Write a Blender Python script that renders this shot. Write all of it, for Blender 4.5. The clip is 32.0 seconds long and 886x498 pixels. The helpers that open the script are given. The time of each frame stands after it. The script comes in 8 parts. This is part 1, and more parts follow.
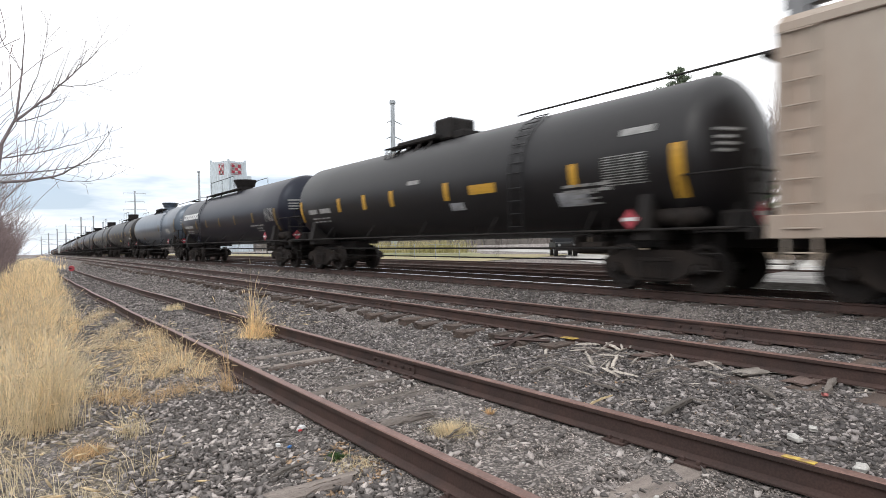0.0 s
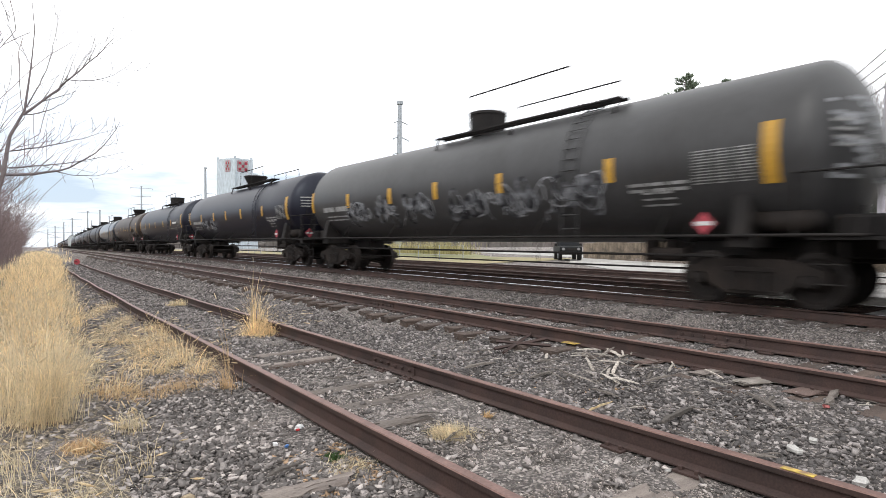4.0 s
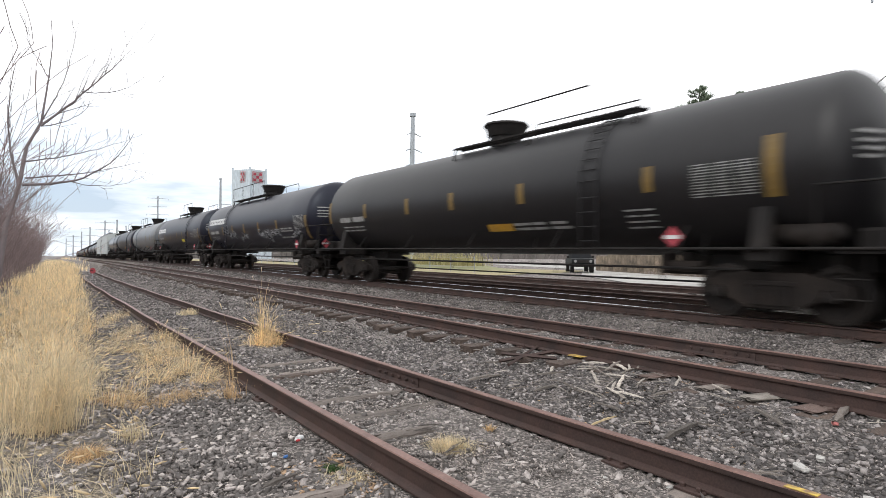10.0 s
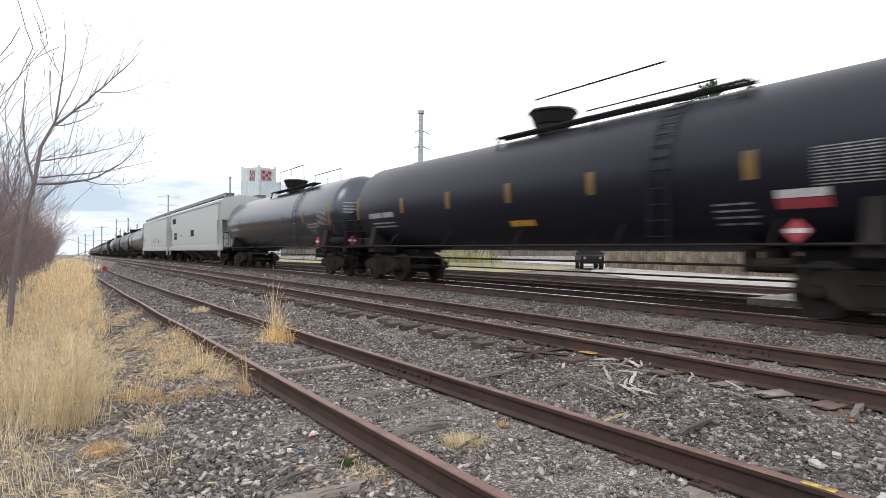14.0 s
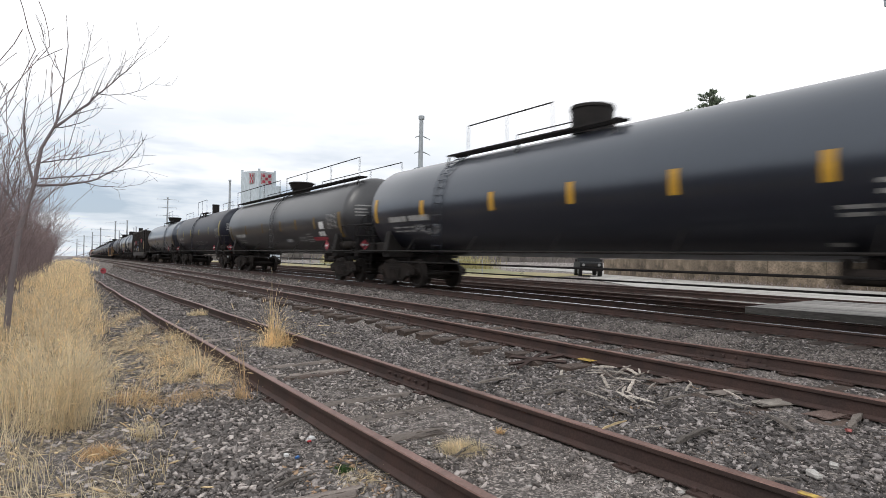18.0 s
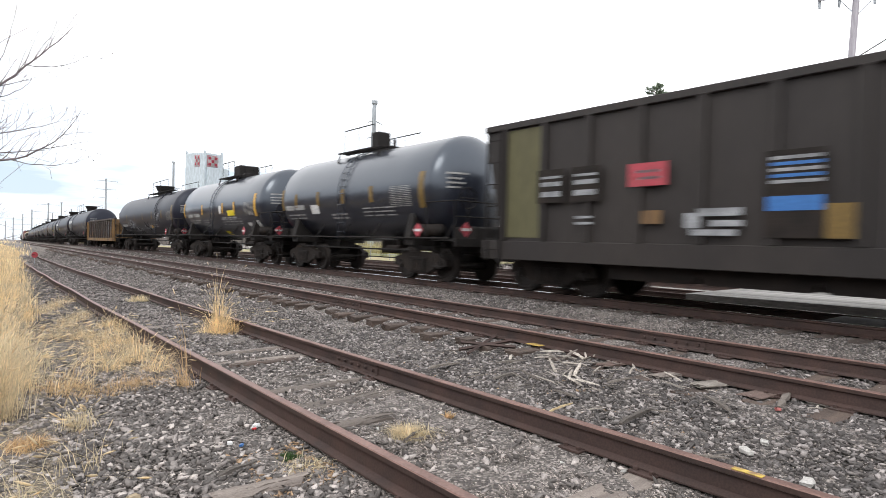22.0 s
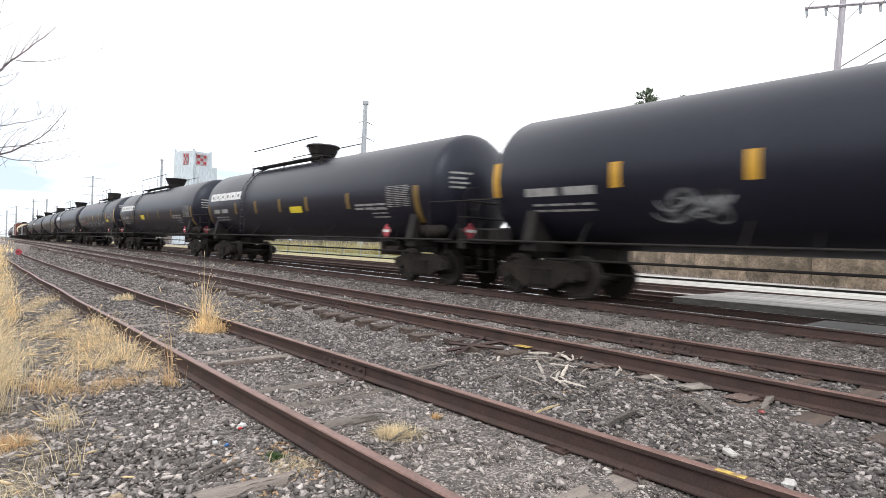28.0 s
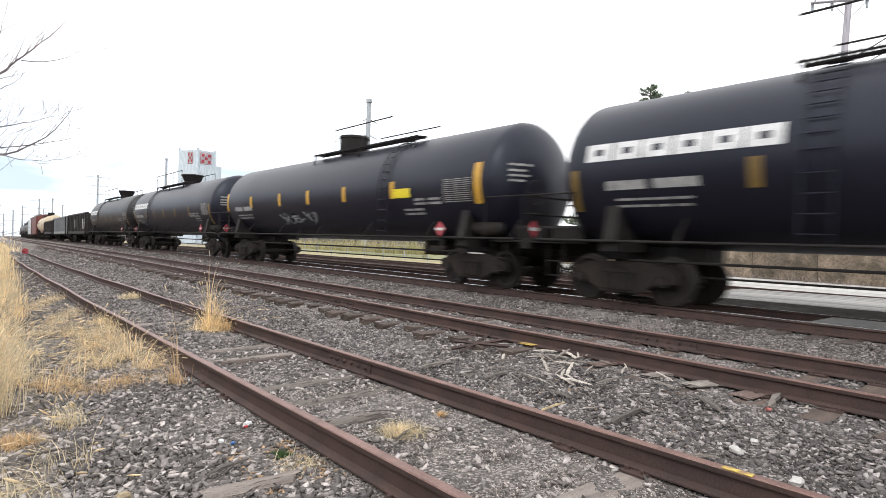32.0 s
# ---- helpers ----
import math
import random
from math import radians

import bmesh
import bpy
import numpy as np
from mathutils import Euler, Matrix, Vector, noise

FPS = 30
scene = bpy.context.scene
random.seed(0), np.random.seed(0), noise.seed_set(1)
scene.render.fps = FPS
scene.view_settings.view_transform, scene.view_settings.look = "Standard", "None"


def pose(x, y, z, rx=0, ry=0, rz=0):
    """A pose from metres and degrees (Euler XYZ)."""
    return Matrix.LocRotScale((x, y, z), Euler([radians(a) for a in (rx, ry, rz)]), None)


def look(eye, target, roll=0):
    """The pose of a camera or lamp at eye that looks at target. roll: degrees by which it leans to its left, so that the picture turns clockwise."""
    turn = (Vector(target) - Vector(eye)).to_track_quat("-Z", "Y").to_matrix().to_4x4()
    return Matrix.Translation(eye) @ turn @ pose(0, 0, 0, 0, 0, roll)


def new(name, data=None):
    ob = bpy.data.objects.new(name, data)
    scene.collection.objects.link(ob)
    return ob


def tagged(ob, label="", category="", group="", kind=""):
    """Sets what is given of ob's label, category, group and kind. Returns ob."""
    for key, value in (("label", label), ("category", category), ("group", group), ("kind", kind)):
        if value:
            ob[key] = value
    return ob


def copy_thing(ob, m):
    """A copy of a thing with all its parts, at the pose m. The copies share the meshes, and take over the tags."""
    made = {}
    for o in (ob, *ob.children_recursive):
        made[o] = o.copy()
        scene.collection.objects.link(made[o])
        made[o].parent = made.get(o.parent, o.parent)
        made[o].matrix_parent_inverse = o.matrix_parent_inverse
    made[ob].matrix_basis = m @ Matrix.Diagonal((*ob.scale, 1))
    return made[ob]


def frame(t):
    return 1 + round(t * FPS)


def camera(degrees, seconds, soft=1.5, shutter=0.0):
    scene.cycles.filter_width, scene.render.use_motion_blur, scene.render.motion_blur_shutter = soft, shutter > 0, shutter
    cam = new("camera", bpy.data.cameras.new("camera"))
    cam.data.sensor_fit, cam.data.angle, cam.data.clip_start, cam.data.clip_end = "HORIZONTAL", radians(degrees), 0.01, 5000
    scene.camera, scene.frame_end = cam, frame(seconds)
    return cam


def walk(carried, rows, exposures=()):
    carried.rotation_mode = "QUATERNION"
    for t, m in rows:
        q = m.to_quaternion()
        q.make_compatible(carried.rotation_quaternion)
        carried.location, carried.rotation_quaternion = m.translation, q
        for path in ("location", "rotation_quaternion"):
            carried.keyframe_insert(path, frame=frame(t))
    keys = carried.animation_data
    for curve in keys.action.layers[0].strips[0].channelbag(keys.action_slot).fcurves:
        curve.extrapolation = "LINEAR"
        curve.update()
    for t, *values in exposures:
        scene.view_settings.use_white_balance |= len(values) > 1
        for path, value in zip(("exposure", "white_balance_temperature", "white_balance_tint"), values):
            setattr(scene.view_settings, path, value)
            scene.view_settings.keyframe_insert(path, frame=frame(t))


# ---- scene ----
cam = camera(76.0, 32.0, 0.5, 0.3)
PATH = [
    (0, (-2.783, 0.093, 1.438), (-1.574, 1.686, 1.422), -1.4),
    (0.5, (-2.792, 0.087, 1.446), (-1.584, 1.681, 1.425), -1.4),
    (1, (-2.785, 0.08, 1.451), (-1.581, 1.677, 1.428), -1.5),
    (1.5, (-2.792, 0.071, 1.448), (-1.593, 1.672, 1.427), -2.1),
    (2, (-2.791, 0.068, 1.444), (-1.599, 1.674, 1.424), -2.4),
    (2.5, (-2.779, 0.076, 1.444), (-1.592, 1.685, 1.415), -1.4),
    (3, (-2.764, 0.077, 1.447), (-1.579, 1.688, 1.424), -1.1),
    (3.5, (-2.762, 0.087, 1.447), (-1.572, 1.694, 1.429), -0.6),
    (5.5, (-2.766, 0.084, 1.445), (-1.556, 1.676, 1.454), 0.7),
    (6, (-2.767, 0.08, 1.441), (-1.559, 1.674, 1.458), 1.0),
    (6.5, (-2.764, 0.082, 1.445), (-1.559, 1.678, 1.467), 0.9),
    (7, (-2.764, 0.081, 1.442), (-1.562, 1.679, 1.468), 0.9),
    (7.5, (-2.763, 0.079, 1.444), (-1.562, 1.678, 1.47), 0.9),
    (8, (-2.747, 0.082, 1.442), (-1.547, 1.681, 1.468), 0.8),
    (8.5, (-2.72, 0.072, 1.442), (-1.521, 1.673, 1.467), 0.7),
    (9, (-2.666, 0.052, 1.437), (-1.476, 1.658, 1.465), 0.8),
    (9.5, (-2.656, 0.036, 1.439), (-1.482, 1.654, 1.466), 0.7),
    (10, (-2.69, 0.04, 1.445), (-1.528, 1.668, 1.474), 0.2),
    (10.5, (-2.705, 0.037, 1.445), (-1.554, 1.672, 1.474), -0.0),
    (11, (-2.711, 0.037, 1.448), (-1.565, 1.677, 1.476), 0.1),
    (11.5, (-2.719, 0.038, 1.445), (-1.575, 1.678, 1.474), 0.4),
    (12, (-2.718, 0.038, 1.446), (-1.572, 1.677, 1.474), 0.4),
    (12.5, (-2.722, 0.043, 1.449), (-1.575, 1.681, 1.477), 0.2),
    (13, (-2.715, 0.049, 1.446), (-1.57, 1.688, 1.473), 0.1),
    (13.5, (-2.717, 0.047, 1.437), (-1.576, 1.69, 1.463), 0.0),
    (14, (-2.722, 0.048, 1.442), (-1.585, 1.693, 1.461), -0.0),
    (14.5, (-2.722, 0.045, 1.444), (-1.59, 1.694, 1.461), -0.2),
    (16.5, (-2.737, 0.031, 1.447), (-1.612, 1.685, 1.488), -0.2),
    (17, (-2.732, 0.031, 1.452), (-1.607, 1.685, 1.494), -0.0),
    (17.5, (-2.731, 0.036, 1.445), (-1.599, 1.684, 1.488), 0.3),
    (18, (-2.728, 0.045, 1.446), (-1.588, 1.688, 1.484), 0.6),
    (18.5, (-2.728, 0.049, 1.438), (-1.576, 1.684, 1.47), 0.8),
    (19, (-2.717, 0.059, 1.437), (-1.548, 1.681, 1.461), 0.9),
    (19.5, (-2.705, 0.067, 1.434), (-1.512, 1.672, 1.451), 1.1),
    (20, (-2.704, 0.073, 1.436), (-1.489, 1.662, 1.446), 1.3),
    (20.5, (-2.698, 0.075, 1.427), (-1.464, 1.649, 1.434), 1.2),
    (21, (-2.695, 0.077, 1.425), (-1.445, 1.638, 1.426), 1.1),
    (21.5, (-2.695, 0.074, 1.423), (-1.432, 1.625, 1.42), 1.1),
    (22, (-2.695, 0.068, 1.425), (-1.421, 1.609, 1.42), 1.1),
    (22.5, (-2.697, 0.065, 1.421), (-1.414, 1.599, 1.419), 1.3),
    (23, (-2.692, 0.07, 1.421), (-1.402, 1.598, 1.421), 1.5),
    (23.5, (-2.697, 0.071, 1.42), (-1.401, 1.594, 1.423), 1.6),
    (24, (-2.697, 0.07, 1.421), (-1.397, 1.59, 1.423), 1.7),
    (24.5, (-2.689, 0.067, 1.419), (-1.39, 1.588, 1.421), 1.4),
    (25, (-2.692, 0.058, 1.422), (-1.391, 1.577, 1.424), 1.3),
    (25.5, (-2.69, 0.065, 1.42), (-1.389, 1.584, 1.423), 1.4),
    (27.5, (-2.695, 0.057, 1.423), (-1.391, 1.574, 1.423), 1.7),
    (28, (-2.694, 0.057, 1.42), (-1.392, 1.575, 1.421), 1.7),
    (28.5, (-2.694, 0.058, 1.422), (-1.396, 1.58, 1.424), 1.6),
    (29, (-2.693, 0.067, 1.418), (-1.397, 1.59, 1.421), 1.7),
    (29.5, (-2.694, 0.067, 1.424), (-1.399, 1.591, 1.425), 1.5),
    (30, (-2.694, 0.068, 1.417), (-1.398, 1.592, 1.418), 1.5),
    (30.5, (-2.694, 0.072, 1.419), (-1.399, 1.596, 1.416), 1.7),
    (31, (-2.694, 0.068, 1.419), (-1.399, 1.592, 1.414), 1.6),
    (31.5, (-2.692, 0.065, 1.42), (-1.399, 1.591, 1.413), 1.5),
    (32, (-2.694, 0.066, 1.42), (-1.403, 1.593, 1.413), 1.5),
]
walk(cam, [(t, look(eye, target, roll)) for t, eye, target, roll in PATH], [(0, 0.12), (1, 0.28), (3, 0.24), (8, 0.24), (9, 0.15), (14, 0.1), (16.5, -0.26), (18, -0.22), (19.5, 0.1), (21.5, 0.3), (22.5, 0.38), (24, 0.3), (25, 0.1), (28, 0.44), (32, 0.44)])

# The train's way through the clip: metres run at whole seconds
RUN = [(0, 0), (1, 19.75), (2, 39.4), (3, 58.9), (6, 117.45), (7, 137.05), (8, 156.72), (9, 176.22), (10, 195.85), (11, 215.1), (12, 234.3), (13, 253.7), (14, 273.3), (17.5, 342.4), (18, 352.2), (19, 371.9), (20, 391.7), (21, 411.2), (22, 430.55), (23, 449.85), (24, 469.2), (25, 488.7), (28, 546.8), (30, 585.85), (31, 605.3), (32, 624.9)]

# ---- light ----
world = bpy.data.worlds.new("world")
scene.world = world
world.use_nodes = True
wn, wl = world.node_tree.nodes, world.node_tree.links
wn.clear()


def wnode(kind, **sets):
    n = wn.new(kind)
    for k, v in sets.items():
        n.inputs[k].default_value = v
    return n


w_out = wn.new("ShaderNodeOutputWorld")
w_bg = wnode("ShaderNodeBackground", Strength=1.32)
w_sky = wn.new("ShaderNodeTexSky")
w_sky.sky_type, w_sky.sun_disc = "NISHITA", False
w_sky.sun_elevation, w_sky.sun_rotation = radians(38), radians(120)
w_co = wn.new("ShaderNodeTexCoord")
w_map = wn.new("ShaderNodeMapping")
w_map.inputs["Scale"].default_value = (1.6, 1.6, 9.0)
w_noise = wnode("ShaderNodeTexNoise", Scale=2.1, Detail=5.0, Roughness=0.55)
w_sep = wn.new("ShaderNodeSeparateXYZ")
w_low = wn.new("ShaderNodeMapRange")
w_low.inputs["From Min"].default_value, w_low.inputs["From Max"].default_value = 0.30, 0.10
w_low.inputs["To Min"].default_value, w_low.inputs["To Max"].default_value = 0.0, 1.0
w_ramp = wn.new("ShaderNodeValToRGB")
w_ramp.color_ramp.elements[0].position, w_ramp.color_ramp.elements[1].position = 0.33, 0.60
w_mul = wn.new("ShaderNodeMath")
w_mul.operation = "MULTIPLY"
w_dim = wn.new("ShaderNodeVectorMath")
w_dim.operation = "SCALE"
w_dim.inputs["Scale"].default_value = 0.092
w_grey = wn.new("ShaderNodeMix")
w_grey.data_type = "RGBA"
w_grey.inputs["Factor"].default_value = 0.82
w_grey.inputs["B"].default_value = (0.47, 0.555, 0.665, 1)
w_mix = wn.new("ShaderNodeMix")
w_mix.data_type = "RGBA"
w_mix.inputs["A"].default_value = (1.05, 1.06, 1.085, 1)
wl.new(w_co.outputs["Generated"], w_map.inputs["Vector"])
wl.new(w_map.outputs["Vector"], w_noise.inputs["Vector"])
wl.new(w_co.outputs["Generated"], w_sep.inputs["Vector"])
wl.new(w_sep.outputs["Z"], w_low.inputs["Value"])
wl.new(w_noise.outputs["Fac"], w_ramp.inputs["Fac"])
wl.new(w_ramp.outputs["Color"], w_mul.inputs[0])
w_side = wn.new("ShaderNodeMapRange")
w_side.inputs["From Min"].default_value, w_side.inputs["From Max"].default_value = 0.62, 0.93
w_side.inputs["To Min"].default_value, w_side.inputs["To Max"].default_value = 0.12, 1.0
w_both = wn.new("ShaderNodeMath")
w_both.operation = "MULTIPLY"
wl.new(w_sep.outputs["Y"], w_side.inputs["Value"])
wl.new(w_side.outputs["Result"], w_both.inputs[0])
wl.new(w_low.outputs["Result"], w_both.inputs[1])
wl.new(w_both.outputs["Value"], w_mul.inputs[1])
wl.new(w_sky.outputs["Color"], w_dim.inputs[0])
wl.new(w_dim.outputs["Vector"], w_grey.inputs["A"])
wl.new(w_mul.outputs["Value"], w_mix.inputs["Factor"])
wl.new(w_grey.outputs["Result"], w_mix.inputs["B"])
wl.new(w_mix.outputs["Result"], w_bg.inputs["Color"])
wl.new(w_bg.outputs["Background"], w_out.inputs["Surface"])

sun = new("sun", bpy.data.lights.new("sun", "SUN"))
sun.data.energy, sun.data.angle, sun.data.color = 1.0, radians(25), (1.0, 0.97, 0.93)
sun.matrix_world = look((0, 0, 40), (34, 20, 0))


# ---- materials ----
def material(name, base, rough=0.6, metal=0.0, second=None, mix=0.5, scale=4.0, fine=60.0, bump=0.2, bump_scale=None, island=0.0, object_vary=0.0,
             coat=0.0, stretch=(1, 1, 1), spec=0.5, distance=0.01, sharp=0.25, skew=1.0, cells=0.0, grain=0.2):
    """A procedural surface: two colours mixed by coarse noise, varied by fine noise, with relief."""
    m = bpy.data.materials.new(name)
    m.use_nodes = True
    nt = m.node_tree
    N, L = nt.nodes, nt.links
    b = N["Principled BSDF"]
    b.inputs["Roughness"].default_value, b.inputs["Metallic"].default_value = rough, metal
    b.inputs["Coat Weight"].default_value = coat
    b.inputs["Specular IOR Level"].default_value = spec
    co = N.new("ShaderNodeTexCoord")
    mp = N.new("ShaderNodeMapping")
    mp.inputs["Scale"].default_value = stretch
    L.new(co.outputs["Object"], mp.inputs["Vector"])
    big = N.new("ShaderNodeTexNoise")
    big.inputs["Scale"].default_value, big.inputs["Detail"].default_value = scale, 6
    small = N.new("ShaderNodeTexNoise")
    small.inputs["Scale"].default_value, small.inputs["Detail"].default_value = fine, 4
    L.new(mp.outputs["Vector"], big.inputs["Vector"])
    L.new(mp.outputs["Vector"], small.inputs["Vector"])
    ramp = N.new("ShaderNodeMapRange")
    ramp.inputs["From Min"].default_value, ramp.inputs["From Max"].default_value = 0.5 - sharp + (0.5 - mix) * 0.5, 0.5 + sharp + (0.5 - mix) * 0.5
    L.new(big.outputs["Fac"], ramp.inputs["Value"])
    mixer = N.new("ShaderNodeMix")
    mixer.data_type = "RGBA"
    mixer.inputs["A"].default_value = (*base, 1)
    mixer.inputs["B"].default_value = (*(second or [c * 0.75 for c in base]), 1)
    L.new(ramp.outputs["Result"], mixer.inputs["Factor"])
    hsv = N.new("ShaderNodeHueSaturation")
    L.new(mixer.outputs["Result"], hsv.inputs["Color"])
    val = N.new("ShaderNodeMapRange")
    val.inputs["From Min"].default_value, val.inputs["From Max"].default_value = 0.3, 0.7
    val.inputs["To Min"].default_value, val.inputs["To Max"].default_value = 1 - grain, 1 + grain
    L.new(small.outputs["Fac"], val.inputs["Value"])
    last = val.outputs["Result"]
    for amount, source in ((island, ("ShaderNodeNewGeometry", "Random Per Island")), (object_vary, ("ShaderNodeObjectInfo", "Random"))):
        if amount:
            src = N.new(source[0])
            bent = N.new("ShaderNodeMath")
            bent.operation = "POWER"
            bent.inputs[1].default_value = skew
            L.new(src.outputs[source[1]], bent.inputs[0])
            rng = N.new("ShaderNodeMapRange")
            rng.inputs["To Min"].default_value, rng.inputs["To Max"].default_value = 1 - amount, 1 + amount * (1.0 if skew == 1 else 2.6)
            L.new(bent.outputs["Value"], rng.inputs["Value"])
            mul = N.new("ShaderNodeMath")
            mul.operation = "MULTIPLY"
            L.new(last, mul.inputs[0])
            L.new(rng.outputs["Result"], mul.inputs[1])
            last = mul.outputs["Value"]
    if cells:
        # gravel: every cell a grain of its own tone, with dark joints between
        vor = N.new("ShaderNodeTexVoronoi")
        vor.inputs["Scale"].default_value = cells
        L.new(mp.outputs["Vector"], vor.inputs["Vector"])
        split = N.new("ShaderNodeSeparateColor")
        L.new(vor.outputs["Color"], split.inputs["Color"])
        tone = N.new("ShaderNodeMath")
        tone.operation = "POWER"
        tone.inputs[1].default_value = 2.4
        L.new(split.outputs["Red"], tone.inputs[0])
        rng = N.new("ShaderNodeMapRange")
        rng.inputs["To Min"].default_value, rng.inputs["To Max"].default_value = 0.45, 2.3
        L.new(tone.outputs["Value"], rng.inputs["Value"])
        mul = N.new("ShaderNodeMath")
        mul.operation = "MULTIPLY"
        L.new(last, mul.inputs[0])
        L.new(rng.outputs["Result"], mul.inputs[1])
        last = mul.outputs["Value"]
    L.new(last, hsv.inputs["Value"])
    L.new(hsv.outputs["Color"], b.inputs["Base Color"])
    if cells:
        bp = N.new("ShaderNodeBump")
        bp.invert = True
        bp.inputs["Strength"].default_value, bp.inputs["Distance"].default_value = bump, distance
        L.new(vor.outputs["Distance"], bp.inputs["Height"])
        L.new(bp.outputs["Normal"], b.inputs["Normal"])
    elif bump:
        bp = N.new("ShaderNodeBump")
        bp.inputs["Strength"].default_value, bp.inputs["Distance"].default_value = bump, distance
        L.new(small.outputs["Fac"], bp.inputs["Height"])
        L.new(bp.outputs["Normal"], b.inputs["Normal"])
    return m


M_BALLAST = material("ballast_ground", (0.149, 0.131, 0.122), 0.95, second=(0.210, 0.186, 0.170), scale=1.2, fine=38, bump=1.0, distance=0.02, cells=62.0)
M_STONE = material("crushed_stone", (0.154, 0.139, 0.136), 0.9, second=(0.205, 0.185, 0.176), scale=30, fine=160, bump=0.4, island=0.56, distance=0.004, skew=3.5)
M_DUSTY = material("dusty_crushed_stone", (0.195, 0.174, 0.165), 0.92, second=(0.256, 0.230, 0.215), scale=30, fine=160, bump=0.4, island=0.56, distance=0.004, skew=3.4)
M_GRIT = material("brownish_grit", (0.205, 0.177, 0.161), 0.95, second=(0.277, 0.246, 0.227), scale=9, fine=160, bump=0.2, island=0.6, distance=0.003, skew=2.2)
M_RUST = material("rusted_rail_steel", (0.082, 0.047, 0.039), 0.75, 0.15, second=(0.040, 0.028, 0.026), scale=3, fine=70, bump=0.25, distance=0.004)
M_HEAD = material("worn_rail_top", (0.25, 0.152, 0.128), 0.5, 0.45, second=(0.15, 0.09, 0.076), scale=5, fine=50, bump=0.1, distance=0.002)
M_SHINE = material("polished_rail_top", (0.62, 0.62, 0.64), 0.18, 1.0, scale=8, fine=80, bump=0.03, distance=0.001)
M_TIE = material("weathered_tie_wood", (0.25, 0.215, 0.19), 0.9, second=(0.11, 0.09, 0.08), scale=2.2, fine=45, bump=0.9, object_vary=0.35, stretch=(0.5, 5, 5), distance=0.012)
M_TIE_BROWN = material("brown_weathered_tie_wood", (0.115, 0.082, 0.066), 0.9, second=(0.05, 0.038, 0.033), scale=2.2, fine=45, bump=0.9, object_vary=0.35, stretch=(0.5, 5, 5), distance=0.012)
M_TIE_DARK = material("creosoted_tie_wood", (0.05, 0.04, 0.036), 0.85, second=(0.09, 0.07, 0.06), scale=2.2, fine=45, bump=0.7, object_vary=0.3, stretch=(0.5, 5, 5), distance=0.01)
M_CHIP_DARK = material("weathered_brown_splinter", (0.19, 0.165, 0.145), 0.9, second=(0.09, 0.077, 0.068), scale=5, fine=60, bump=0.6, object_vary=0.4, stretch=(1, 4, 4))
M_CHIP = material("splintered_wood", (0.52, 0.475, 0.42), 0.9, second=(0.17, 0.145, 0.125), scale=5, fine=60, bump=0.6, object_vary=0.4, island=0.3, stretch=(1, 4, 4))
M_YELLOW = material("yellow_marking_paint", (0.62, 0.44, 0.08), 0.6, second=(0.20, 0.12, 0.07), scale=16, fine=60, bump=0.1, mix=0.5, sharp=0.14)
M_GRASS = material("dry_grass", (0.82, 0.62, 0.36), 0.85, second=(0.88, 0.73, 0.48), scale=2.2, fine=8, bump=0, island=0.45)
M_GRASS_PALE = material("pale_dry_grass", (0.78, 0.69, 0.51), 0.85, second=(0.68, 0.56, 0.37), scale=2, fine=8, bump=0, island=0.3)
M_SEED = material("bleached_seed_heads", (0.84, 0.74, 0.56), 0.85, second=(0.74, 0.60, 0.40), scale=3, fine=12, bump=0, island=0.25)
M_WEED = material("rust_brown_weed", (0.58, 0.39, 0.22), 0.85, second=(0.72, 0.55, 0.34), scale=3, fine=9, bump=0, island=0.3)
M_GREEN = material("green_weed", (0.06, 0.12, 0.03), 0.7, scale=8, fine=30, bump=0, island=0.3)
M_BARK = material("grey_brown_bark", (0.25, 0.215, 0.22), 0.9, second=(0.16, 0.135, 0.14), scale=3, fine=60, bump=0.6, stretch=(3, 3, 0.7))
M_TWIG = material("reddish_brown_twigs", (0.27, 0.205, 0.20), 0.9, second=(0.14, 0.105, 0.105), scale=2, fine=20, bump=0, island=0.3)
M_TWIG_FAR = material("grey_brown_far_twigs", (0.29, 0.245, 0.235), 0.9, second=(0.20, 0.165, 0.16), scale=2, fine=20, bump=0, island=0.3)
M_SHRUB = material("dark_evergreen_leaves", (0.035, 0.06, 0.028), 0.7, second=(0.06, 0.085, 0.04), scale=0.8, fine=6, bump=0, island=0.4)
M_NEEDLE = material("fir_needles", (0.16, 0.20, 0.145), 0.8, second=(0.26, 0.30, 0.22), scale=0.6, fine=6, bump=0, island=0.4)
M_LOT = material("pale_worn_concrete", (0.45, 0.44, 0.415), 0.9, second=(0.24, 0.23, 0.215), scale=0.55, fine=12, bump=0.3, stretch=(3.2, 0.16, 1), sharp=0.13)
M_ASPHALT = material("grey_asphalt", (0.05, 0.048, 0.048), 0.9, second=(0.10, 0.097, 0.094), scale=0.7, fine=50, bump=0.4)
M_REED = material("straw_and_green_reeds", (0.44, 0.37, 0.20), 0.9, second=(0.27, 0.27, 0.12), scale=0.25, fine=3, bump=0, island=0.4)
M_APRON = material("worn_pale_asphalt", (0.30, 0.288, 0.272), 0.9, second=(0.12, 0.114, 0.108), scale=1.1, fine=26, bump=0.6, stretch=(3, 0.16, 1), sharp=0.14)
M_LAWN = material("lawn", (0.12, 0.155, 0.055), 0.9, second=(0.24, 0.21, 0.11), scale=0.15, fine=3, bump=0.3)
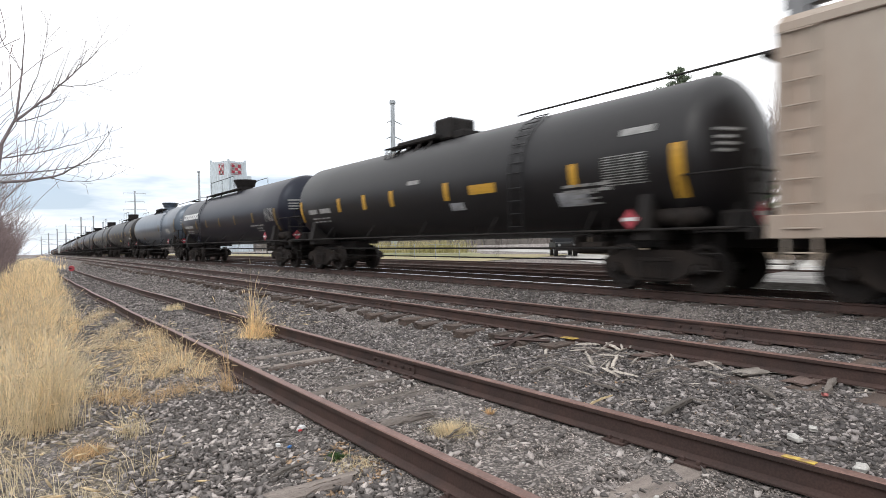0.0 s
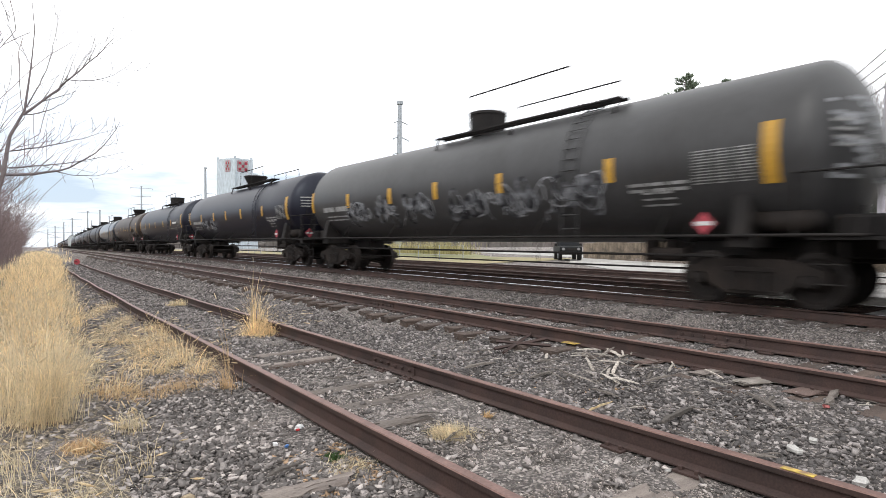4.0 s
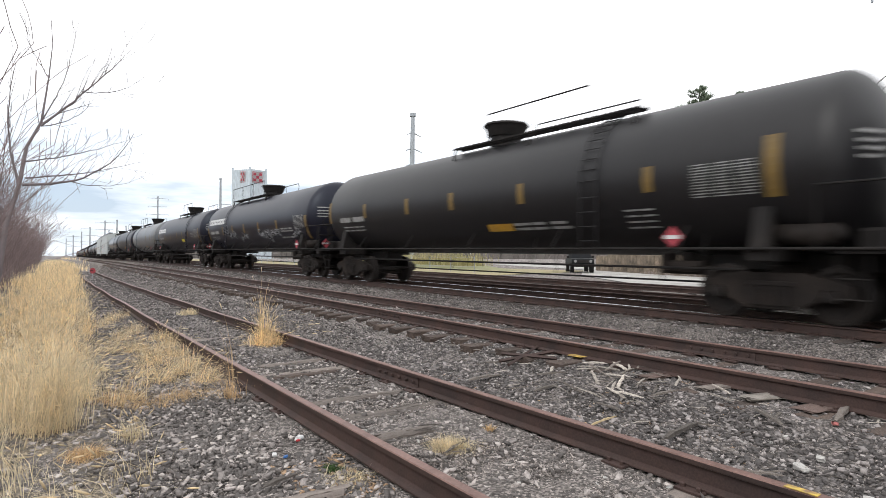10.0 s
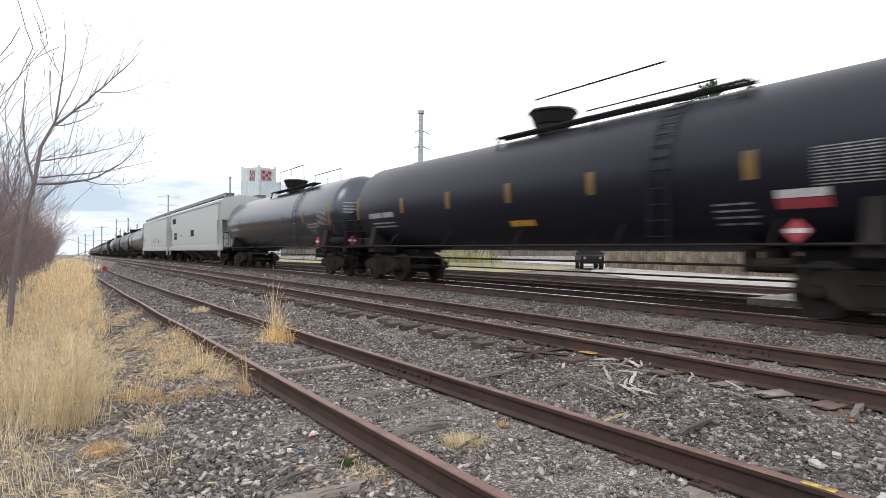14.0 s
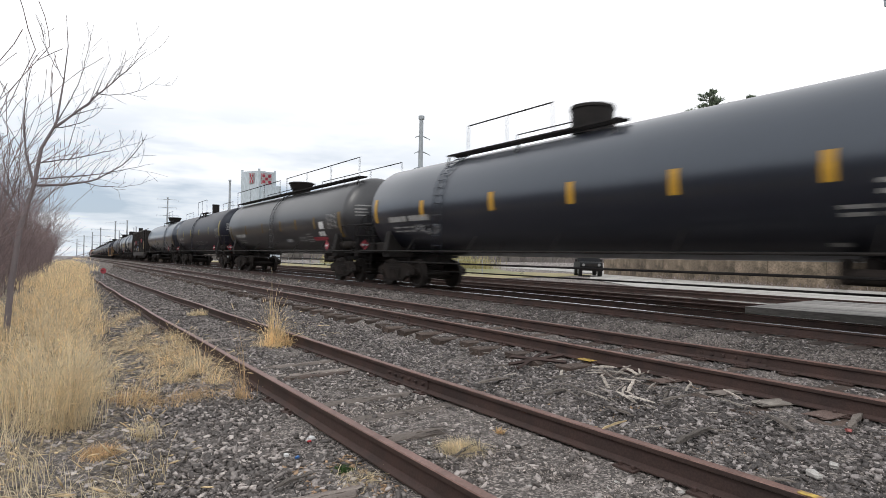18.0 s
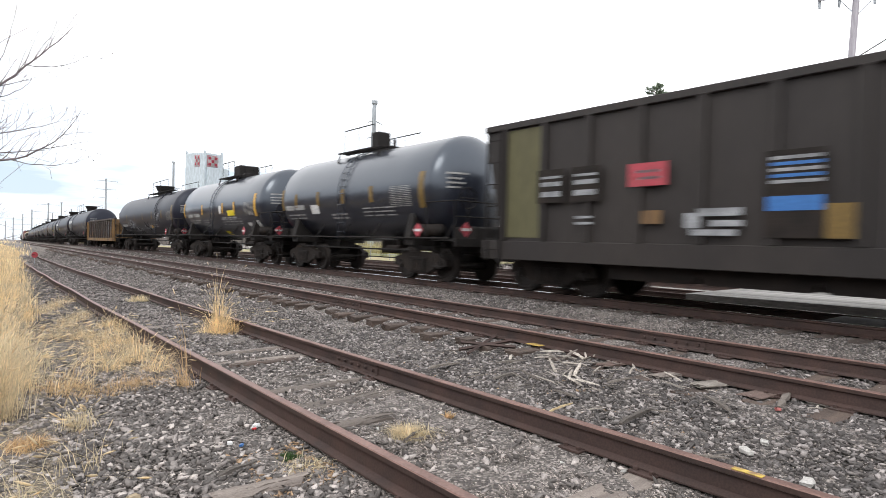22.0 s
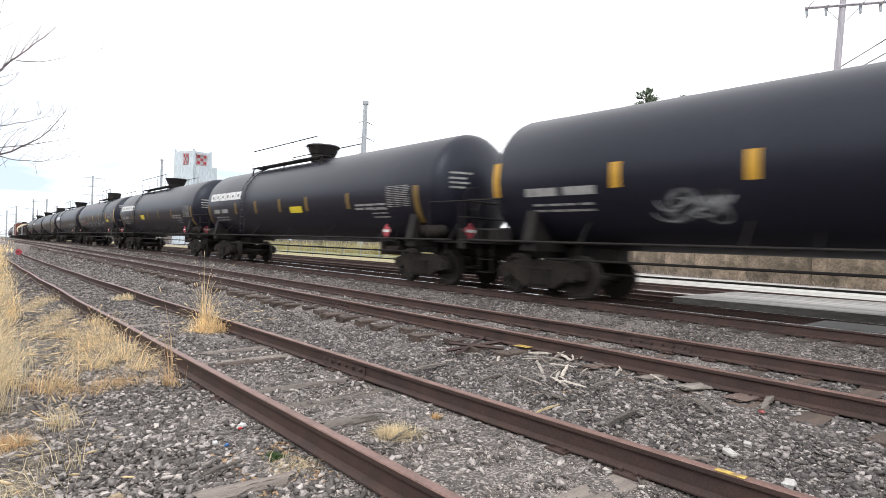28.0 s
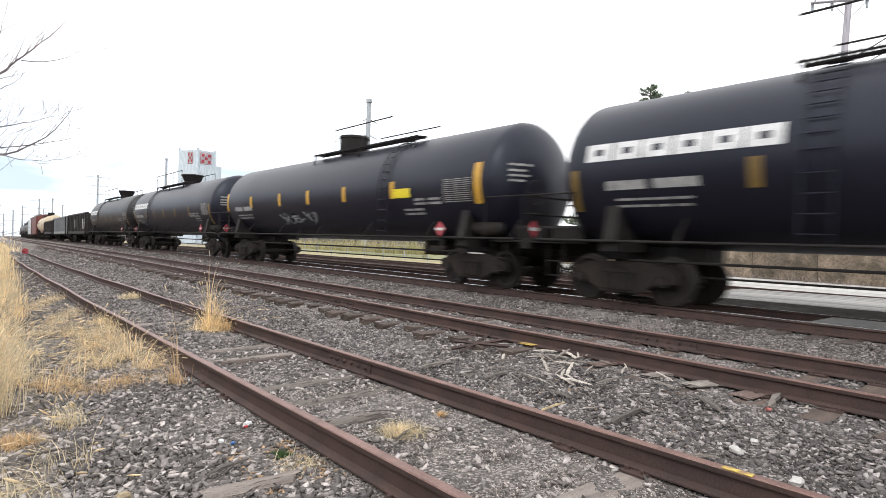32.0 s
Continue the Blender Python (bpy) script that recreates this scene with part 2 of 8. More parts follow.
M_FIELD = material("dry_field", (0.30, 0.24, 0.13), 0.95, second=(0.20, 0.19, 0.09), scale=0.12, fine=4, bump=0.3)
M_EARTH = material("dry_earth_and_straw", (0.135, 0.117, 0.10), 0.95, second=(0.25, 0.205, 0.145), scale=1.6, fine=22, bump=0.8, cells=70.0, distance=0.015)
M_WALL = material("rust_stained_concrete", (0.20, 0.155, 0.115), 0.95, second=(0.085, 0.068, 0.048), scale=1.3, fine=9, bump=0.8, stretch=(1, 1, 1.3), sharp=0.15, object_vary=0.25, grain=0.35)
M_POLE = material("weathered_pole_wood", (0.42, 0.40, 0.44), 0.9, second=(0.30, 0.28, 0.31), scale=2, fine=40, bump=0.4, stretch=(4, 4, 0.5))
M_STEEL = material("galvanised_steel", (0.36, 0.39, 0.42), 0.55, 0.4, scale=1, fine=30, bump=0.05)
M_WIRE = material("dark_cable", (0.03, 0.03, 0.035), 0.6, scale=5, fine=20, bump=0)
M_TOWER = material("pale_grey_cladding", (0.48, 0.545, 0.59), 0.8, second=(0.41, 0.46, 0.50), scale=0.08, fine=2, bump=0.1, stretch=(1, 1, 0.2))
M_RED = material("red_paint", (0.50, 0.03, 0.035), 0.5, scale=4, fine=30, bump=0.05)
M_SIGN = material("faded_red_sign_enamel", (0.66, 0.085, 0.14), 0.5, scale=4, fine=30, bump=0.02)
M_SLATE = material("worn_slate_stencil", (0.16, 0.17, 0.17), 0.7, second=(0.42, 0.43, 0.43), scale=5, fine=30, bump=0, sharp=0.12, mix=0.4)
M_STREAK = material("rust_streak_on_grey", (0.40, 0.34, 0.28), 0.7, second=(0.46, 0.465, 0.455), scale=3, fine=20, bump=0, stretch=(1, 4, 0.5))
M_FADED = material("faded_red_lettering", (0.44, 0.30, 0.29), 0.7, second=(0.46, 0.46, 0.45), scale=4, fine=20, bump=0)
M_PLACARD = material("faded_red_placard", (0.40, 0.045, 0.07), 0.6, second=(0.30, 0.05, 0.06), scale=4, fine=30, bump=0.02)
M_STENCIL = material("faded_stencil_paint", (0.36, 0.36, 0.355), 0.7, second=(0.17, 0.17, 0.168), scale=4, fine=30, bump=0, spec=0.2)
M_WHITE = material("white_stencil_paint", (0.66, 0.66, 0.66), 0.6, second=(0.46, 0.46, 0.46), scale=3, fine=25, bump=0.05)
M_GRAFF_DIM = material("worn_grey_spray_fill", (0.19, 0.195, 0.21), 0.75, second=(0.020, 0.020, 0.023), scale=3.5, fine=20, bump=0, spec=0.2, sharp=0.10, mix=0.58)
M_GRAFF = material("faded_white_spray_paint", (0.36, 0.37, 0.39), 0.7, second=(0.13, 0.135, 0.145), scale=3, fine=25, bump=0)
M_PINK = material("magenta_spray_paint", (0.42, 0.06, 0.12), 0.6, scale=3, fine=25, bump=0)
M_BLUE = material("blue_paint", (0.035, 0.15, 0.42), 0.5, scale=3, fine=25, bump=0)
M_REFL = material("amber_reflective_sheet", (0.52, 0.29, 0.025), 0.45, second=(0.40, 0.22, 0.03), scale=3, fine=25, bump=0.02)
M_REFL_DIM = material("dulled_amber_sheet", (0.17, 0.105, 0.022), 0.5, second=(0.11, 0.07, 0.02), scale=3, fine=25, bump=0.02)
M_REFL_OLIVE = material("olive_yellow_sheet", (0.29, 0.235, 0.02), 0.5, second=(0.22, 0.17, 0.02), scale=3, fine=25, bump=0.02)
M_REFL_PALE = material("lemon_yellow_panel", (0.72, 0.60, 0.02), 0.45, second=(0.58, 0.46, 0.03), scale=3, fine=25, bump=0.02)
M_BLACK = material("black_running_gear", (0.0125, 0.012, 0.0125), 0.72, second=(0.026, 0.0225, 0.021), scale=2, fine=40, bump=0.3, distance=0.004, spec=0.16)
M_TRUCK = material("grimy_cast_steel", (0.0135, 0.0122, 0.0122), 0.75, 0.0, second=(0.034, 0.027, 0.0235), scale=2.5, fine=40, bump=0.3, distance=0.004, spec=0.14)
M_WHEEL = material("dark_wheel_steel", (0.018, 0.016, 0.016), 0.65, 0.1, second=(0.030, 0.024, 0.021), scale=3, fine=40, bump=0.15, distance=0.003, spec=0.25)
M_GLASS = material("dark_vehicle_glass", (0.012, 0.013, 0.015), 0.35, scale=3, fine=20, bump=0, spec=0.08)
M_CAR = material("dark_green_grey_vehicle_paint", (0.012, 0.013, 0.014), 0.6, scale=2, fine=40, bump=0.03, spec=0.15)
M_RUBBER = material("tyre_rubber", (0.018, 0.018, 0.018), 0.85, scale=6, fine=60, bump=0.2)
M_LAMP = material("headlamp_lens", (0.25, 0.25, 0.25), 0.15, scale=6, fine=60, bump=0)
M_FAR = material("far_wood", (0.12, 0.10, 0.095), 0.95, second=(0.075, 0.07, 0.06), scale=0.05, fine=0.6, bump=0)


def leafy(m, share=0.55):
    """Lets part of the light through thin blades."""
    N, L = m.node_tree.nodes, m.node_tree.links
    b, out = N["Principled BSDF"], N["Material Output"]
    tr, mx = N.new("ShaderNodeBsdfTranslucent"), N.new("ShaderNodeMixShader")
    L.new(b.inputs["Base Color"].links[0].from_socket, tr.inputs["Color"])
    mx.inputs["Fac"].default_value = share
    L.new(b.outputs["BSDF"], mx.inputs[1])
    L.new(tr.outputs["BSDF"], mx.inputs[2])
    L.new(mx.outputs["Shader"], out.inputs["Surface"])


for thin in (M_GRASS, M_GRASS_PALE, M_WEED, M_GREEN, M_NEEDLE, M_REED, M_SEED):
    leafy(thin)


def paint(name, base, second, rough=0.42, mix=0.5, scale=0.6, spec=0.38, coat=0.0):
    """Tank and hopper paint with soot streaks that run down the side."""
    m = material(name, base, rough, second=second, mix=mix, scale=scale, fine=9, bump=0.05, stretch=(1.4, 1.4, 0.35), distance=0.004, spec=spec, coat=coat, grain=0.05 if base[0] > 0.3 else 0.14)
    if base[2] > base[0] * 1.3:  # bluish enamels have a bluish gloss
        m.node_tree.nodes["Principled BSDF"].inputs["Specular Tint"].default_value = (0.78, 0.88, 1.0, 1)
    return m


PAINT = {
    "black": paint("black_tank_paint", (0.0090, 0.0082, 0.0150), (0.0128, 0.0118, 0.0198), 0.40, 0.45, spec=0.32),
    "soot": paint("sooty_black_tank_paint", (0.0080, 0.0076, 0.0092), (0.0128, 0.0116, 0.0124), 0.45, 0.5),
    "navy": paint("blue_black_gloss_paint", (0.0098, 0.0112, 0.0185), (0.0145, 0.0160, 0.0240), 0.29, 0.4, spec=1.0, coat=0.2),
    "brown": paint("dark_brown_grimy_paint", (0.028, 0.019, 0.0165), (0.050, 0.034, 0.027), 0.5, 0.5),
    "grey": paint("blue_grey_tank_paint", (0.062, 0.080, 0.106), (0.034, 0.042, 0.055), 0.33, 0.5, spec=0.9),
    "rust": paint("grey_tank_paint_with_rust", (0.122, 0.138, 0.158), (0.088, 0.084, 0.080), 0.40, 0.4, spec=0.5),
    "silver": paint("silver_tank_paint", (0.24, 0.25, 0.265), (0.13, 0.13, 0.135), 0.4, 0.5),
    "hopper": paint("light_grey_hopper_paint", (0.425, 0.452, 0.450), (0.408, 0.432, 0.426), 0.45, 0.5, 0.15),
    "tan": paint("tan_hopper_paint", (0.38, 0.345, 0.30), (0.33, 0.235, 0.18), 0.6, 0.4, 0.5),
    "umber": paint("dark_brown_open_hopper_paint", (0.020, 0.017, 0.017), (0.034, 0.028, 0.0255), 0.65, 0.5),
    "dusty": paint("dust_covered_hopper_bay", (0.105, 0.092, 0.080), (0.055, 0.048, 0.042), 0.8, 0.5, 0.8, spec=0.15),
    "slate": paint("dark_slate_tank_paint", (0.017, 0.018, 0.022), (0.026, 0.026, 0.029), 0.34, 0.5, spec=0.8),
    "dim": paint("dull_dark_grey_tank_paint", (0.050, 0.050, 0.052), (0.030, 0.029, 0.029), 0.42, 0.5),
    "olive": paint("olive_end_panel_paint", (0.10, 0.095, 0.045), (0.07, 0.06, 0.04), 0.7, 0.5),
    "ochre": paint("rusty_ochre_gondola_paint", (0.33, 0.195, 0.068), (0.070, 0.042, 0.030), 0.75, 0.6, 2.4),
    "plum": paint("dark_rust_gondola_panel", (0.030, 0.023, 0.022), (0.06, 0.042, 0.034), 0.75, 0.5, 1.3),
    "cream": paint("cream_tank_paint", (0.50, 0.42, 0.30), (0.42, 0.33, 0.22), 0.5),
    "red": paint("oxide_red_hopper_paint", (0.16, 0.045, 0.035), (0.10, 0.035, 0.03), 0.6),
}


def scrawled(name, tints, base, scale=0.9):
    """A car side covered with faded, overlapping spray work: patches of several tints over the old paint."""
    m = material(name, base, 0.7, second=[c * 0.6 for c in base], scale=1.2, fine=12, bump=0.05)
    N, L = m.node_tree.nodes, m.node_tree.links
    b = N["Principled BSDF"]
    last = b.inputs["Base Color"].links[0].from_socket
    co = N.new("ShaderNodeTexCoord")
    for k, (tint, cut, stretch) in enumerate(tints):
        mp = N.new("ShaderNodeMapping")
        mp.inputs["Location"].default_value = (3.1 * k, 1.7 * k, 5.3 * k)
        mp.inputs["Scale"].default_value = (1, stretch, 1)
        t = N.new("ShaderNodeTexNoise")
        t.inputs["Scale"].default_value, t.inputs["Detail"].default_value, t.inputs["Distortion"].default_value = scale * (1 + 0.25 * k), 2.5, 1.6
        r = N.new("ShaderNodeMapRange")
        r.inputs["From Min"].default_value, r.inputs["From Max"].default_value = cut, cut + 0.05
        r.inputs["To Max"].default_value = 0.8
        mixer = N.new("ShaderNodeMix")
        mixer.data_type = "RGBA"
        mixer.inputs["B"].default_value = (*tint, 1)
        L.new(co.outputs["Object"], mp.inputs["Vector"])
        L.new(mp.outputs["Vector"], t.inputs["Vector"])
        L.new(t.outputs["Fac"], r.inputs["Value"])
        L.new(r.outputs["Result"], mixer.inputs["Factor"])
        L.new(last, mixer.inputs["A"])
        last = mixer.outputs["Result"]
    L.new(last, b.inputs["Base Color"])
    return m


PAINT["scrawl"] = scrawled("graffiti_over_rusty_paint", [((0.075, 0.042, 0.024), 0.53, 0.8), ((0.12, 0.113, 0.108), 0.56, 0.7), ((0.020, 0.017, 0.017), 0.53, 1.2), ((0.21, 0.105, 0.033), 0.62, 0.9), ((0.22, 0.205, 0.19), 0.61, 0.6)], (0.034, 0.026, 0.023), 1.5)


# ---- building blocks ----
def link(name, bm, mat, parent=None, label="", m=None, smooth=False):
    me = bpy.data.meshes.new(name)
    bm.to_mesh(me)
    bm.free()
    return link_mesh(name, me, mat, parent, label, m, smooth)


def link_mesh(name, me, mat, parent=None, label="", m=None, smooth=False):
    if not me.materials:
        me.materials.append(mat)
    if smooth:
        me.polygons.foreach_set("use_smooth", [True] * len(me.polygons))
    ob = new(name, me)
    if me.materials[0] != mat:
        ob.material_slots[0].link = "OBJECT"
        ob.material_slots[0].material = mat
    if parent:
        ob.parent = parent
    if m is not None:
        ob.matrix_basis = m
    if label:
        ob["label"] = label
    return ob


def part(name, bm, mat, parent, label="", m=None, smooth=False):
    """One mesh object under a thing or under a part."""
    return link(name, bm, mat, parent, label, m, smooth)


def box(bm, x0, x1, y0, y1, z0, z1, bevel=0.0, m=None):
    made = bmesh.ops.create_cube(bm, size=1, matrix=Matrix.Translation(((x0 + x1) / 2, (y0 + y1) / 2, (z0 + z1) / 2)) @ Matrix.Diagonal((abs(x1 - x0), abs(y1 - y0), abs(z1 - z0), 1)))
    verts = made["verts"]
    if bevel:
        edges = list({e for v in verts for e in v.link_edges})
        made = bmesh.ops.bevel(bm, geom=edges, offset=bevel, segments=1, affect="EDGES")
        verts = made["verts"]
    if m is not None:
        bmesh.ops.transform(bm, matrix=m, verts=list({v for v in verts}))
    return verts


def boxes(*rows, bevel=0.0):
    bm = bmesh.new()
    for r in rows:
        box(bm, *r, bevel=bevel)
    return bm


def rod(bm, a, b, r0, r1=None, sides=8, caps=True):
    a, b = Vector(a), Vector(b)
    if (b - a).length < 1e-5:
        return []
    turn = (b - a).to_track_quat("Z", "Y").to_matrix().to_4x4()
    return bmesh.ops.create_cone(bm, cap_ends=caps, segments=sides, radius1=r0, radius2=r0 if r1 is None else r1, depth=(b - a).length,
                                 matrix=Matrix.Translation((a + b) / 2) @ turn)["verts"]


def prism(bm, outline, axis, a, b):
    """A polygon given in the two other axes, drawn out along an axis from a to b."""
    def put(p, q, w):
        return {"x": (w, p, q), "y": (p, w, q), "z": (p, q, w)}[axis]
    lo = [bm.verts.new(put(p, q, a)) for p, q in outline]
    hi = [bm.verts.new(put(p, q, b)) for p, q in outline]
    bm.faces.new(lo)
    bm.faces.new(hi[::-1])
    for i in range(len(lo)):
        j = (i + 1) % len(lo)
        bm.faces.new((lo[j], lo[i], hi[i], hi[j]))
    bmesh.ops.recalc_face_normals(bm, faces=bm.faces)


def raw(name, verts, faces, mat, parent=None, smooth=False):
    """A mesh from number arrays, for what is too many for bmesh."""
    me = bpy.data.meshes.new(name)
    verts, faces = np.asarray(verts, np.float32), np.asarray(faces, np.int32)
    me.vertices.add(len(verts))
    me.vertices.foreach_set("co", verts.ravel())
    me.loops.add(faces.size)
    me.loops.foreach_set("vertex_index", faces.ravel())
    me.polygons.add(len(faces))
    me.polygons.foreach_set("loop_start", np.arange(0, faces.size, faces.shape[1], dtype=np.int32))
    me.update(calc_edges=True)
    me.validate()
    return link_mesh(name, me, mat, parent, smooth=smooth)


# ---- the lie of the land ----
def main_x(y):
    z = np.clip(y, 0, 150)
    return 8.31 - 0.0164 * y + 0.18e-3 * (z * z + 300 * (np.maximum(y, 0) - z))


def main_z(y):
    z = np.clip(y, -20, 90)
    return 0.357 + 0.0112 * (z - z * np.abs(z) / 180)


def siding_x(y):
    z = np.clip(y, 0, 45)
    return 3.69 + 0.0192 * np.minimum(y, 45) - 0.21e-3 * z * z + (main_x(np.maximum(y, 45)) - main_x(45)) - 0.0 * y


def siding_z(y):
    return 0.31 + 0.0055 * np.clip(y, -20, 80)


def spur_x(y):
    return 0.014 + 0.002 * y + 0.2e-3 * np.clip(y, 0, 80) ** 2 + 0.02 * np.clip((y - 8) / 5, 0, 1) * np.sin(0.75 * (y - 8))


def spur_z(y):
    z = np.clip(y, 0, 80)
    return 0.17 - 0.0052 * z + 2.55e-5 * z * z


BEYOND = (4.7, 9.2)  # further tracks past the main line, from its middle


def ground_z(x, y):
    xm, zm = float(main_x(y)), float(main_z(y))
    xs, zs = float(siding_x(y)), float(siding_z(y))
    x1, z1 = float(spur_x(y)), float(spur_z(y))
    drop = 0.10 * min(1.0, max(0.0, (y - 4.3) / 1.5))  # the siding's tie ends stand free of the ballast here
    ks = [-500, -12, -4.0, x1 - 1.35, x1 + 1.35, xs - 1.36, xs - 1.0, xs + 1.4, xm - 2.1, xm - 1.5, xm + 1.5, xm + 2.2, xm + 11.5, xm + 24, 700]
    vs = [-0.3, -0.25, z1 - 0.2, z1 - 0.195, z1 - 0.195, zs - 0.2 - drop, zs - 0.2, zs - 0.2, zm - 0.33, zm - 0.2, zm - 0.2, zm - 0.36, zm - 0.36, 0.15, 0.1]
    return np.interp(x, ks, vs)


def grid_lines(*spans):
    out = []
    for a, b, step in spans:
        out += list(np.arange(a, b - 1e-6, step))
    return np.array(out + [spans[-1][1]])


def build_ground():
    xs = grid_lines((-900, -60, 140), (-60, -12, 8), (-12, -5, 0.7), (-5, 11, 0.16), (11, 30, 1.0), (30, 100, 7), (100, 1500, 140))
    ys = grid_lines((-900, -60, 60), (-60, -4, 4), (-4, 14, 0.16), (14, 40, 0.6), (40, 120, 4), (120, 400, 20), (400, 3000, 200))
    V = np.zeros((len(ys), len(xs), 3))
    rng = np.random.default_rng(3)
    for i, y in enumerate(ys):
        z = ground_z(xs, y)
        near = (np.abs(xs - 3) < 8.5) & (-4 < y < 40)
        z = z + np.where(near, rng.normal(0, 0.006, len(xs)) + 0.018 * np.array([noise.noise((x * 1.3, y * 1.3, 0)) for x in xs]), 0)
        V[i, :, 0], V[i, :, 1], V[i, :, 2] = xs, y, z
    n, m = len(ys), len(xs)
    a = (np.arange(n - 1)[:, None] * m + np.arange(m - 1)).ravel()
    F = np.stack([a, a + 1, a + m + 1, a + m], 1)
    ob = raw("ground", V.reshape(-1, 3), F, M_BALLAST, smooth=True)
    tagged(ob, "dark grey ballast and dirt rising towards the main line", "ground", kind="structure")


build_ground()


def sheet(name, pts, mat, label, category, lift=0.02, steps=24):
    """A patch of paving or grass that follows the ground: a four-sided area."""
    A, B, C, D = [Vector((*p, 0)) for p in pts]
    V = []
    for i in range(steps + 1):
        for j in range(steps + 1):
            u, v = i / steps, j / steps
            p = (A * (1 - u) + B * u) * (1 - v) + (D * (1 - u) + C * u) * v
            V.append((p.x, p.y, float(ground_z(p.x, p.y)) + lift))
    F = [(i * (steps + 1) + j, (i + 1) * (steps + 1) + j, (i + 1) * (steps + 1) + j + 1, i * (steps + 1) + j + 1) for i in range(steps) for j in range(steps)]
    ob = raw(name, V, F, mat, smooth=True)
    return tagged(ob, label, category, kind="structure")


sheet("pavement", [(13.6, -60), (33, -60), (36, 17), (15.0, 9.3)], M_LOT, "pale worn concrete yard beside the tracks", "yard", 0.03, 30)
sheet("pavement", [(15.0, 9.3), (36, 17), (44, 40), (27.6, 26.2)], M_LOT, "pale worn concrete yard running on past the tracks", "yard", 0.034, 24)
sheet("road", [(36, 24), (41, 22), (75, 78), (66, 82)], M_LOT, "pale access road leading away from the yard", "road", 0.045)
sheet("lawn", [(33, 38), (62, 80), (150, 260), (40, 120)], M_LAWN, "green and straw lawn behind the tracks", "grass", 0.05)
sheet("field", [(19, 27), (40, 36), (60, 420), (24, 420)], M_FIELD, "dry grass verge behind the tracks", "grass", 0.04)
sheet("grass_verge", [(-60, -10), (-2.75, -10), (0.4, 75), (-60, 75)], M_EARTH, "dry earth and straw along the spur", "ground", 0.012, 60)
sheet("wood_floor", [(33.5, -60), (140, -60), (140, 60), (42, 22)], M_FIELD, "brown leaf-covered ground under the trees", "ground", 0.05)


# ---- tracks ----
RAIL = [(-0.07, 0), (0.07, 0), (0.07, 0.012), (0.012, 0.03), (0.010, 0.125), (0.034, 0.135), (0.036, 0.165), (0.030, 0.172), (-0.030, 0.172), (-0.036, 0.165), (-0.034, 0.135), (-0.010, 0.125), (-0.012, 0.03), (-0.07, 0.012)]


def rail_mesh(xf, zf, off, ys):
    P, V, F = RAIL, [], []
    n = len(P)
    for y in ys:
        x0, z0 = float(xf(y)) + off, float(zf(y)) - 0.172
        V += [(x0 + p, y, z0 + q) for p, q in P]
    for i in range(len(ys) - 1):
        for j in range(n):
            k = (j + 1) % n
            F.append((i * n + j, i * n + k, (i + 1) * n + k, (i + 1) * n + j))
    return V, F


def rail(parent, xf, zf, off, ys, top):
    V, F = rail_mesh(xf, zf, off, ys)
    me = bpy.data.meshes.new("rail")
    me.from_pydata(V, [], F)
    me.materials.append(M_RUST)
    me.materials.append(top)
    for i, p in enumerate(me.polygons):
        p.material_index = 1 if i % len(RAIL) in (6, 7, 8) else 0
    bm = bmesh.new()
    bm.from_mesh(me)
    bmesh.ops.recalc_face_normals(bm, faces=bm.faces)
    bm.to_mesh(me)
    bm.free()
    ob = new("rail", me)
    ob.parent = parent
    return ob


def tie_meshes(count, worn):
    """A few different ties, 2.6 m long, with split and rounded ends."""
    out, rng = [], random.Random(5)
    for n in range(count):
        bm = bmesh.new()
        cuts = 9
        ring = []
        for i in range(cuts + 1):
            x = -1.3 + 2.6 * i / cuts
            edge = worn * (2.2 if i in (0, cuts) else 1)
            ring.append([bm.verts.new((x + rng.uniform(-edge, edge) * 0.7, s * 0.112 + rng.uniform(-edge, edge), h + rng.uniform(-edge, edge) * (0.8 if h else 0)))
                         for s, h in ((-1, -0.16), (1, -0.16), (1, -0.012), (0.86, 0), (-0.86, 0), (-1, -0.012))])
        for a, b in zip(ring, ring[1:]):
            for j in range(6):
                k = (j + 1) % 6
                bm.faces.new((a[j], a[k], b[k], b[j]))
        bm.faces.new(ring[0][::-1])
        bm.faces.new(ring[-1])
        bmesh.ops.recalc_face_normals(bm, faces=bm.faces)
        me = bpy.data.meshes.new("tie")
        bm.to_mesh(me)
        bm.free()
        out.append(me)
    return out


def plate_mesh():
    """A tie plate with four spike heads."""
    bm = boxes((-0.14, 0.14, -0.09, 0.09, 0, 0.014))
    for sx in (-1, 1):
        for sy in (-1, 1):
            box(bm, sx * 0.095 - 0.014, sx * 0.095 + 0.014, sy * 0.055 - 0.014, sy * 0.055 + 0.014, 0.01, 0.04, 0.004)
    me = bpy.data.meshes.new("tie_plate")
    bm.to_mesh(me)
    bm.free()
    return me


def joint_mesh():
    """A bolted joint bar, with nuts, for one side of a rail."""
    bm = bmesh.new()
    prism(bm, [(0.012, 0.03), (0.045, 0.022), (0.03, 0.05), (0.026, 0.11), (0.034, 0.132), (0.012, 0.128)], "y", -0.46, 0.46)
    for y in (-0.38, -0.23, -0.08, 0.08, 0.23, 0.38):
        rod(bm, (0.02, y, 0.08), (0.062, y, 0.08), 0.019, sides=6)
    me = bpy.data.meshes.new("joint_bar")
    bm.to_mesh(me)
    bm.free()
    return me


TIES_OLD, TIES_NEW, PLATE, JOINT = tie_meshes(5, 0.016), tie_meshes(4, 0.006), plate_mesh(), joint_mesh()


TIE_SPOTS = []


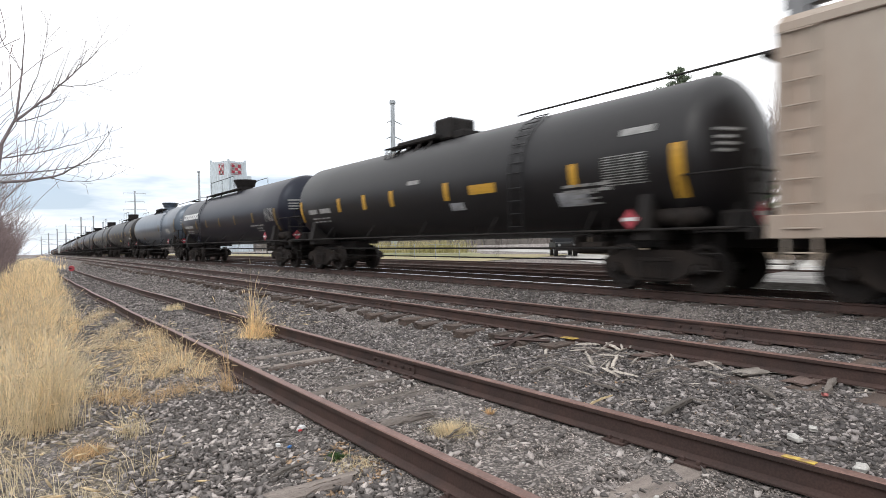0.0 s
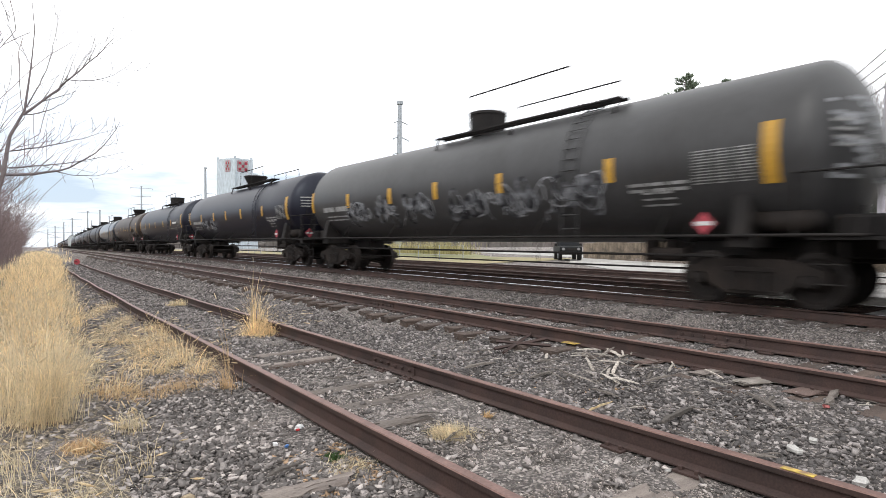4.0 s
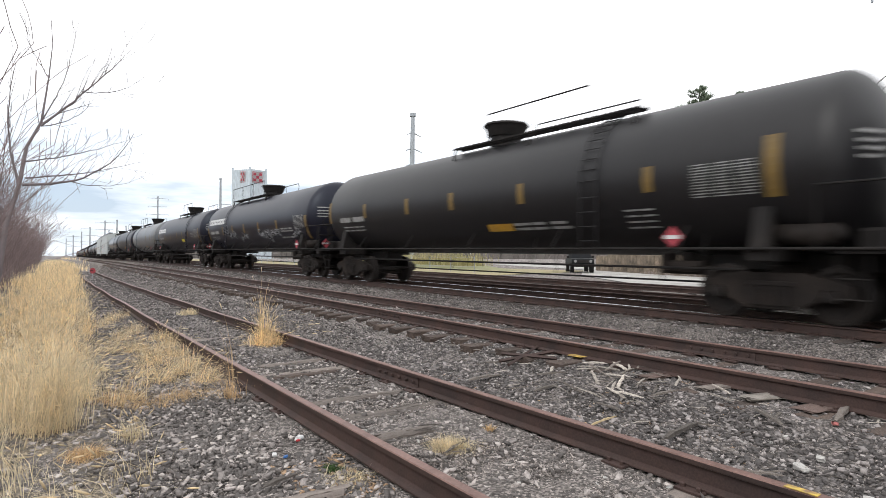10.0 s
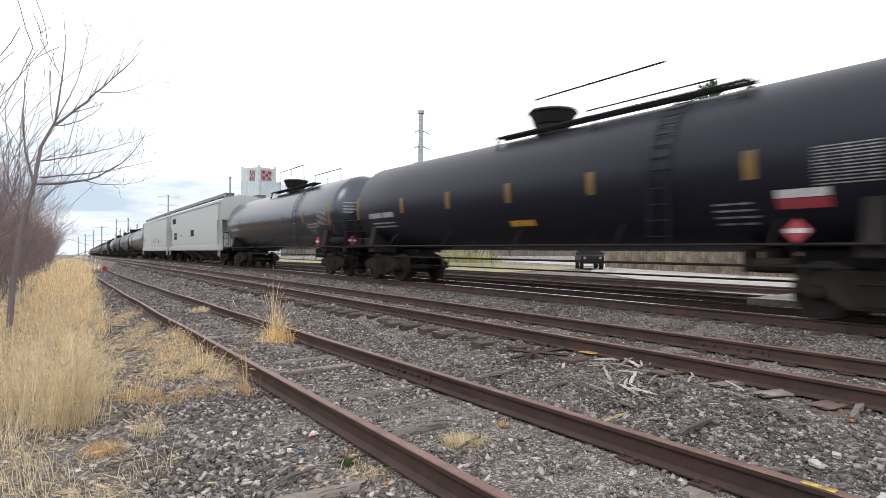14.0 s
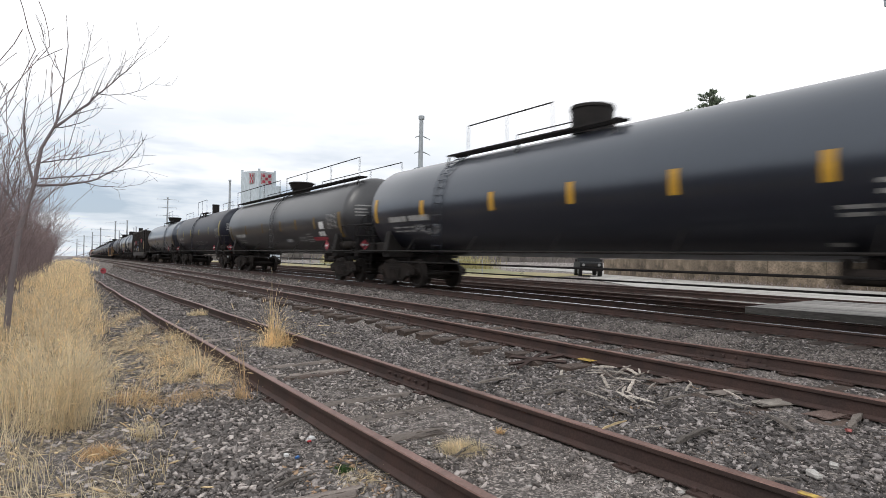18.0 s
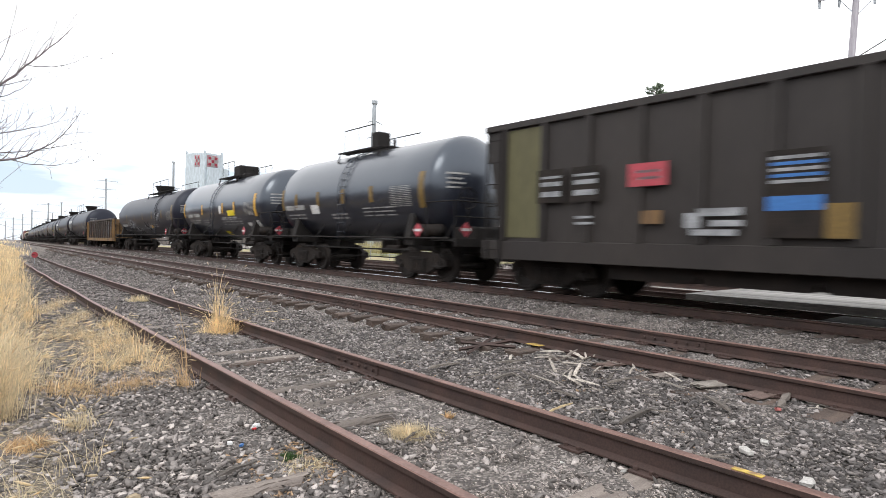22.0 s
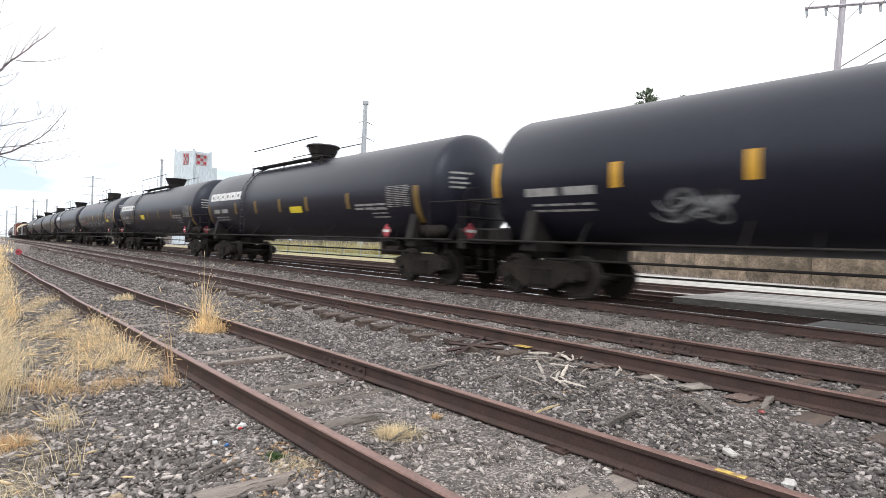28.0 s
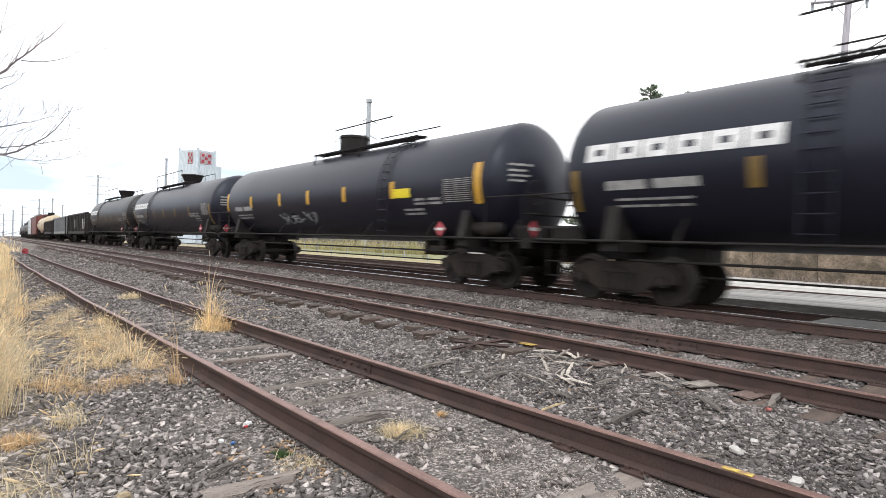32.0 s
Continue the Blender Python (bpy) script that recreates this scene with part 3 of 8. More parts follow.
def track(name, label, xf, zf, y_all, y_ties, step, meshes, mat, top, plates, bury=0.0, skip=0.0, joints=()):
    e = new(name)
    tagged(e, label, "railway track", kind="structure")
    for off in (-0.7525, 0.7525):
        rail(e, xf, zf, off, y_all, top)
    rng = random.Random(name)
    y = y_ties[0]
    while y < y_ties[1]:
        x, z = float(xf(y)), float(zf(y)) - 0.186
        yaw = math.degrees(math.atan((float(xf(y + 1)) - float(xf(y))) / 1))
        if rng.random() >= skip:
            m = pose(x + rng.uniform(-0.12, 0.12), y, z + 0.006 - bury * rng.random(), 0, 0, -yaw + rng.uniform(-1.6, 1.6))
            link_mesh("tie", rng.choice(meshes), mat, e, m=m)
            TIE_SPOTS.append((x, y, 0.94 if bury < 0.03 else 0.8))
        if plates[0] < y < plates[1] and (bury < 0.03 or rng.random() < 0.45):
            for off in (-0.7525, 0.7525):
                link_mesh("tie_plate", PLATE, M_RUST, e, m=pose(x + off, y, z + 0.001, 0, 0, -yaw))
        y += step * rng.uniform(0.94, 1.06)
    for side, yj in joints:
        for s in (-1, 1):
            link_mesh("joint_bar", JOINT, M_RUST, e, "rusted bolted joint bar", m=pose(float(xf(yj)) + side * 0.7525, yj, float(zf(yj)) - 0.172, 0, 0, 0 if s > 0 else 180))
    return e


Y_NEAR = list(grid_lines((-30, 0, 5), (0, 70, 1)))
Y_FAR = list(grid_lines((-60, 0, 10), (0, 100, 3), (100, 420, 20)))
Y_MAIN = list(grid_lines((-800, -60, 60), (-60, 0, 10), (0, 160, 3), (160, 1300, 40)))
track("spur_track", "rusted spur track on rotting, half-buried ties", spur_x, spur_z, Y_NEAR, (-3, 52), 0.56, TIES_OLD, M_TIE, M_HEAD, (0, 26), 0.05, 0.25, ((1, 5.8), (1, 17.2), (-1, 12.1)))
track("siding_track", "rusted siding on weathered wooden ties", siding_x, siding_z, Y_FAR, (-4, 70), 0.55, TIES_OLD, M_TIE_BROWN, M_HEAD, (0, 30), 0.02, 0.0, ((-1, 10.0), (1, 3.95), (1, 19.0)))
track("main_track", "main line with polished rail heads on dark ties", main_x, main_z, Y_MAIN, (-6, 75), 0.5, TIES_NEW, M_TIE_DARK, M_SHINE, (0, 25), 0.0)
for n, off in enumerate(BEYOND):
    track("yard_track", "dark yard track past the main line", lambda y, o=off: main_x(y) + o, lambda y: main_z(y) - 0.14, Y_FAR, (14 if n else 6, 60), 0.55, TIES_NEW, M_TIE_DARK, M_RUST, (0, 0))


# ---- the train ----
R, CZ = 1.53, 2.60  # tank radius and the height of its middle over the rail


def store(name, bm, smooth=False):
    me = bpy.data.meshes.new(name)
    bm.to_mesh(me)
    bm.free()
    if smooth:
        me.polygons.foreach_set("use_smooth", [True] * len(me.polygons))
    return me


def tank_mesh(half):
    """The shell with its two dished heads."""
    rings = []
    head = 0.72
    for i in range(9):
        a = math.pi / 2 * i / 8
        rings.append((-half + head * (1 - math.cos(a)) ** 0.8 * 1.0, R * max(math.sin(a) ** 0.92, 0.02)))
    n = 7
    for i in range(1, n):
        y = -half + head + (2 * half - 2 * head) * i / n
        rings.append((y, R))
    rings += [(-y, r) for y, r in rings[8::-1]]
    sides, V, F = 56, [], []
    for y, r in rings:
        V += [(r * math.sin(2 * math.pi * j / sides), y, CZ + r * math.cos(2 * math.pi * j / sides)) for j in range(sides)]
    for i in range(len(rings) - 1):
        for j in range(sides):
            k = (j + 1) % sides
            F.append((i * sides + j, (i + 1) * sides + j, (i + 1) * sides + k, i * sides + k))
    F += [tuple(range(sides)), tuple(range((len(rings) - 1) * sides, len(rings) * sides))[::-1]]
    me = bpy.data.meshes.new("tank")
    me.from_pydata(V, [], F)
    me.polygons.foreach_set("use_smooth", [True] * len(me.polygons))
    return me


def on_shell(y, z, lift=0.008):
    """A place on the tank's near side at a height."""
    s = max(-1.0, min(1.0, (z - CZ) / R))
    a = math.asin(s)
    return (-(R + lift) * math.cos(a), y, CZ + (R + lift) * math.sin(a))


def shell_patch(bm, y0, y1, z0, z1, rows=5):
    if y0 > y1:
        y0, y1 = y1, y0
    v = [[bm.verts.new(on_shell(y, z0 + (z1 - z0) * i / rows)) for y in (y0, y1)] for i in range(rows + 1)]
    for a, b in zip(v, v[1:]):
        bm.faces.new((a[0], b[0], b[1], a[1]))


def head_patch(bm, shell, x0, x1, z0, z1, n=4):
    """A strip on the leading head of a tank."""
    def on_head(x, z):
        q = min(1.0, math.hypot(x, z - CZ) / R)
        a = math.asin(q ** (1 / 0.92))
        return (x, -shell + 0.72 * (1 - math.cos(a)) ** 0.8 - 0.012, z)
    v = [[bm.verts.new(on_head(x0 + (x1 - x0) * i / n, z)) for z in (z0, z1)] for i in range(n + 1)]
    for a, b in zip(v, v[1:]):
        bm.faces.new((a[0], b[0], b[1], a[1]))


def shell_stroke(bm, pts, w):
    """A sprayed stroke along points (y, z) on the shell."""
    prev = None
    for i, (y, z) in enumerate(pts):
        a, b = pts[max(i - 1, 0)], pts[min(i + 1, len(pts) - 1)]
        d = Vector((b[0] - a[0], b[1] - a[1])).normalized()
        n = Vector((-d.y, d.x)) * w * (0.6 + 0.4 * math.sin(3.1 * i / len(pts)))
        pair = (bm.verts.new(on_shell(y + n.x, z + n.y, 0.012)), bm.verts.new(on_shell(y - n.x, z - n.y, 0.012)))
        if prev:
            bm.faces.new((prev[0], prev[1], pair[1], pair[0]))
        prev = pair


def side_frame_mesh():
    """A cast three-piece truck side, seen from outside, with spring group."""
    bm = bmesh.new()
    top = [(-1.18, 0.42), (-1.18, 0.62), (-0.95, 0.70), (-0.5, 0.80), (0.5, 0.80), (0.95, 0.70), (1.18, 0.62), (1.18, 0.42), (1.02, 0.42), (0.98, 0.55), (0.80, 0.55),
           (0.72, 0.38), (0.40, 0.20), (-0.40, 0.20), (-0.72, 0.38), (-0.80, 0.55), (-0.98, 0.55), (-1.02, 0.42)]
    prism(bm, top, "x", -0.07, 0.07)
    for y in (-0.22, 0, 0.22):
        rod(bm, (-0.09, y, 0.27), (-0.09, y, 0.58), 0.085, sides=10)
    box(bm, -0.12, 0.04, -0.36, 0.36, 0.58, 0.66, 0.01)
    box(bm, -0.11, 0.06, -0.42, 0.42, 0.20, 0.27, 0.01)
    return store("side_frame", bm)


def wheelset_mesh():
    """Axle, two flanged wheels with dished plates, and bearing caps."""
    bm = bmesh.new()
    rod(bm, (-1.02, 0, 0), (1.02, 0, 0), 0.075, sides=12)
    for s in (-1, 1):
        prof = [(0.66, 0.485), (0.69, 0.485), (0.70, 0.46), (0.815, 0.452), (0.82, 0.38), (0.775, 0.34), (0.745, 0.18), (0.80, 0.13), (0.80, 0.075)]
        sides = 28
        rings = [[bm.verts.new((s * x, r * math.cos(2 * math.pi * j / sides), r * math.sin(2 * math.pi * j / sides))) for j in range(sides)] for x, r in prof]
        back = [bm.verts.new((s * 0.66, 0.1 * math.cos(2 * math.pi * j / sides), 0.1 * math.sin(2 * math.pi * j / sides))) for j in range(sides)]
        for a, b in zip([back] + rings, rings):
            for j in range(sides):
                k = (j + 1) % sides
                bm.faces.new((a[j], a[k], b[k], b[j]))
        rod(bm, (s * 0.93, 0, 0), (s * 1.11, 0, 0), 0.105, 0.095, sides=12)
        for k in range(3):
            a = k * 2.094
            rod(bm, (s * 1.11, 0.05 * math.cos(a), 0.05 * math.sin(a)), (s * 1.125, 0.05 * math.cos(a), 0.05 * math.sin(a)), 0.016, sides=6)
    bmesh.ops.recalc_face_normals(bm, faces=bm.faces)
    return store("wheelset", bm)


def bolster_mesh():
    bm = boxes((-1.0, 1.0, -0.2, 0.2, 0.48, 0.74), (-0.35, 0.35, -0.35, 0.35, 0.70, 0.92), bevel=0.02)
    for y in (-1.32, 1.32):
        rod(bm, (-0.85, y * 0.62, 0.33), (0.85, y * 0.62, 0.33), 0.045)
    return store("truck", bm)


def coupler_mesh():
    bm = boxes((-0.10, 0.10, -0.75, 0.20, 0.74, 0.95), (-0.17, 0.12, 0.10, 0.42, 0.70, 1.0), bevel=0.025)
    rod(bm, (-0.12, 0.02, 0.72), (-0.25, 0.3, 0.42), 0.03)
    return store("coupler", bm)


def rung_mesh():
    bm = bmesh.new()
    rod(bm, (0, -0.21, 0), (0, 0.21, 0), 0.014, sides=6)
    return store("rung", bm)


def stiles_mesh(h0, h1):
    bm = bmesh.new()
    for y in (-0.21, 0.21):
        box(bm, -0.025, 0.025, y - 0.018, y + 0.018, h0, h1)
    return store("ladder", bm)


def straight_ladder(car, x, y, h0, h1, rungs, mat):
    """Two stiles and their rungs, upright against the side."""
    ladder = link_mesh("ladder", cached(("stiles", h0, h1), stiles_mesh, h0, h1), mat, car, m=pose(x, y, 0))
    for i in range(rungs):
        link_mesh("rung", RUNG, mat, ladder, m=pose(-0.03, 0, h0 + (h1 - h0) * (i + 0.5) / rungs))


def housing_mesh(kind):
    """The fittings housing on top: straight, flared, or a square box with vents."""
    bm = bmesh.new()
    z = CZ + R - 0.05
    if kind == 0:
        rod(bm, (0, 0, z), (0, 0, z + 0.62), 0.50, 0.52, sides=28)
        rod(bm, (0, 0, z + 0.62), (0, 0, z + 0.70), 0.55, 0.53, sides=28)
    elif kind == 1:
        rod(bm, (0, 0, z), (0, 0, z + 0.30), 0.46, 0.46, sides=28)
        rod(bm, (0, 0, z + 0.30), (0, 0, z + 0.60), 0.50, 0.62, sides=28)
        rod(bm, (0, 0, z + 0.60), (0, 0, z + 0.66), 0.66, 0.62, sides=28)
    elif kind == 4:
        box(bm, -0.26, 0.26, -0.22, 0.22, z, z + 0.74, 0.04)
        box(bm, -0.34, 0.34, -1.1, -0.3, z - 0.05, z + 0.14, 0.02)
        for y in (-0.75, 0.45):
            rod(bm, (0.05, y, z), (0.05, y, z + 0.42), 0.06, sides=10)
        return store("fittings_housing", bm)
    elif kind == 3:
        rod(bm, (0, 0, z), (0, 0, z + 0.7), 0.26, 0.26, sides=20)
        rod(bm, (0, 0, z + 0.7), (0, 0, z + 0.76), 0.29, 0.27, sides=20)
        return store("fittings_housing", bm)
    else:
        box(bm, -0.5, 0.5, -0.42, 0.42, z, z + 0.66, 0.06)
        box(bm, -0.42, 0.42, -0.9, -0.42, z, z + 0.22, 0.02)
        rod(bm, (0.1, 0.75, z), (0.1, 0.75, z + 0.5), 0.09, sides=12)
    for k in range(6):
        a = k * math.pi / 3
        box(bm, 0.47 * math.cos(a) - 0.04, 0.47 * math.cos(a) + 0.04, 0.47 * math.sin(a) - 0.04, 0.47 * math.sin(a) + 0.04, z + 0.42, z + 0.58)
    return store("fittings_housing", bm)


def platform_mesh(y0, y1, s):
    """A top walkway of grating on brackets, on one side of the shell."""
    bm = bmesh.new()
    z = CZ + R + 0.06
    for x in (0.62, 0.95):
        box(bm, s * x - 0.02, s * x + 0.02, y0, y1, z - 0.12, z - 0.06 if x < 0.8 else z - 0.1)
    n = max(2, int((y1 - y0) / 0.12))
    for i in range(n):
        y = y0 + (y1 - y0) * (i + 0.5) / n
        box(bm, s * 0.78 - 0.18, s * 0.78 + 0.18, y - 0.03, y + 0.03, z - 0.10, z - 0.07)
    for y in (y0 + 0.1, (y0 + y1) / 2, y1 - 0.1):
        rod(bm, (s * 0.9, y, z - 0.08), (s * 1.0, y, z - 0.42), 0.03, sides=6)
    return store("platform", bm)


def handrail_mesh(y0, y1, high):
    """One long top rail on thin posts."""
    bm = bmesh.new()
    z = CZ + R
    rod(bm, (0, y0, z + high), (0, y1, z + high), 0.02, sides=6)
    n = 3 if abs(y1 - y0) < 4.5 else 4
    for i in range(n):
        y = y0 + (y1 - y0) * i / (n - 1)
        rod(bm, (0, y, z - 0.12), (0, y, z + high), 0.012, sides=6)
    return store("handrail", bm)


def sill_mesh():
    """A stub sill with body bolster, saddle and end platform; the car's end lies at y = 0, its middle towards -y."""
    bm = bmesh.new()
    box(bm, -0.33, 0.33, -3.5, 0, 0.82, 1.22, 0.02)
    box(bm, -1.45, 1.45, -2.30, -1.86, 0.98, 1.20, 0.02)
    box(bm, -0.75, 0.75, -0.98, -0.13, 1.15, 1.52, 0.05)
    prism(bm, [(-1.5, 1.2), (1.5, 1.2), (1.34, 1.9), (0.9, 1.35), (-0.9, 1.35), (-1.34, 1.9)], "y", -2.22, -1.94)
    box(bm, -1.5, 1.5, -1.04, -0.05, 1.12, 1.17)
    box(bm, -1.52, 1.52, -0.11, -0.01, 0.98, 1.2, 0.01)
    for x in (-1.45, 1.45):
        for z in (0.45, 0.75):
            rod(bm, (x, -1.0, z), (x, -0.6, z), 0.014, sides=6)
        for y in (-1.0, -0.6):
            rod(bm, (x, y, 0.45), (x, y, 1.15), 0.014, sides=6)
    return store("end_sill", bm)


def side_pipe_mesh(half):
    """The long safety rail low along both sides with its droppers."""
    bm = bmesh.new()
    for s in (-1, 1):
        rod(bm, (s * 1.52, -half + 0.3, 1.19), (s * 1.52, half - 0.3, 1.19), 0.026, sides=8)
        for i in range(7):
            y = -half + 0.4 + (2 * half - 0.8) * i / 6
            rod(bm, (s * 1.52, y, 1.19), (s * 1.2, y, 1.62), 0.018, sides=6)
    return store("safety_rail", bm)


def brake_pipe_mesh(half):
    """The brake pipe and pull rod that run under the shell from truck to truck."""
    bm = bmesh.new()
    for x, z, r in ((-1.25, 0.84, 0.024), (-0.35, 0.56, 0.02)):
        rod(bm, (x, -half + 2.4, z), (x, half - 2.4, z), r, sides=6)
    for k in range(4):
        y = (half - 3.2) * (2 * k / 3 - 1)
        rod(bm, (-1.25, y, 0.84), (-1.0, y, 1.5), 0.014, sides=5)
        rod(bm, (-0.35, y, 0.56), (-0.3, y, 1.15), 0.012, sides=5)
    return store("brake_pipe", bm)


def end_rail_mesh():
    """Hoop rails at one end of a tank, which lies at y = 0."""
    bm = bmesh.new()
    for z in (1.75, 2.15):
        rod(bm, (-1.5, -0.08, z), (1.5, -0.08, z), 0.018, sides=6)
    for x in (-1.5, -1.05, 1.05, 1.5):
        rod(bm, (x, -0.08, 1.15), (x, -0.08, 2.15), 0.018, sides=6)
    for x in (-1.5, 1.5):
        rod(bm, (x, -0.08, 2.15), (x, -1.25, 2.15), 0.018, sides=6)
        rod(bm, (x, -1.25, 2.15), (x, -1.25, 1.15), 0.018, sides=6)
    return store("end_rail", bm)


def reservoir_mesh():
    bm = bmesh.new()
    rod(bm, (0, -0.42, 0), (0, 0.42, 0), 0.17, sides=18)
    rod(bm, (0, 0.42, 0), (0, 0.52, 0), 0.17, 0.07, sides=18)
    rod(bm, (0, -0.52, 0), (0, -0.42, 0), 0.07, 0.17, sides=18)
    return store("air_reservoir", bm, True)


def brake_gear_mesh():
    """Brake cylinder, levers and valve that hang under the shell behind the leading truck."""
    bm = boxes((-0.55, 0.25, -0.10, 0.16, 0.86, 1.14), (-0.95, -0.45, 0.22, 0.34, 0.72, 1.12), (-0.30, 0.10, -0.42, -0.2, 0.66, 1.0), bevel=0.03)
    rod(bm, (-0.75, -0.45, 0.84), (-0.75, 0.2, 0.84), 0.13, sides=14)
    rod(bm, (-0.75, -0.75, 0.84), (-0.75, -0.45, 0.84), 0.03)
    rod(bm, (-0.95, 0.28, 0.58), (-0.95, 0.28, 1.1), 0.022)
    return store("brake_gear", bm)


LADDER_ANGLES = [-0.15 + 1.35 * i / 9 for i in range(10)]


def on_ladder(a, y):
    return Vector((-(R + 0.05) * math.cos(a), y, CZ + (R + 0.05) * math.sin(a)))


def shell_stiles_mesh():
    """The two stiles of a ladder bent round the side of the shell, from the sill to the top."""
    bm = bmesh.new()
    low = [Vector((-1.56, y, 1.15)) for y in (-0.21, 0.21)]
    angles = LADDER_ANGLES
    for y, foot in zip((-0.21, 0.21), low):
        rod(bm, foot, on_ladder(angles[0], y), 0.015, sides=6)
        for a, b in zip(angles, angles[1:]):
            rod(bm, on_ladder(a, y), on_ladder(b, y), 0.015, sides=6)
    return store("ladder", bm)


def shell_ladder(car, y, mat, turn):
    ladder = link_mesh("ladder", LADDER, mat, car, m=pose(0, y, 0, 0, 0, turn))
    for z in (1.35, 1.65, 1.95, 2.25):
        link_mesh("rung", RUNG, mat, ladder, m=pose(-1.58, 0, z))
    for a in LADDER_ANGLES[1:]:
        link_mesh("rung", RUNG, mat, ladder, m=Matrix.Translation(on_ladder(a, 0)))


def brake_wheel_mesh():
    bm = bmesh.new()
    n, k = 20, 6
    ring = [[bm.verts.new(((0.28 + 0.018 * math.cos(2 * math.pi * j / k)) * math.cos(2 * math.pi * i / n), 0.018 * math.sin(2 * math.pi * j / k), (0.28 + 0.018 * math.cos(2 * math.pi * j / k)) * math.sin(2 * math.pi * i / n)))
             for j in range(k)] for i in range(n)]
    for i in range(n):
        for j in range(k):
            a, b = ring[i], ring[(i + 1) % n]
            bm.faces.new((a[j], a[(j + 1) % k], b[(j + 1) % k], b[j]))
    for q in range(2):
        a = q * math.pi / 2
        rod(bm, (-0.28 * math.cos(a), 0, -0.28 * math.sin(a)), (0.28 * math.cos(a), 0, 0.28 * math.sin(a)), 0.014, sides=6)
    return store("brake_wheel", bm)


SIDE, WHEELS, BOLSTER, COUPLER = side_frame_mesh(), wheelset_mesh(), bolster_mesh(), coupler_mesh()
END_SILL, END_RAIL = sill_mesh(), end_rail_mesh()
HOUSE = [housing_mesh(k) for k in range(5)]
RESERVOIR, GEAR, BRAKE, LADDER, RUNG = reservoir_mesh(), brake_gear_mesh(), brake_wheel_mesh(), shell_stiles_mesh(), rung_mesh()
CACHE = {}
WHEELSETS = []


def cached(key, make, *args):
    if key not in CACHE:
        CACHE[key] = make(*args)
    return CACHE[key]


def running_gear(car, half, near=2.08):
    for s in (-1, 1):
        t = link_mesh("truck", BOLSTER, M_TRUCK, car, m=pose(0, s * (half - near), 0))
        for q in (-1, 1):
            link_mesh("side_frame", SIDE, M_TRUCK, t, m=pose(q * 1.0, 0, 0, 0, 0, 0 if q < 0 else 180))
            w = link_mesh("wheelset", WHEELS, M_WHEEL, t, "wheels and axle with bright worn treads")
            w.matrix_parent_inverse = pose(0, q * 0.89, 0.452)
            WHEELSETS.append(w)
        link_mesh("coupler", COUPLER, M_TRUCK, car, m=pose(0, s * (half - 0.38), 0, 0, 0, 0 if s > 0 else 180))


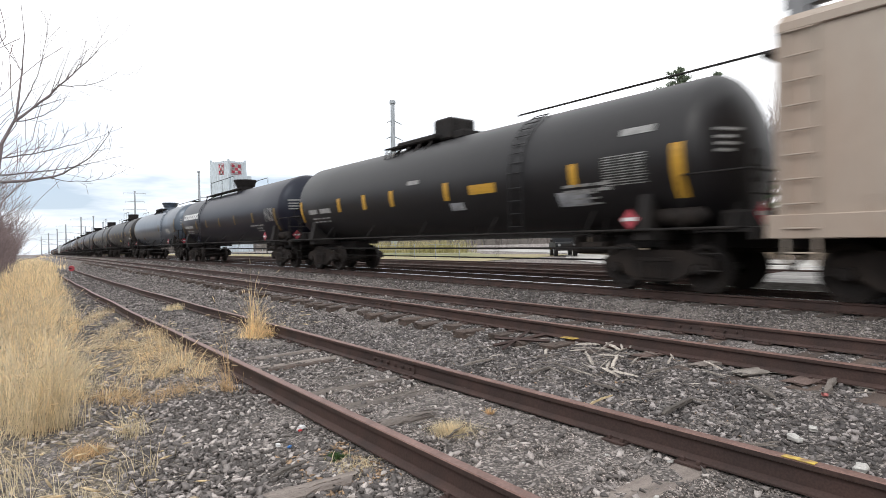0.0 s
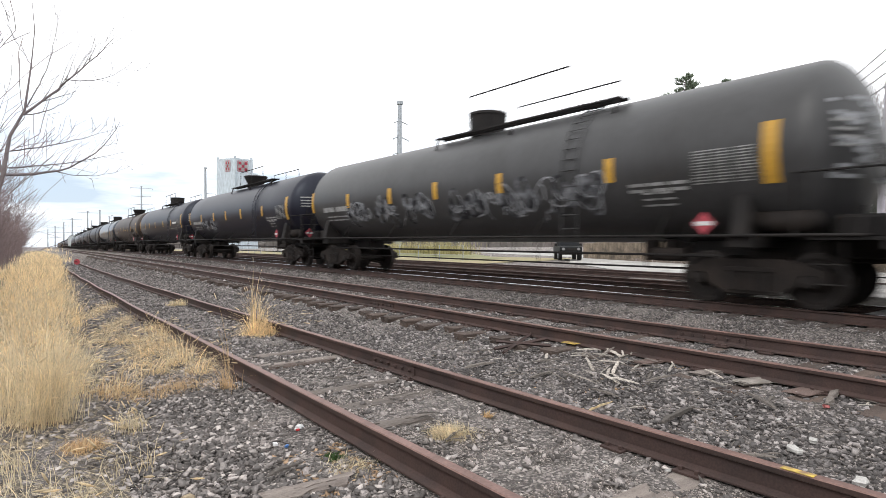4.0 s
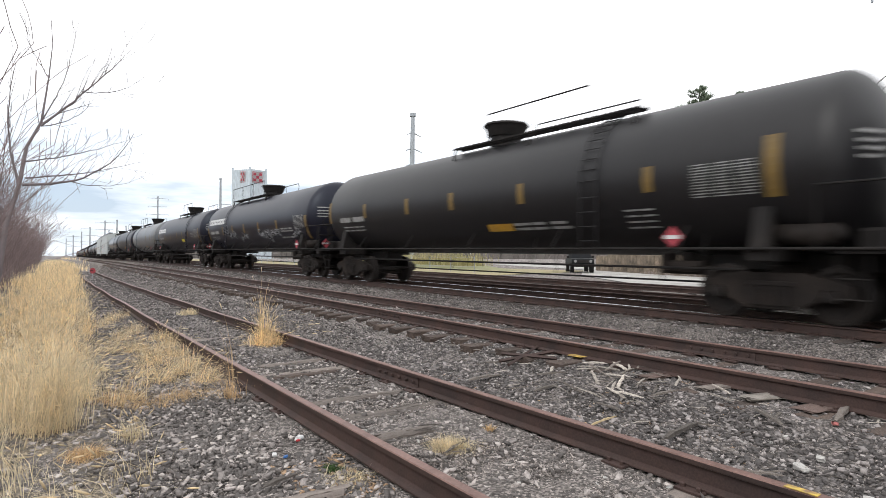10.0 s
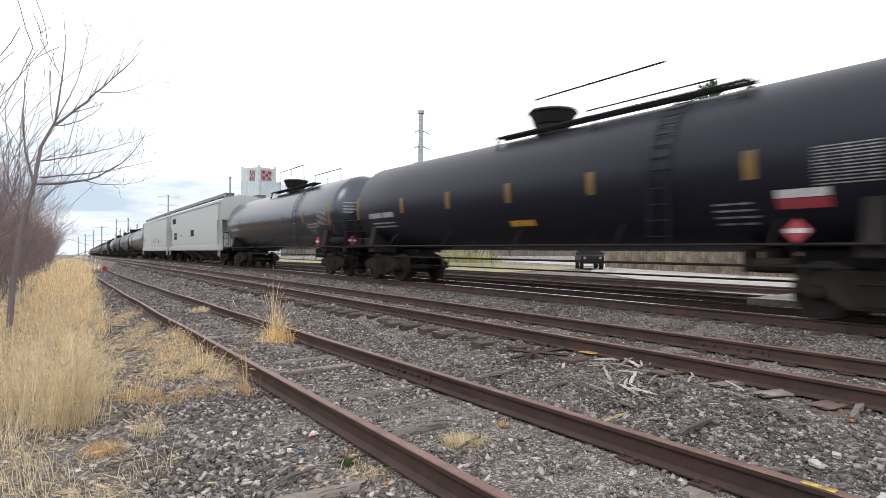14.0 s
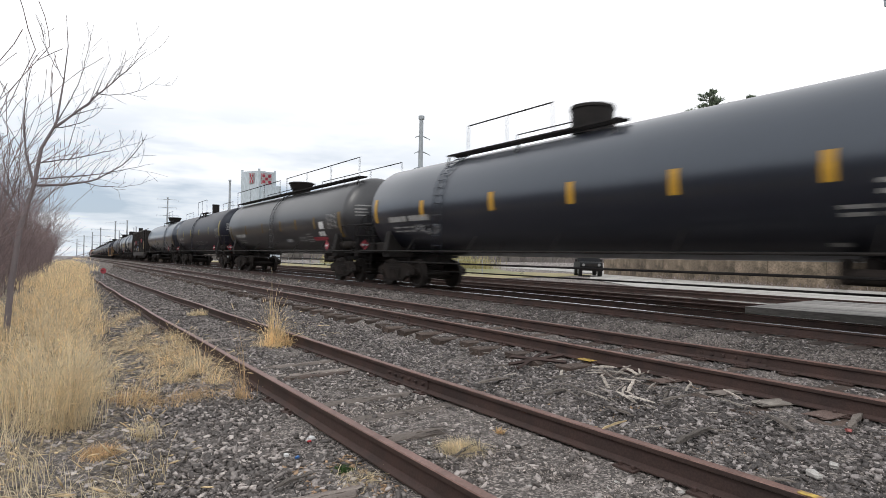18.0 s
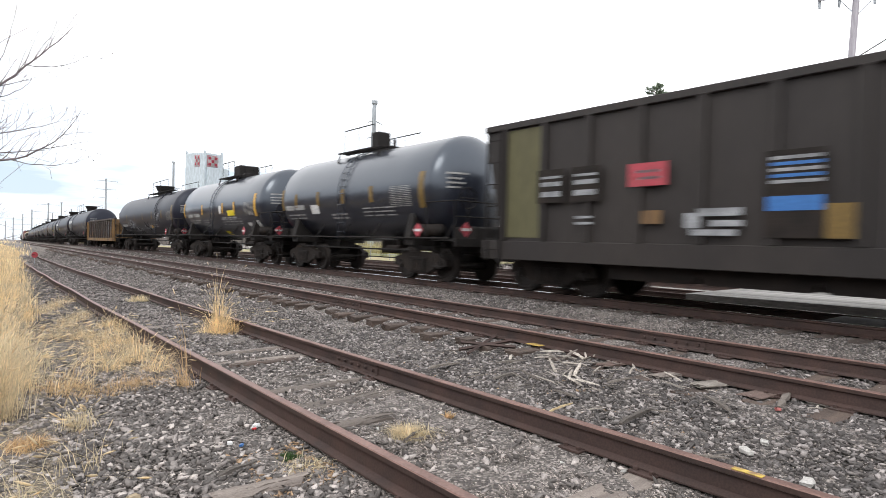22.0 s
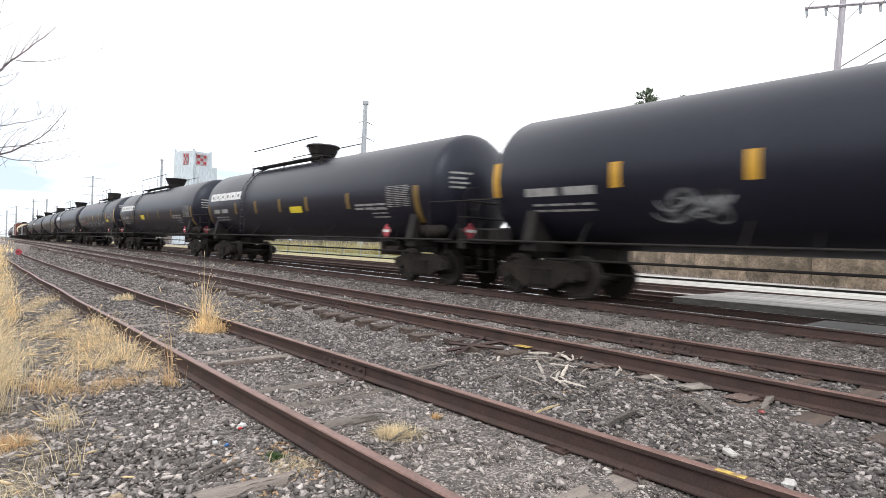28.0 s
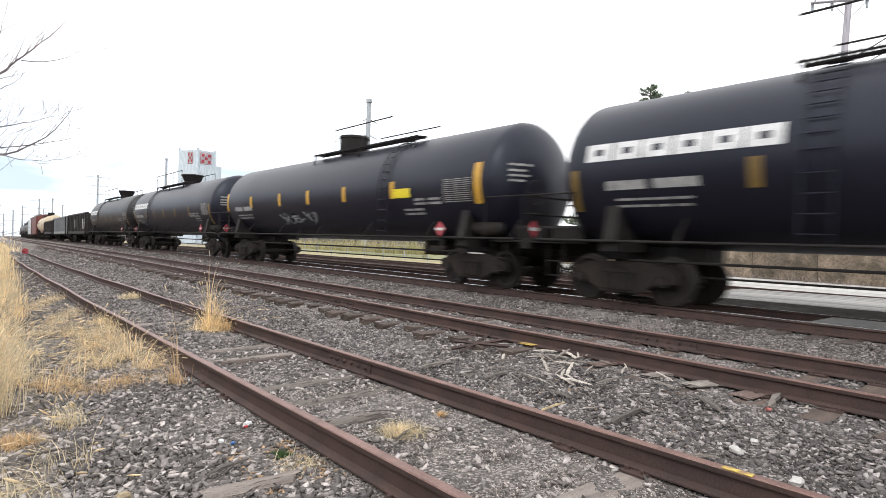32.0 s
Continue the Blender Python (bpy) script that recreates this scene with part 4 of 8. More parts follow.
def tank_car(length, coat, marks, label):
    """A long pressure tank car. marks: what is lettered or sprayed on it. +y is the trailing end."""
    half = length / 2
    shell = half - 0.52
    key = round(length, 1)
    car = new("tank_car")
    tagged(car, label, "tank car", "cars of the freight train")
    link_mesh("tank", cached(("tank", key), tank_mesh, shell), PAINT[coat], car)
    for s in (-1, 1):
        link_mesh("end_sill", END_SILL, M_BLACK, car, m=pose(0, s * half, 0, 0, 0, 0 if s > 0 else 180))
        tagged(link_mesh("end_rail", END_RAIL, M_BLACK, car, m=pose(0, s * half, 0, 0, 0, 0 if s > 0 else 180)), kind="stuff")
    link_mesh("safety_rail", cached(("pipe", key), side_pipe_mesh, half), M_BLACK, car)
    link_mesh("brake_pipe", cached(("brake", key), brake_pipe_mesh, half), M_BLACK, car)
    running_gear(car, half)
    # added arc under the shell, standing in for a deeper tank
    if marks.get("jacket"):
        bm = bmesh.new()
        prism(bm, [(1.66 * math.cos(a), CZ + 0.02 + 1.66 * math.sin(a)) for a in (math.radians(222 + 8 * k) for k in range(13))], "y", -half + 3.6, half - 3.6)
        part("belly_jacket", bm, PAINT[coat], car)
    kind = marks.get("house", 0)
    lid = M_BLACK if coat != "grey" else PAINT["grey"]
    link_mesh("fittings_housing", HOUSE[kind], lid, car, m=pose(0, 0.1, 0))
    trailing = "logo" in marks
    d0, d1 = sorted(at(half, f) for f in marks.get("deck", (0.262, 0.585) if trailing else (0.43, 0.757)))
    for side in (-1, 1):
        link_mesh("platform", platform_mesh(d0, d1, side), M_BLACK, car)
    for r0, r1 in marks.get("rails", ((0.262, 0.56) if trailing else (0.51, 0.69),)):
        r0, r1 = sorted((at(half, r0), at(half, r1)))
        for side in (-1, 1):
            link_mesh("handrail", handrail_mesh(r0, r1, 0.92 if marks.get("hoop") else 0.70), M_BLACK, car, m=pose(side * 0.95, 0, 0))
    if "long_rail" in marks:
        bm = bmesh.new()
        a, b = at(half, marks["long_rail"]), -half - 0.1
        rod(bm, (-0.1, a, CZ + R + 0.22), (-0.1, b, CZ + R + 0.22), 0.024, sides=6)
        for k in range(4):
            y = a + (b + 0.9 - a) * k / 3
            rod(bm, (-0.1, y, CZ + R - 0.15), (-0.1, y, CZ + R + 0.22), 0.012, sides=6)
        box(bm, -0.5, 0.3, -half - 0.2, -half + 0.35, CZ + R + 0.02, CZ + R + 0.10, 0.02)
        part("top_rail", bm, M_BLACK, car)
        bm = boxes((-0.75, -0.2, 0.15, 2.2, CZ + R - 0.02, CZ + R + 0.14), bevel=0.04)
        for y in (0.4, 1.0, 1.6, 2.1):
            rod(bm, (-0.6, y, CZ + R), (-1.0, y, CZ + R - 0.45), 0.05, sides=8)
        part("fill_pipe", bm, M_BLACK, car)
    y = at(half, marks.get("climb", 0.29 if trailing else 0.715))
    shell_ladder(car, y, PAINT[coat], 0)
    shell_ladder(car, y, PAINT[coat], 180)
    link_mesh("air_reservoir", RESERVOIR, M_TRUCK, car, m=pose(-1.12, -(half - 1.5), 1.42))
    link_mesh("brake_wheel", BRAKE, M_BLACK, car, m=pose(-0.9, -(half - 0.25), 2.25))
    link_mesh("brake_gear", GEAR, M_TRUCK, car, m=pose(0, -(half - 3.85), 0))
    letter_tank(car, half, shell, marks)
    return car


def at(half, f):
    """Along the car: 0 at the trailing end, 1 at the leading end."""
    return half * (1 - 2 * f)


def letter_tank(car, half, shell, marks):
    rng = random.Random(marks.get("seed", 1))
    trailing = "logo" in marks
    low = marks.get("low", 0.17 if trailing else 0.0)  # how far the reflectors sit below the usual
    # amber reflectors
    tint = (M_REFL_DIM, M_REFL, M_REFL_OLIVE)[marks.get("amber", 1)]
    for i, f in enumerate(marks.get("spots", (0.07, 0.245, 0.356, 0.472, 0.60, 0.742) if trailing else (0.055, 0.205, 0.346, 0.468, 0.602, 0.765))):
        bm = bmesh.new()
        y = max(-(shell - 0.75), min(shell - 0.62, at(half, f)))
        if i:
            shell_patch(bm, y - 0.105, y + 0.105, 2.26 - low, 2.74 - low)
        else:
            shell_patch(bm, y - 0.09, y + 0.09, 2.15 - 2.2 * low, 2.95 - 2.2 * low)
        part("reflector", bm, tint, car)
    band = marks.get("band", 0.919)
    if band:
        bm = bmesh.new()
        y = max(at(half, band), -(shell - 0.75))
        shell_patch(bm, y - 0.125, y + 0.125, 2.02 - 2.2 * low, 3.0 - 2.2 * low, 8)
        part("reflector", bm, tint, car, "tall amber band near the end")
    # stencilled lines that nobody can read
    def bars(name, f0, f1, rows, mat=M_STENCIL, words=1):
        bm = bmesh.new()
        a, b = at(half, f0), at(half, f1)
        for z, h in rows:
            for k in range(words):
                u0, u1 = k / words, (k + rng.uniform(0.72, 0.95)) / words
                shell_patch(bm, a + (b - a) * u0, a + (b - a) * u1, z, z + h, 2)
        tagged(part(name, bm, mat, car), kind="stuff")
    n0, n1, nz = marks.get("number", (0.104, 0.206, 2.16))
    bars("car_number", n0, n1, [(nz, 0.17)], words=2)
    bars("stencil", n0 + 0.01, n1 - 0.01, [(nz - 0.2, 0.045), (nz - 0.32, 0.045)], words=4)
    t0, t1 = marks.get("table", (0.854, 0.909))
    bars("stencil_table", t0, t1, [(2.64 - 0.05 * k, 0.02) for k in range(12)], words=3)
    lines = marks.get("lines", ((0.787, 0.853, 2.02, 2, 3), (0.80, 0.836, 1.76, 3, 2)) if not trailing else ((0.745, 0.83, 2.04, 2, 3), (0.79, 0.835, 1.80, 3, 2)))
    for f0, f1, z, rows, words in lines:
        bars("stencil", f0, f1, [(z + 0.11 * k, 0.06 if rows < 3 else 0.035) for k in range(rows)], words=words)
    bm = bmesh.new()
    for z, w in ((2.92, 0.6), (2.78, 0.42), (2.66, 0.5), (2.54, 0.38)):
        head_patch(bm, shell, -1.18, -1.18 + w, z, z + 0.05)
    tagged(part("head_stencil", bm, M_STENCIL, car), kind="stuff")
    if marks.get("head"):
        bm = bmesh.new()
        for k in range(30):
            x, z = rng.uniform(-1.2, -0.1), rng.uniform(2.0, 3.3)
            head_patch(bm, shell, x, x + rng.uniform(0.1, 0.4), z, z + rng.uniform(0.03, 0.09))
        tagged(part("graffiti", bm, M_GRAFF, car, "white spray work on the tank head"), kind="stuff")
    if trailing:
        # six white block shapes with dark counters
        f0, f1 = marks["logo"]
        step = (f1 - f0) / 6
        bm = bmesh.new()
        for k in range(6):
            a, b = at(half, f0 + step * k), at(half, f0 + step * (k + 0.93))
            c, d = a + (b - a) * 0.34, a + (b - a) * 0.66
            shell_patch(bm, a, c, 2.72, 3.06, 3)
            shell_patch(bm, d, b, 2.72, 3.06, 3)
            shell_patch(bm, c, d, 2.95, 3.06, 2)
            shell_patch(bm, c, d, 2.72, 2.83, 2)
        tagged(part("logo", bm, M_WHITE, car, "row of six white block shapes"), kind="stuff")
    tints = {"w": M_WHITE, "s": M_STENCIL, "p": M_PINK, "y": M_REFL, "l": M_REFL_PALE, "o": M_REFL_DIM, "b": M_BLUE, "g": M_GRAFF, "d": M_TRUCK, "r": M_PLACARD}
    for f0, f1, z0, z1, key in marks.get("panels", ()):
        bm = bmesh.new()
        shell_patch(bm, at(half, f0), at(half, f1), z0, z1, 3)
        part("panel", bm, tints[key], car, {"y": "amber rectangular panel", "l": "yellow rectangular panel", "d": "black patch of paint", "r": "faded red panel"}.get(key, ""))
    # diamond placards with a white band: low beside the leading truck and on the end rail
    y = at(half, marks.get("sign", 0.866))
    bm = bmesh.new()
    prism(bm, [(y - 0.20, 1.40), (y, 1.60), (y + 0.20, 1.40), (y, 1.20)], "x", -1.575, -1.56)
    sign = part("placard", bm, M_PLACARD, car, "faded red diamond placard")
    part("placard_band", boxes((-1.584, -1.578, y - 0.15, y + 0.15, 1.365, 1.435)), M_WHITE, sign)
    y = -half + 0.07
    bm = bmesh.new()
    prism(bm, [(-1.33, 1.42), (-1.13, 1.62), (-0.93, 1.42), (-1.13, 1.22)], "y", y - 0.02, y - 0.005)
    sign = part("placard", bm, M_PLACARD, car, "faded red diamond placard")
    part("placard_band", boxes((-1.28, -0.98, y - 0.03, y - 0.022, 1.385, 1.455)), M_WHITE, sign)
    for f0, f1, z0, z1, n in marks.get("spray", ()):
        spray_letters(car, half, rng, f0, f1, z0, z1, n, M_PINK if marks.get("pink") else M_GRAFF)


def spray_letters(car, half, rng, f0, f1, z0, z1, n, mat):
    """Overlapping sprayed letter shapes: dull fills with pale, looping outlines."""
    a, b = at(half, f0), at(half, f1)
    count = max(2, int(abs(b - a) / 0.55))
    fill, line = bmesh.new(), bmesh.new()
    rise = (z1 - z0) / 2
    for k in range(count):
        y0 = a + (b - a) * (k + 0.5 + rng.uniform(-0.2, 0.2)) / count
        zc = (z0 + z1) / 2 + rng.uniform(-0.25, 0.25) * rise
        ph, m = rng.uniform(0, 6), rng.choice((2, 3))
        rim = []
        for i in range(21):
            u = 2 * math.pi * i / 20
            q = 1 + 0.28 * math.sin(m * u + ph)
            rim.append((y0 + 0.36 * q * math.cos(u), min(z1 + 0.1, max(z0 - 0.1, zc + rise * 0.9 * q * math.sin(u)))))
        if k % 3 != 2:
            mid = fill.verts.new(on_shell(y0, zc, 0.009))
            ring = [fill.verts.new(on_shell(y, z, 0.009)) for y, z in rim[:-1]]
            for i in range(20):
                fill.faces.new((mid, ring[i], ring[(i + 1) % 20]))
        if k % 2:
            q = rng.randrange(10)
            shell_stroke(line, rim[q:q + 9], rng.uniform(0.012, 0.024))
        for _ in range(max(2, n // 3)):
            if rng.random() < 0.5:
                ys, zz, slope = y0 + rng.uniform(-0.4, 0.2), zc + rng.uniform(-0.5, 0.5) * rise, rng.uniform(-0.5, 0.5)
                shell_stroke(line, [(ys + 0.07 * i, zz + slope * 0.07 * i + rng.uniform(-0.35, 0.35) * rise) for i in range(8)], rng.uniform(0.015, 0.035))
                continue
            ry, rz, p, tw = rng.uniform(0.08, 0.3), rng.uniform(0.15, 0.7) * rise, rng.uniform(0, 6), rng.uniform(2.0, 5.0)
            yc, zs = y0 + rng.uniform(-0.3, 0.3), zc + rng.uniform(-0.4, 0.4) * rise
            shell_stroke(line, [(yc + ry * math.cos(p + tw * i / 12) + 0.2 * i / 12, zs + rz * math.sin(p + tw * i / 12)) for i in range(13)], rng.uniform(0.012, 0.03))
    bmesh.ops.recalc_face_normals(fill, faces=fill.faces)
    tagged(part("graffiti_fill", fill, M_GRAFF_DIM, car, "worn grey spray fill"), kind="stuff")
    tagged(part("graffiti", line, mat, car, "faded sprayed scrawl"), kind="stuff")


def hopper_car(length, coat, label, spray=()):
    """A covered hopper: flat sides, roof with hatches and walkway, slope sheets and outlet bays below."""
    half = length / 2
    car = new("covered_hopper")
    tagged(car, label, "hopper car", "cars of the freight train")
    side = half - 0.45
    bm = bmesh.new()
    out = [(-1.58, 1.32), (-1.60, 1.6), (-1.60, 4.2), (-1.45, 4.42), (-0.5, 4.62), (0.5, 4.62), (1.45, 4.42), (1.60, 4.2), (1.60, 1.6), (1.58, 1.32)]
    prism(bm, out, "y", -side + 1.1, side - 1.1)
    part("body", bm, PAINT[coat], car)
    for s in (-1, 1):
        bm = bmesh.new()
        ys = sorted((s * (side - 1.1), s * side))
        prism(bm, [(-1.60, 3.0), (-1.60, 4.2), (-1.45, 4.42), (-0.5, 4.62), (0.5, 4.62), (1.45, 4.42), (1.60, 4.2), (1.60, 3.0)], "y", ys[0], ys[1])
        if coat == "tan":
            box(bm, -1.6, 1.6, *sorted((s * side, s * (side - 1.1))), 1.33, 3.0)
        for x in (-1.55, 1.55):
            box(bm, x - 0.045, x + 0.045, *sorted((s * (side - 0.02), s * (side - 0.16))), 1.3, 3.0)
        part("end_panel", bm, PAINT[coat], car)
        bm = bmesh.new()
        v = [bm.verts.new(p) for p in ((-1.5, s * (side - 0.05), 3.0), (1.5, s * (side - 0.05), 3.0), (1.5, s * (side - 2.9), 1.2), (-1.5, s * (side - 2.9), 1.2))]
        bm.faces.new(v)
        bmesh.ops.solidify(bm, geom=bm.faces[:], thickness=0.03)
        part("slope_sheet", bm, PAINT[coat], car)
        bm = boxes((s * 1.62 - 0.03, s * 1.62 + 0.03, -side, side, 4.13, 4.28), bevel=0.012)
        part("eave_rail", bm, PAINT[coat], car)
        straight_ladder(car, -1.63, s * (side - 0.35), 0.6, 4.3, 10, PAINT[coat])
    bm = boxes((-1.64, 1.64, -half + 0.3, half - 0.3, 1.0, 1.37), bevel=0.015)
    part("side_sill", bm, PAINT[coat], car)
    bm = boxes((-0.3, 0.3, -half + 0.1, half - 0.1, 0.8, 1.14), bevel=0.02)
    part("centre_sill", bm, M_BLACK, car)
    for f in (0.277, 0.455, 0.631, 0.808):
        y = at(half, f)
        bm = bmesh.new()
        w = half * 0.165
        rings = []
        for z, wy, wx in ((1.02, w, 1.42), (0.90, 0.96, 1.30), (0.78, 0.80, 1.05), (0.60, 0.66, 0.72), (0.34, 0.60, 0.50)):
            rings.append([bm.verts.new((sx * wx, y + sy * wy, z)) for sx, sy in ((-1, -1), (1, -1), (1, 1), (-1, 1))])
        for a, b in zip(rings, rings[1:]):
            for j in range(4):
                bm.faces.new((a[j], b[j], b[(j + 1) % 4], a[(j + 1) % 4]))
        bm.faces.new(rings[0])
        bm.faces.new(rings[-1][::-1])
        bmesh.ops.recalc_face_normals(bm, faces=bm.faces)
        part("outlet_bay", bm, PAINT["dusty"], car)
        part("outlet_gate", boxes((-0.62, 0.62, y - 0.5, y + 0.5, 0.24, 0.35), bevel=0.02), M_TRUCK, car)
    for s in (-1, 1):
        bm = boxes((s * 1.02 - 0.26, s * 1.02 + 0.26, -side, side, 4.70, 4.76), (s * 1.27 - 0.02, s * 1.27 + 0.02, -side, side, 4.58, 4.77))
        part("roof_walkway", bm, PAINT["rust"], car)
        for i in range(9):
            y = -side + 0.2 + (2 * side - 0.4) * i / 8
            part("walkway_bracket", boxes((s * 1.02 - 0.28, s * 1.02 + 0.28, y - 0.14, y + 0.14, 4.44, 4.72)), PAINT["silver"], car)
    for i in range(6):
        y = side * 0.86 * (2 * i / 5 - 1)
        part("hatch", boxes((-0.42, 0.42, y - 1.1, y + 1.1, 4.60, 4.74), bevel=0.04), PAINT[coat], car)
    running_gear(car, half)
    for f, z, w, h, mat in spray:
        y = at(half, f)
        bm = boxes((-1.607, -1.601, y - w, y, z, z + h))
        part("stencil", bm, {"d": M_TRUCK, "r": M_RED, "y": M_REFL, "w": M_WHITE, "g": M_GRAFF, "s": M_SLATE, "n": M_STREAK, "p": M_FADED}[mat], car)
    return car


def gondola_car(length, top, low, coat, rib_coat, label, ribs, slant=0.0, marks=()):
    """An open-topped car with ribbed sides. slant: how far the upper end overhangs inwards."""
    half = length / 2
    car = new("gondola_car" if top < 3 else "open_hopper_car")
    tagged(car, label, "gondola car" if top < 3 else "hopper car", "cars of the freight train")
    side = half - 0.75
    for s in (-1, 1):
        bm = bmesh.new()
        prism(bm, [(-side + slant, low), (side - slant, low), (side, top), (-side, top)], "x", s * 1.50 - 0.03, s * 1.50 + 0.03)
        part("side_panel", bm, PAINT[coat], car)
        part("top_chord", boxes((s * 1.52 - 0.09, s * 1.52 + 0.09, -side, side, top - 0.02, top + 0.12), bevel=0.012), PAINT[rib_coat], car)
        part("side_sill", boxes((s * 1.54 - 0.07, s * 1.54 + 0.07, -side, side, low - (0.42 if slant else 0.28), low), bevel=0.012), PAINT["ochre" if coat == "scrawl" else rib_coat], car)
        for i in range(ribs + 1):
            y = -side + slant + 0.1 + (2 * (side - slant) - 0.2) * i / ribs
            bm = bmesh.new()
            box(bm, *sorted((s * 1.53, s * 1.63)), y - 0.06, y + 0.06, low, top, 0.012)
            part("rib", bm, PAINT["ochre" if coat == "scrawl" and i in (0, ribs) else rib_coat], car)
        bm = bmesh.new()
        y = s * side
        prism(bm, [(y - s * slant, low), (y, top), (y - s * 0.06, top), (y - s * (slant + 0.06), low)], "x", -1.5, 1.5)
        for k in range(3):
            u = (k + 1) / 4
            z, yk = low + (top - low) * u, y - s * slant * (1 - u)
            box(bm, -1.5, 1.5, *sorted((yk, yk + s * 0.09)), z - 0.06, z + 0.06)
        part("end_panel", bm, PAINT["ochre" if coat == "scrawl" else coat], car)
        straight_ladder(car, -1.66, s * (side - 0.4), 0.7, top, 6, PAINT["ochre"] if coat == "scrawl" else M_BLACK)
    part("floor_pan", boxes((-1.5, 1.5, -side, side, low - 0.06, low + 0.02)), M_BLACK, car)
    part("centre_sill", boxes((-0.3, 0.3, -half + 0.1, half - 0.1, 0.62, low - 0.07), bevel=0.02), M_BLACK, car)
    if top > 3:
        for i in range(4):
            y = (side - 3.2) * (2 * (i + 0.5) / 4 - 1)
            bm = bmesh.new()
            prism(bm, [(y - 1.3, low), (y + 1.3, low), (y + 0.8, 0.45), (y - 0.8, 0.45)], "x", -1.3, 1.3)
            part("outlet_bay", bm, M_TRUCK, car)
    running_gear(car, half, 2.36)
    if slant:
        part("end_patch", boxes((-1.542, -1.532, side - slant - 1.25, side - slant, low + 0.08, top - 0.05)), PAINT["olive"], car, "olive green patch of old paint")
    for f, z, w, h, mat in marks:
        y = at(half, f)
        lift = 0.0 if mat == "d" else 0.006
        part("panel", boxes((-1.645 - lift, -1.634, y - w, y, z, z + h)) if mat in "rbdgyo" and slant else boxes((-1.545, -1.534, y - w, y, z, z + h)), {"w": M_WHITE, "r": M_PLACARD, "b": M_BLUE, "y": M_REFL_DIM, "g": M_GRAFF, "k": M_GRAFF_DIM, "d": M_TRUCK, "o": PAINT["ochre"]}[mat], car)
    return car


BLK, BRN = "black tank car with amber reflectors", "sooty dark brown tank car with amber reflectors"
LOGO = "black tank car with white block marks"
# the consist, leading car first: trailing end at the start, builder
HOPPER_MARKS = [(0.125, 2.32, 0.8, 0.09, "s"), (0.13, 2.12, 0.6, 0.12, "s"), (0.22, 2.2, 0.25, 0.12, "p"), (0.40, 2.02, 0.95, 0.16, "p"), (0.40, 1.55, 0.25, 0.35, "n"), (0.535, 1.55, 0.4, 0.45, "n"), (0.707, 1.5, 0.3, 0.45, "n"),
                (0.542, 2.18, 1.25, 0.05, "s"), (0.545, 2.07, 0.9, 0.05, "s"), (0.542, 1.96, 1.3, 0.05, "s"), (0.655, 1.82, 0.46, 0.26, "d"), (0.662, 1.86, 0.18, 0.18, "s"), (0.731, 1.98, 0.62, 0.04, "s"), (0.735, 1.88, 0.5, 0.04, "s"), (0.733, 1.78, 0.55, 0.04, "s"), (0.687, 1.14, 0.46, 0.1, "p"), (0.69, 1.24, 0.35, 0.05, "p"),
                (0.458, 2.25, 0.35, 0.06, "s"), (0.462, 2.1, 1.3, 0.07, "s"), (0.475, 1.95, 0.9, 0.1, "s"), (0.47, 1.8, 0.5, 0.1, "s"), (0.50, 1.72, 0.75, 0.08, "s"), (0.49, 2.32, 0.3, 0.12, "s"), (0.512, 2.18, 0.5, 0.06, "s"), (0.46, 1.88, 0.25, 0.16, "s"), (0.52, 1.86, 0.35, 0.14, "s")]
OPEN_MARKS = [(0.16, 1.95, 0.7, 0.70, "d"), (0.167, 2.46, 0.5, 0.05, "g"), (0.167, 2.3, 0.5, 0.09, "g"), (0.167, 2.08, 0.5, 0.11, "g"), (0.216, 1.95, 0.7, 0.70, "d"), (0.222, 2.46, 0.52, 0.05, "g"), (0.222, 2.3, 0.52, 0.09, "g"), (0.222, 2.08, 0.52, 0.11, "g"), (0.225, 1.5, 0.4, 0.05, "g"), (0.225, 1.62, 0.4, 0.05, "g"),
              (0.302, 2.18, 0.75, 0.42, "r"), (0.312, 2.42, 0.45, 0.05, "g"), (0.316, 2.3, 0.4, 0.05, "g"), (0.321, 1.5, 0.37, 0.24, "o"), (0.374, 1.42, 0.25, 0.26, "g"), (0.38, 1.3, 0.75, 0.10, "g"), (0.388, 1.62, 0.7, 0.13, "g"), (0.402, 1.45, 0.5, 0.10, "g"),
              (0.4554, 1.27, 0.80, 1.32, "d"), (0.461, 2.45, 0.68, 0.05, "g"), (0.461, 2.36, 0.68, 0.05, "b"), (0.461, 2.27, 0.68, 0.05, "g"), (0.461, 2.18, 0.68, 0.05, "b"), (0.461, 2.09, 0.68, 0.05, "g"), (0.458, 1.68, 0.74, 0.22, "b"), (0.5095, 1.27, 0.35, 0.5, "y"), (0.68, 2.35, 0.7, 0.4, "r"), (0.80, 1.55, 0.8, 0.3, "w"), (0.86, 1.5, 0.35, 0.95, "y")]
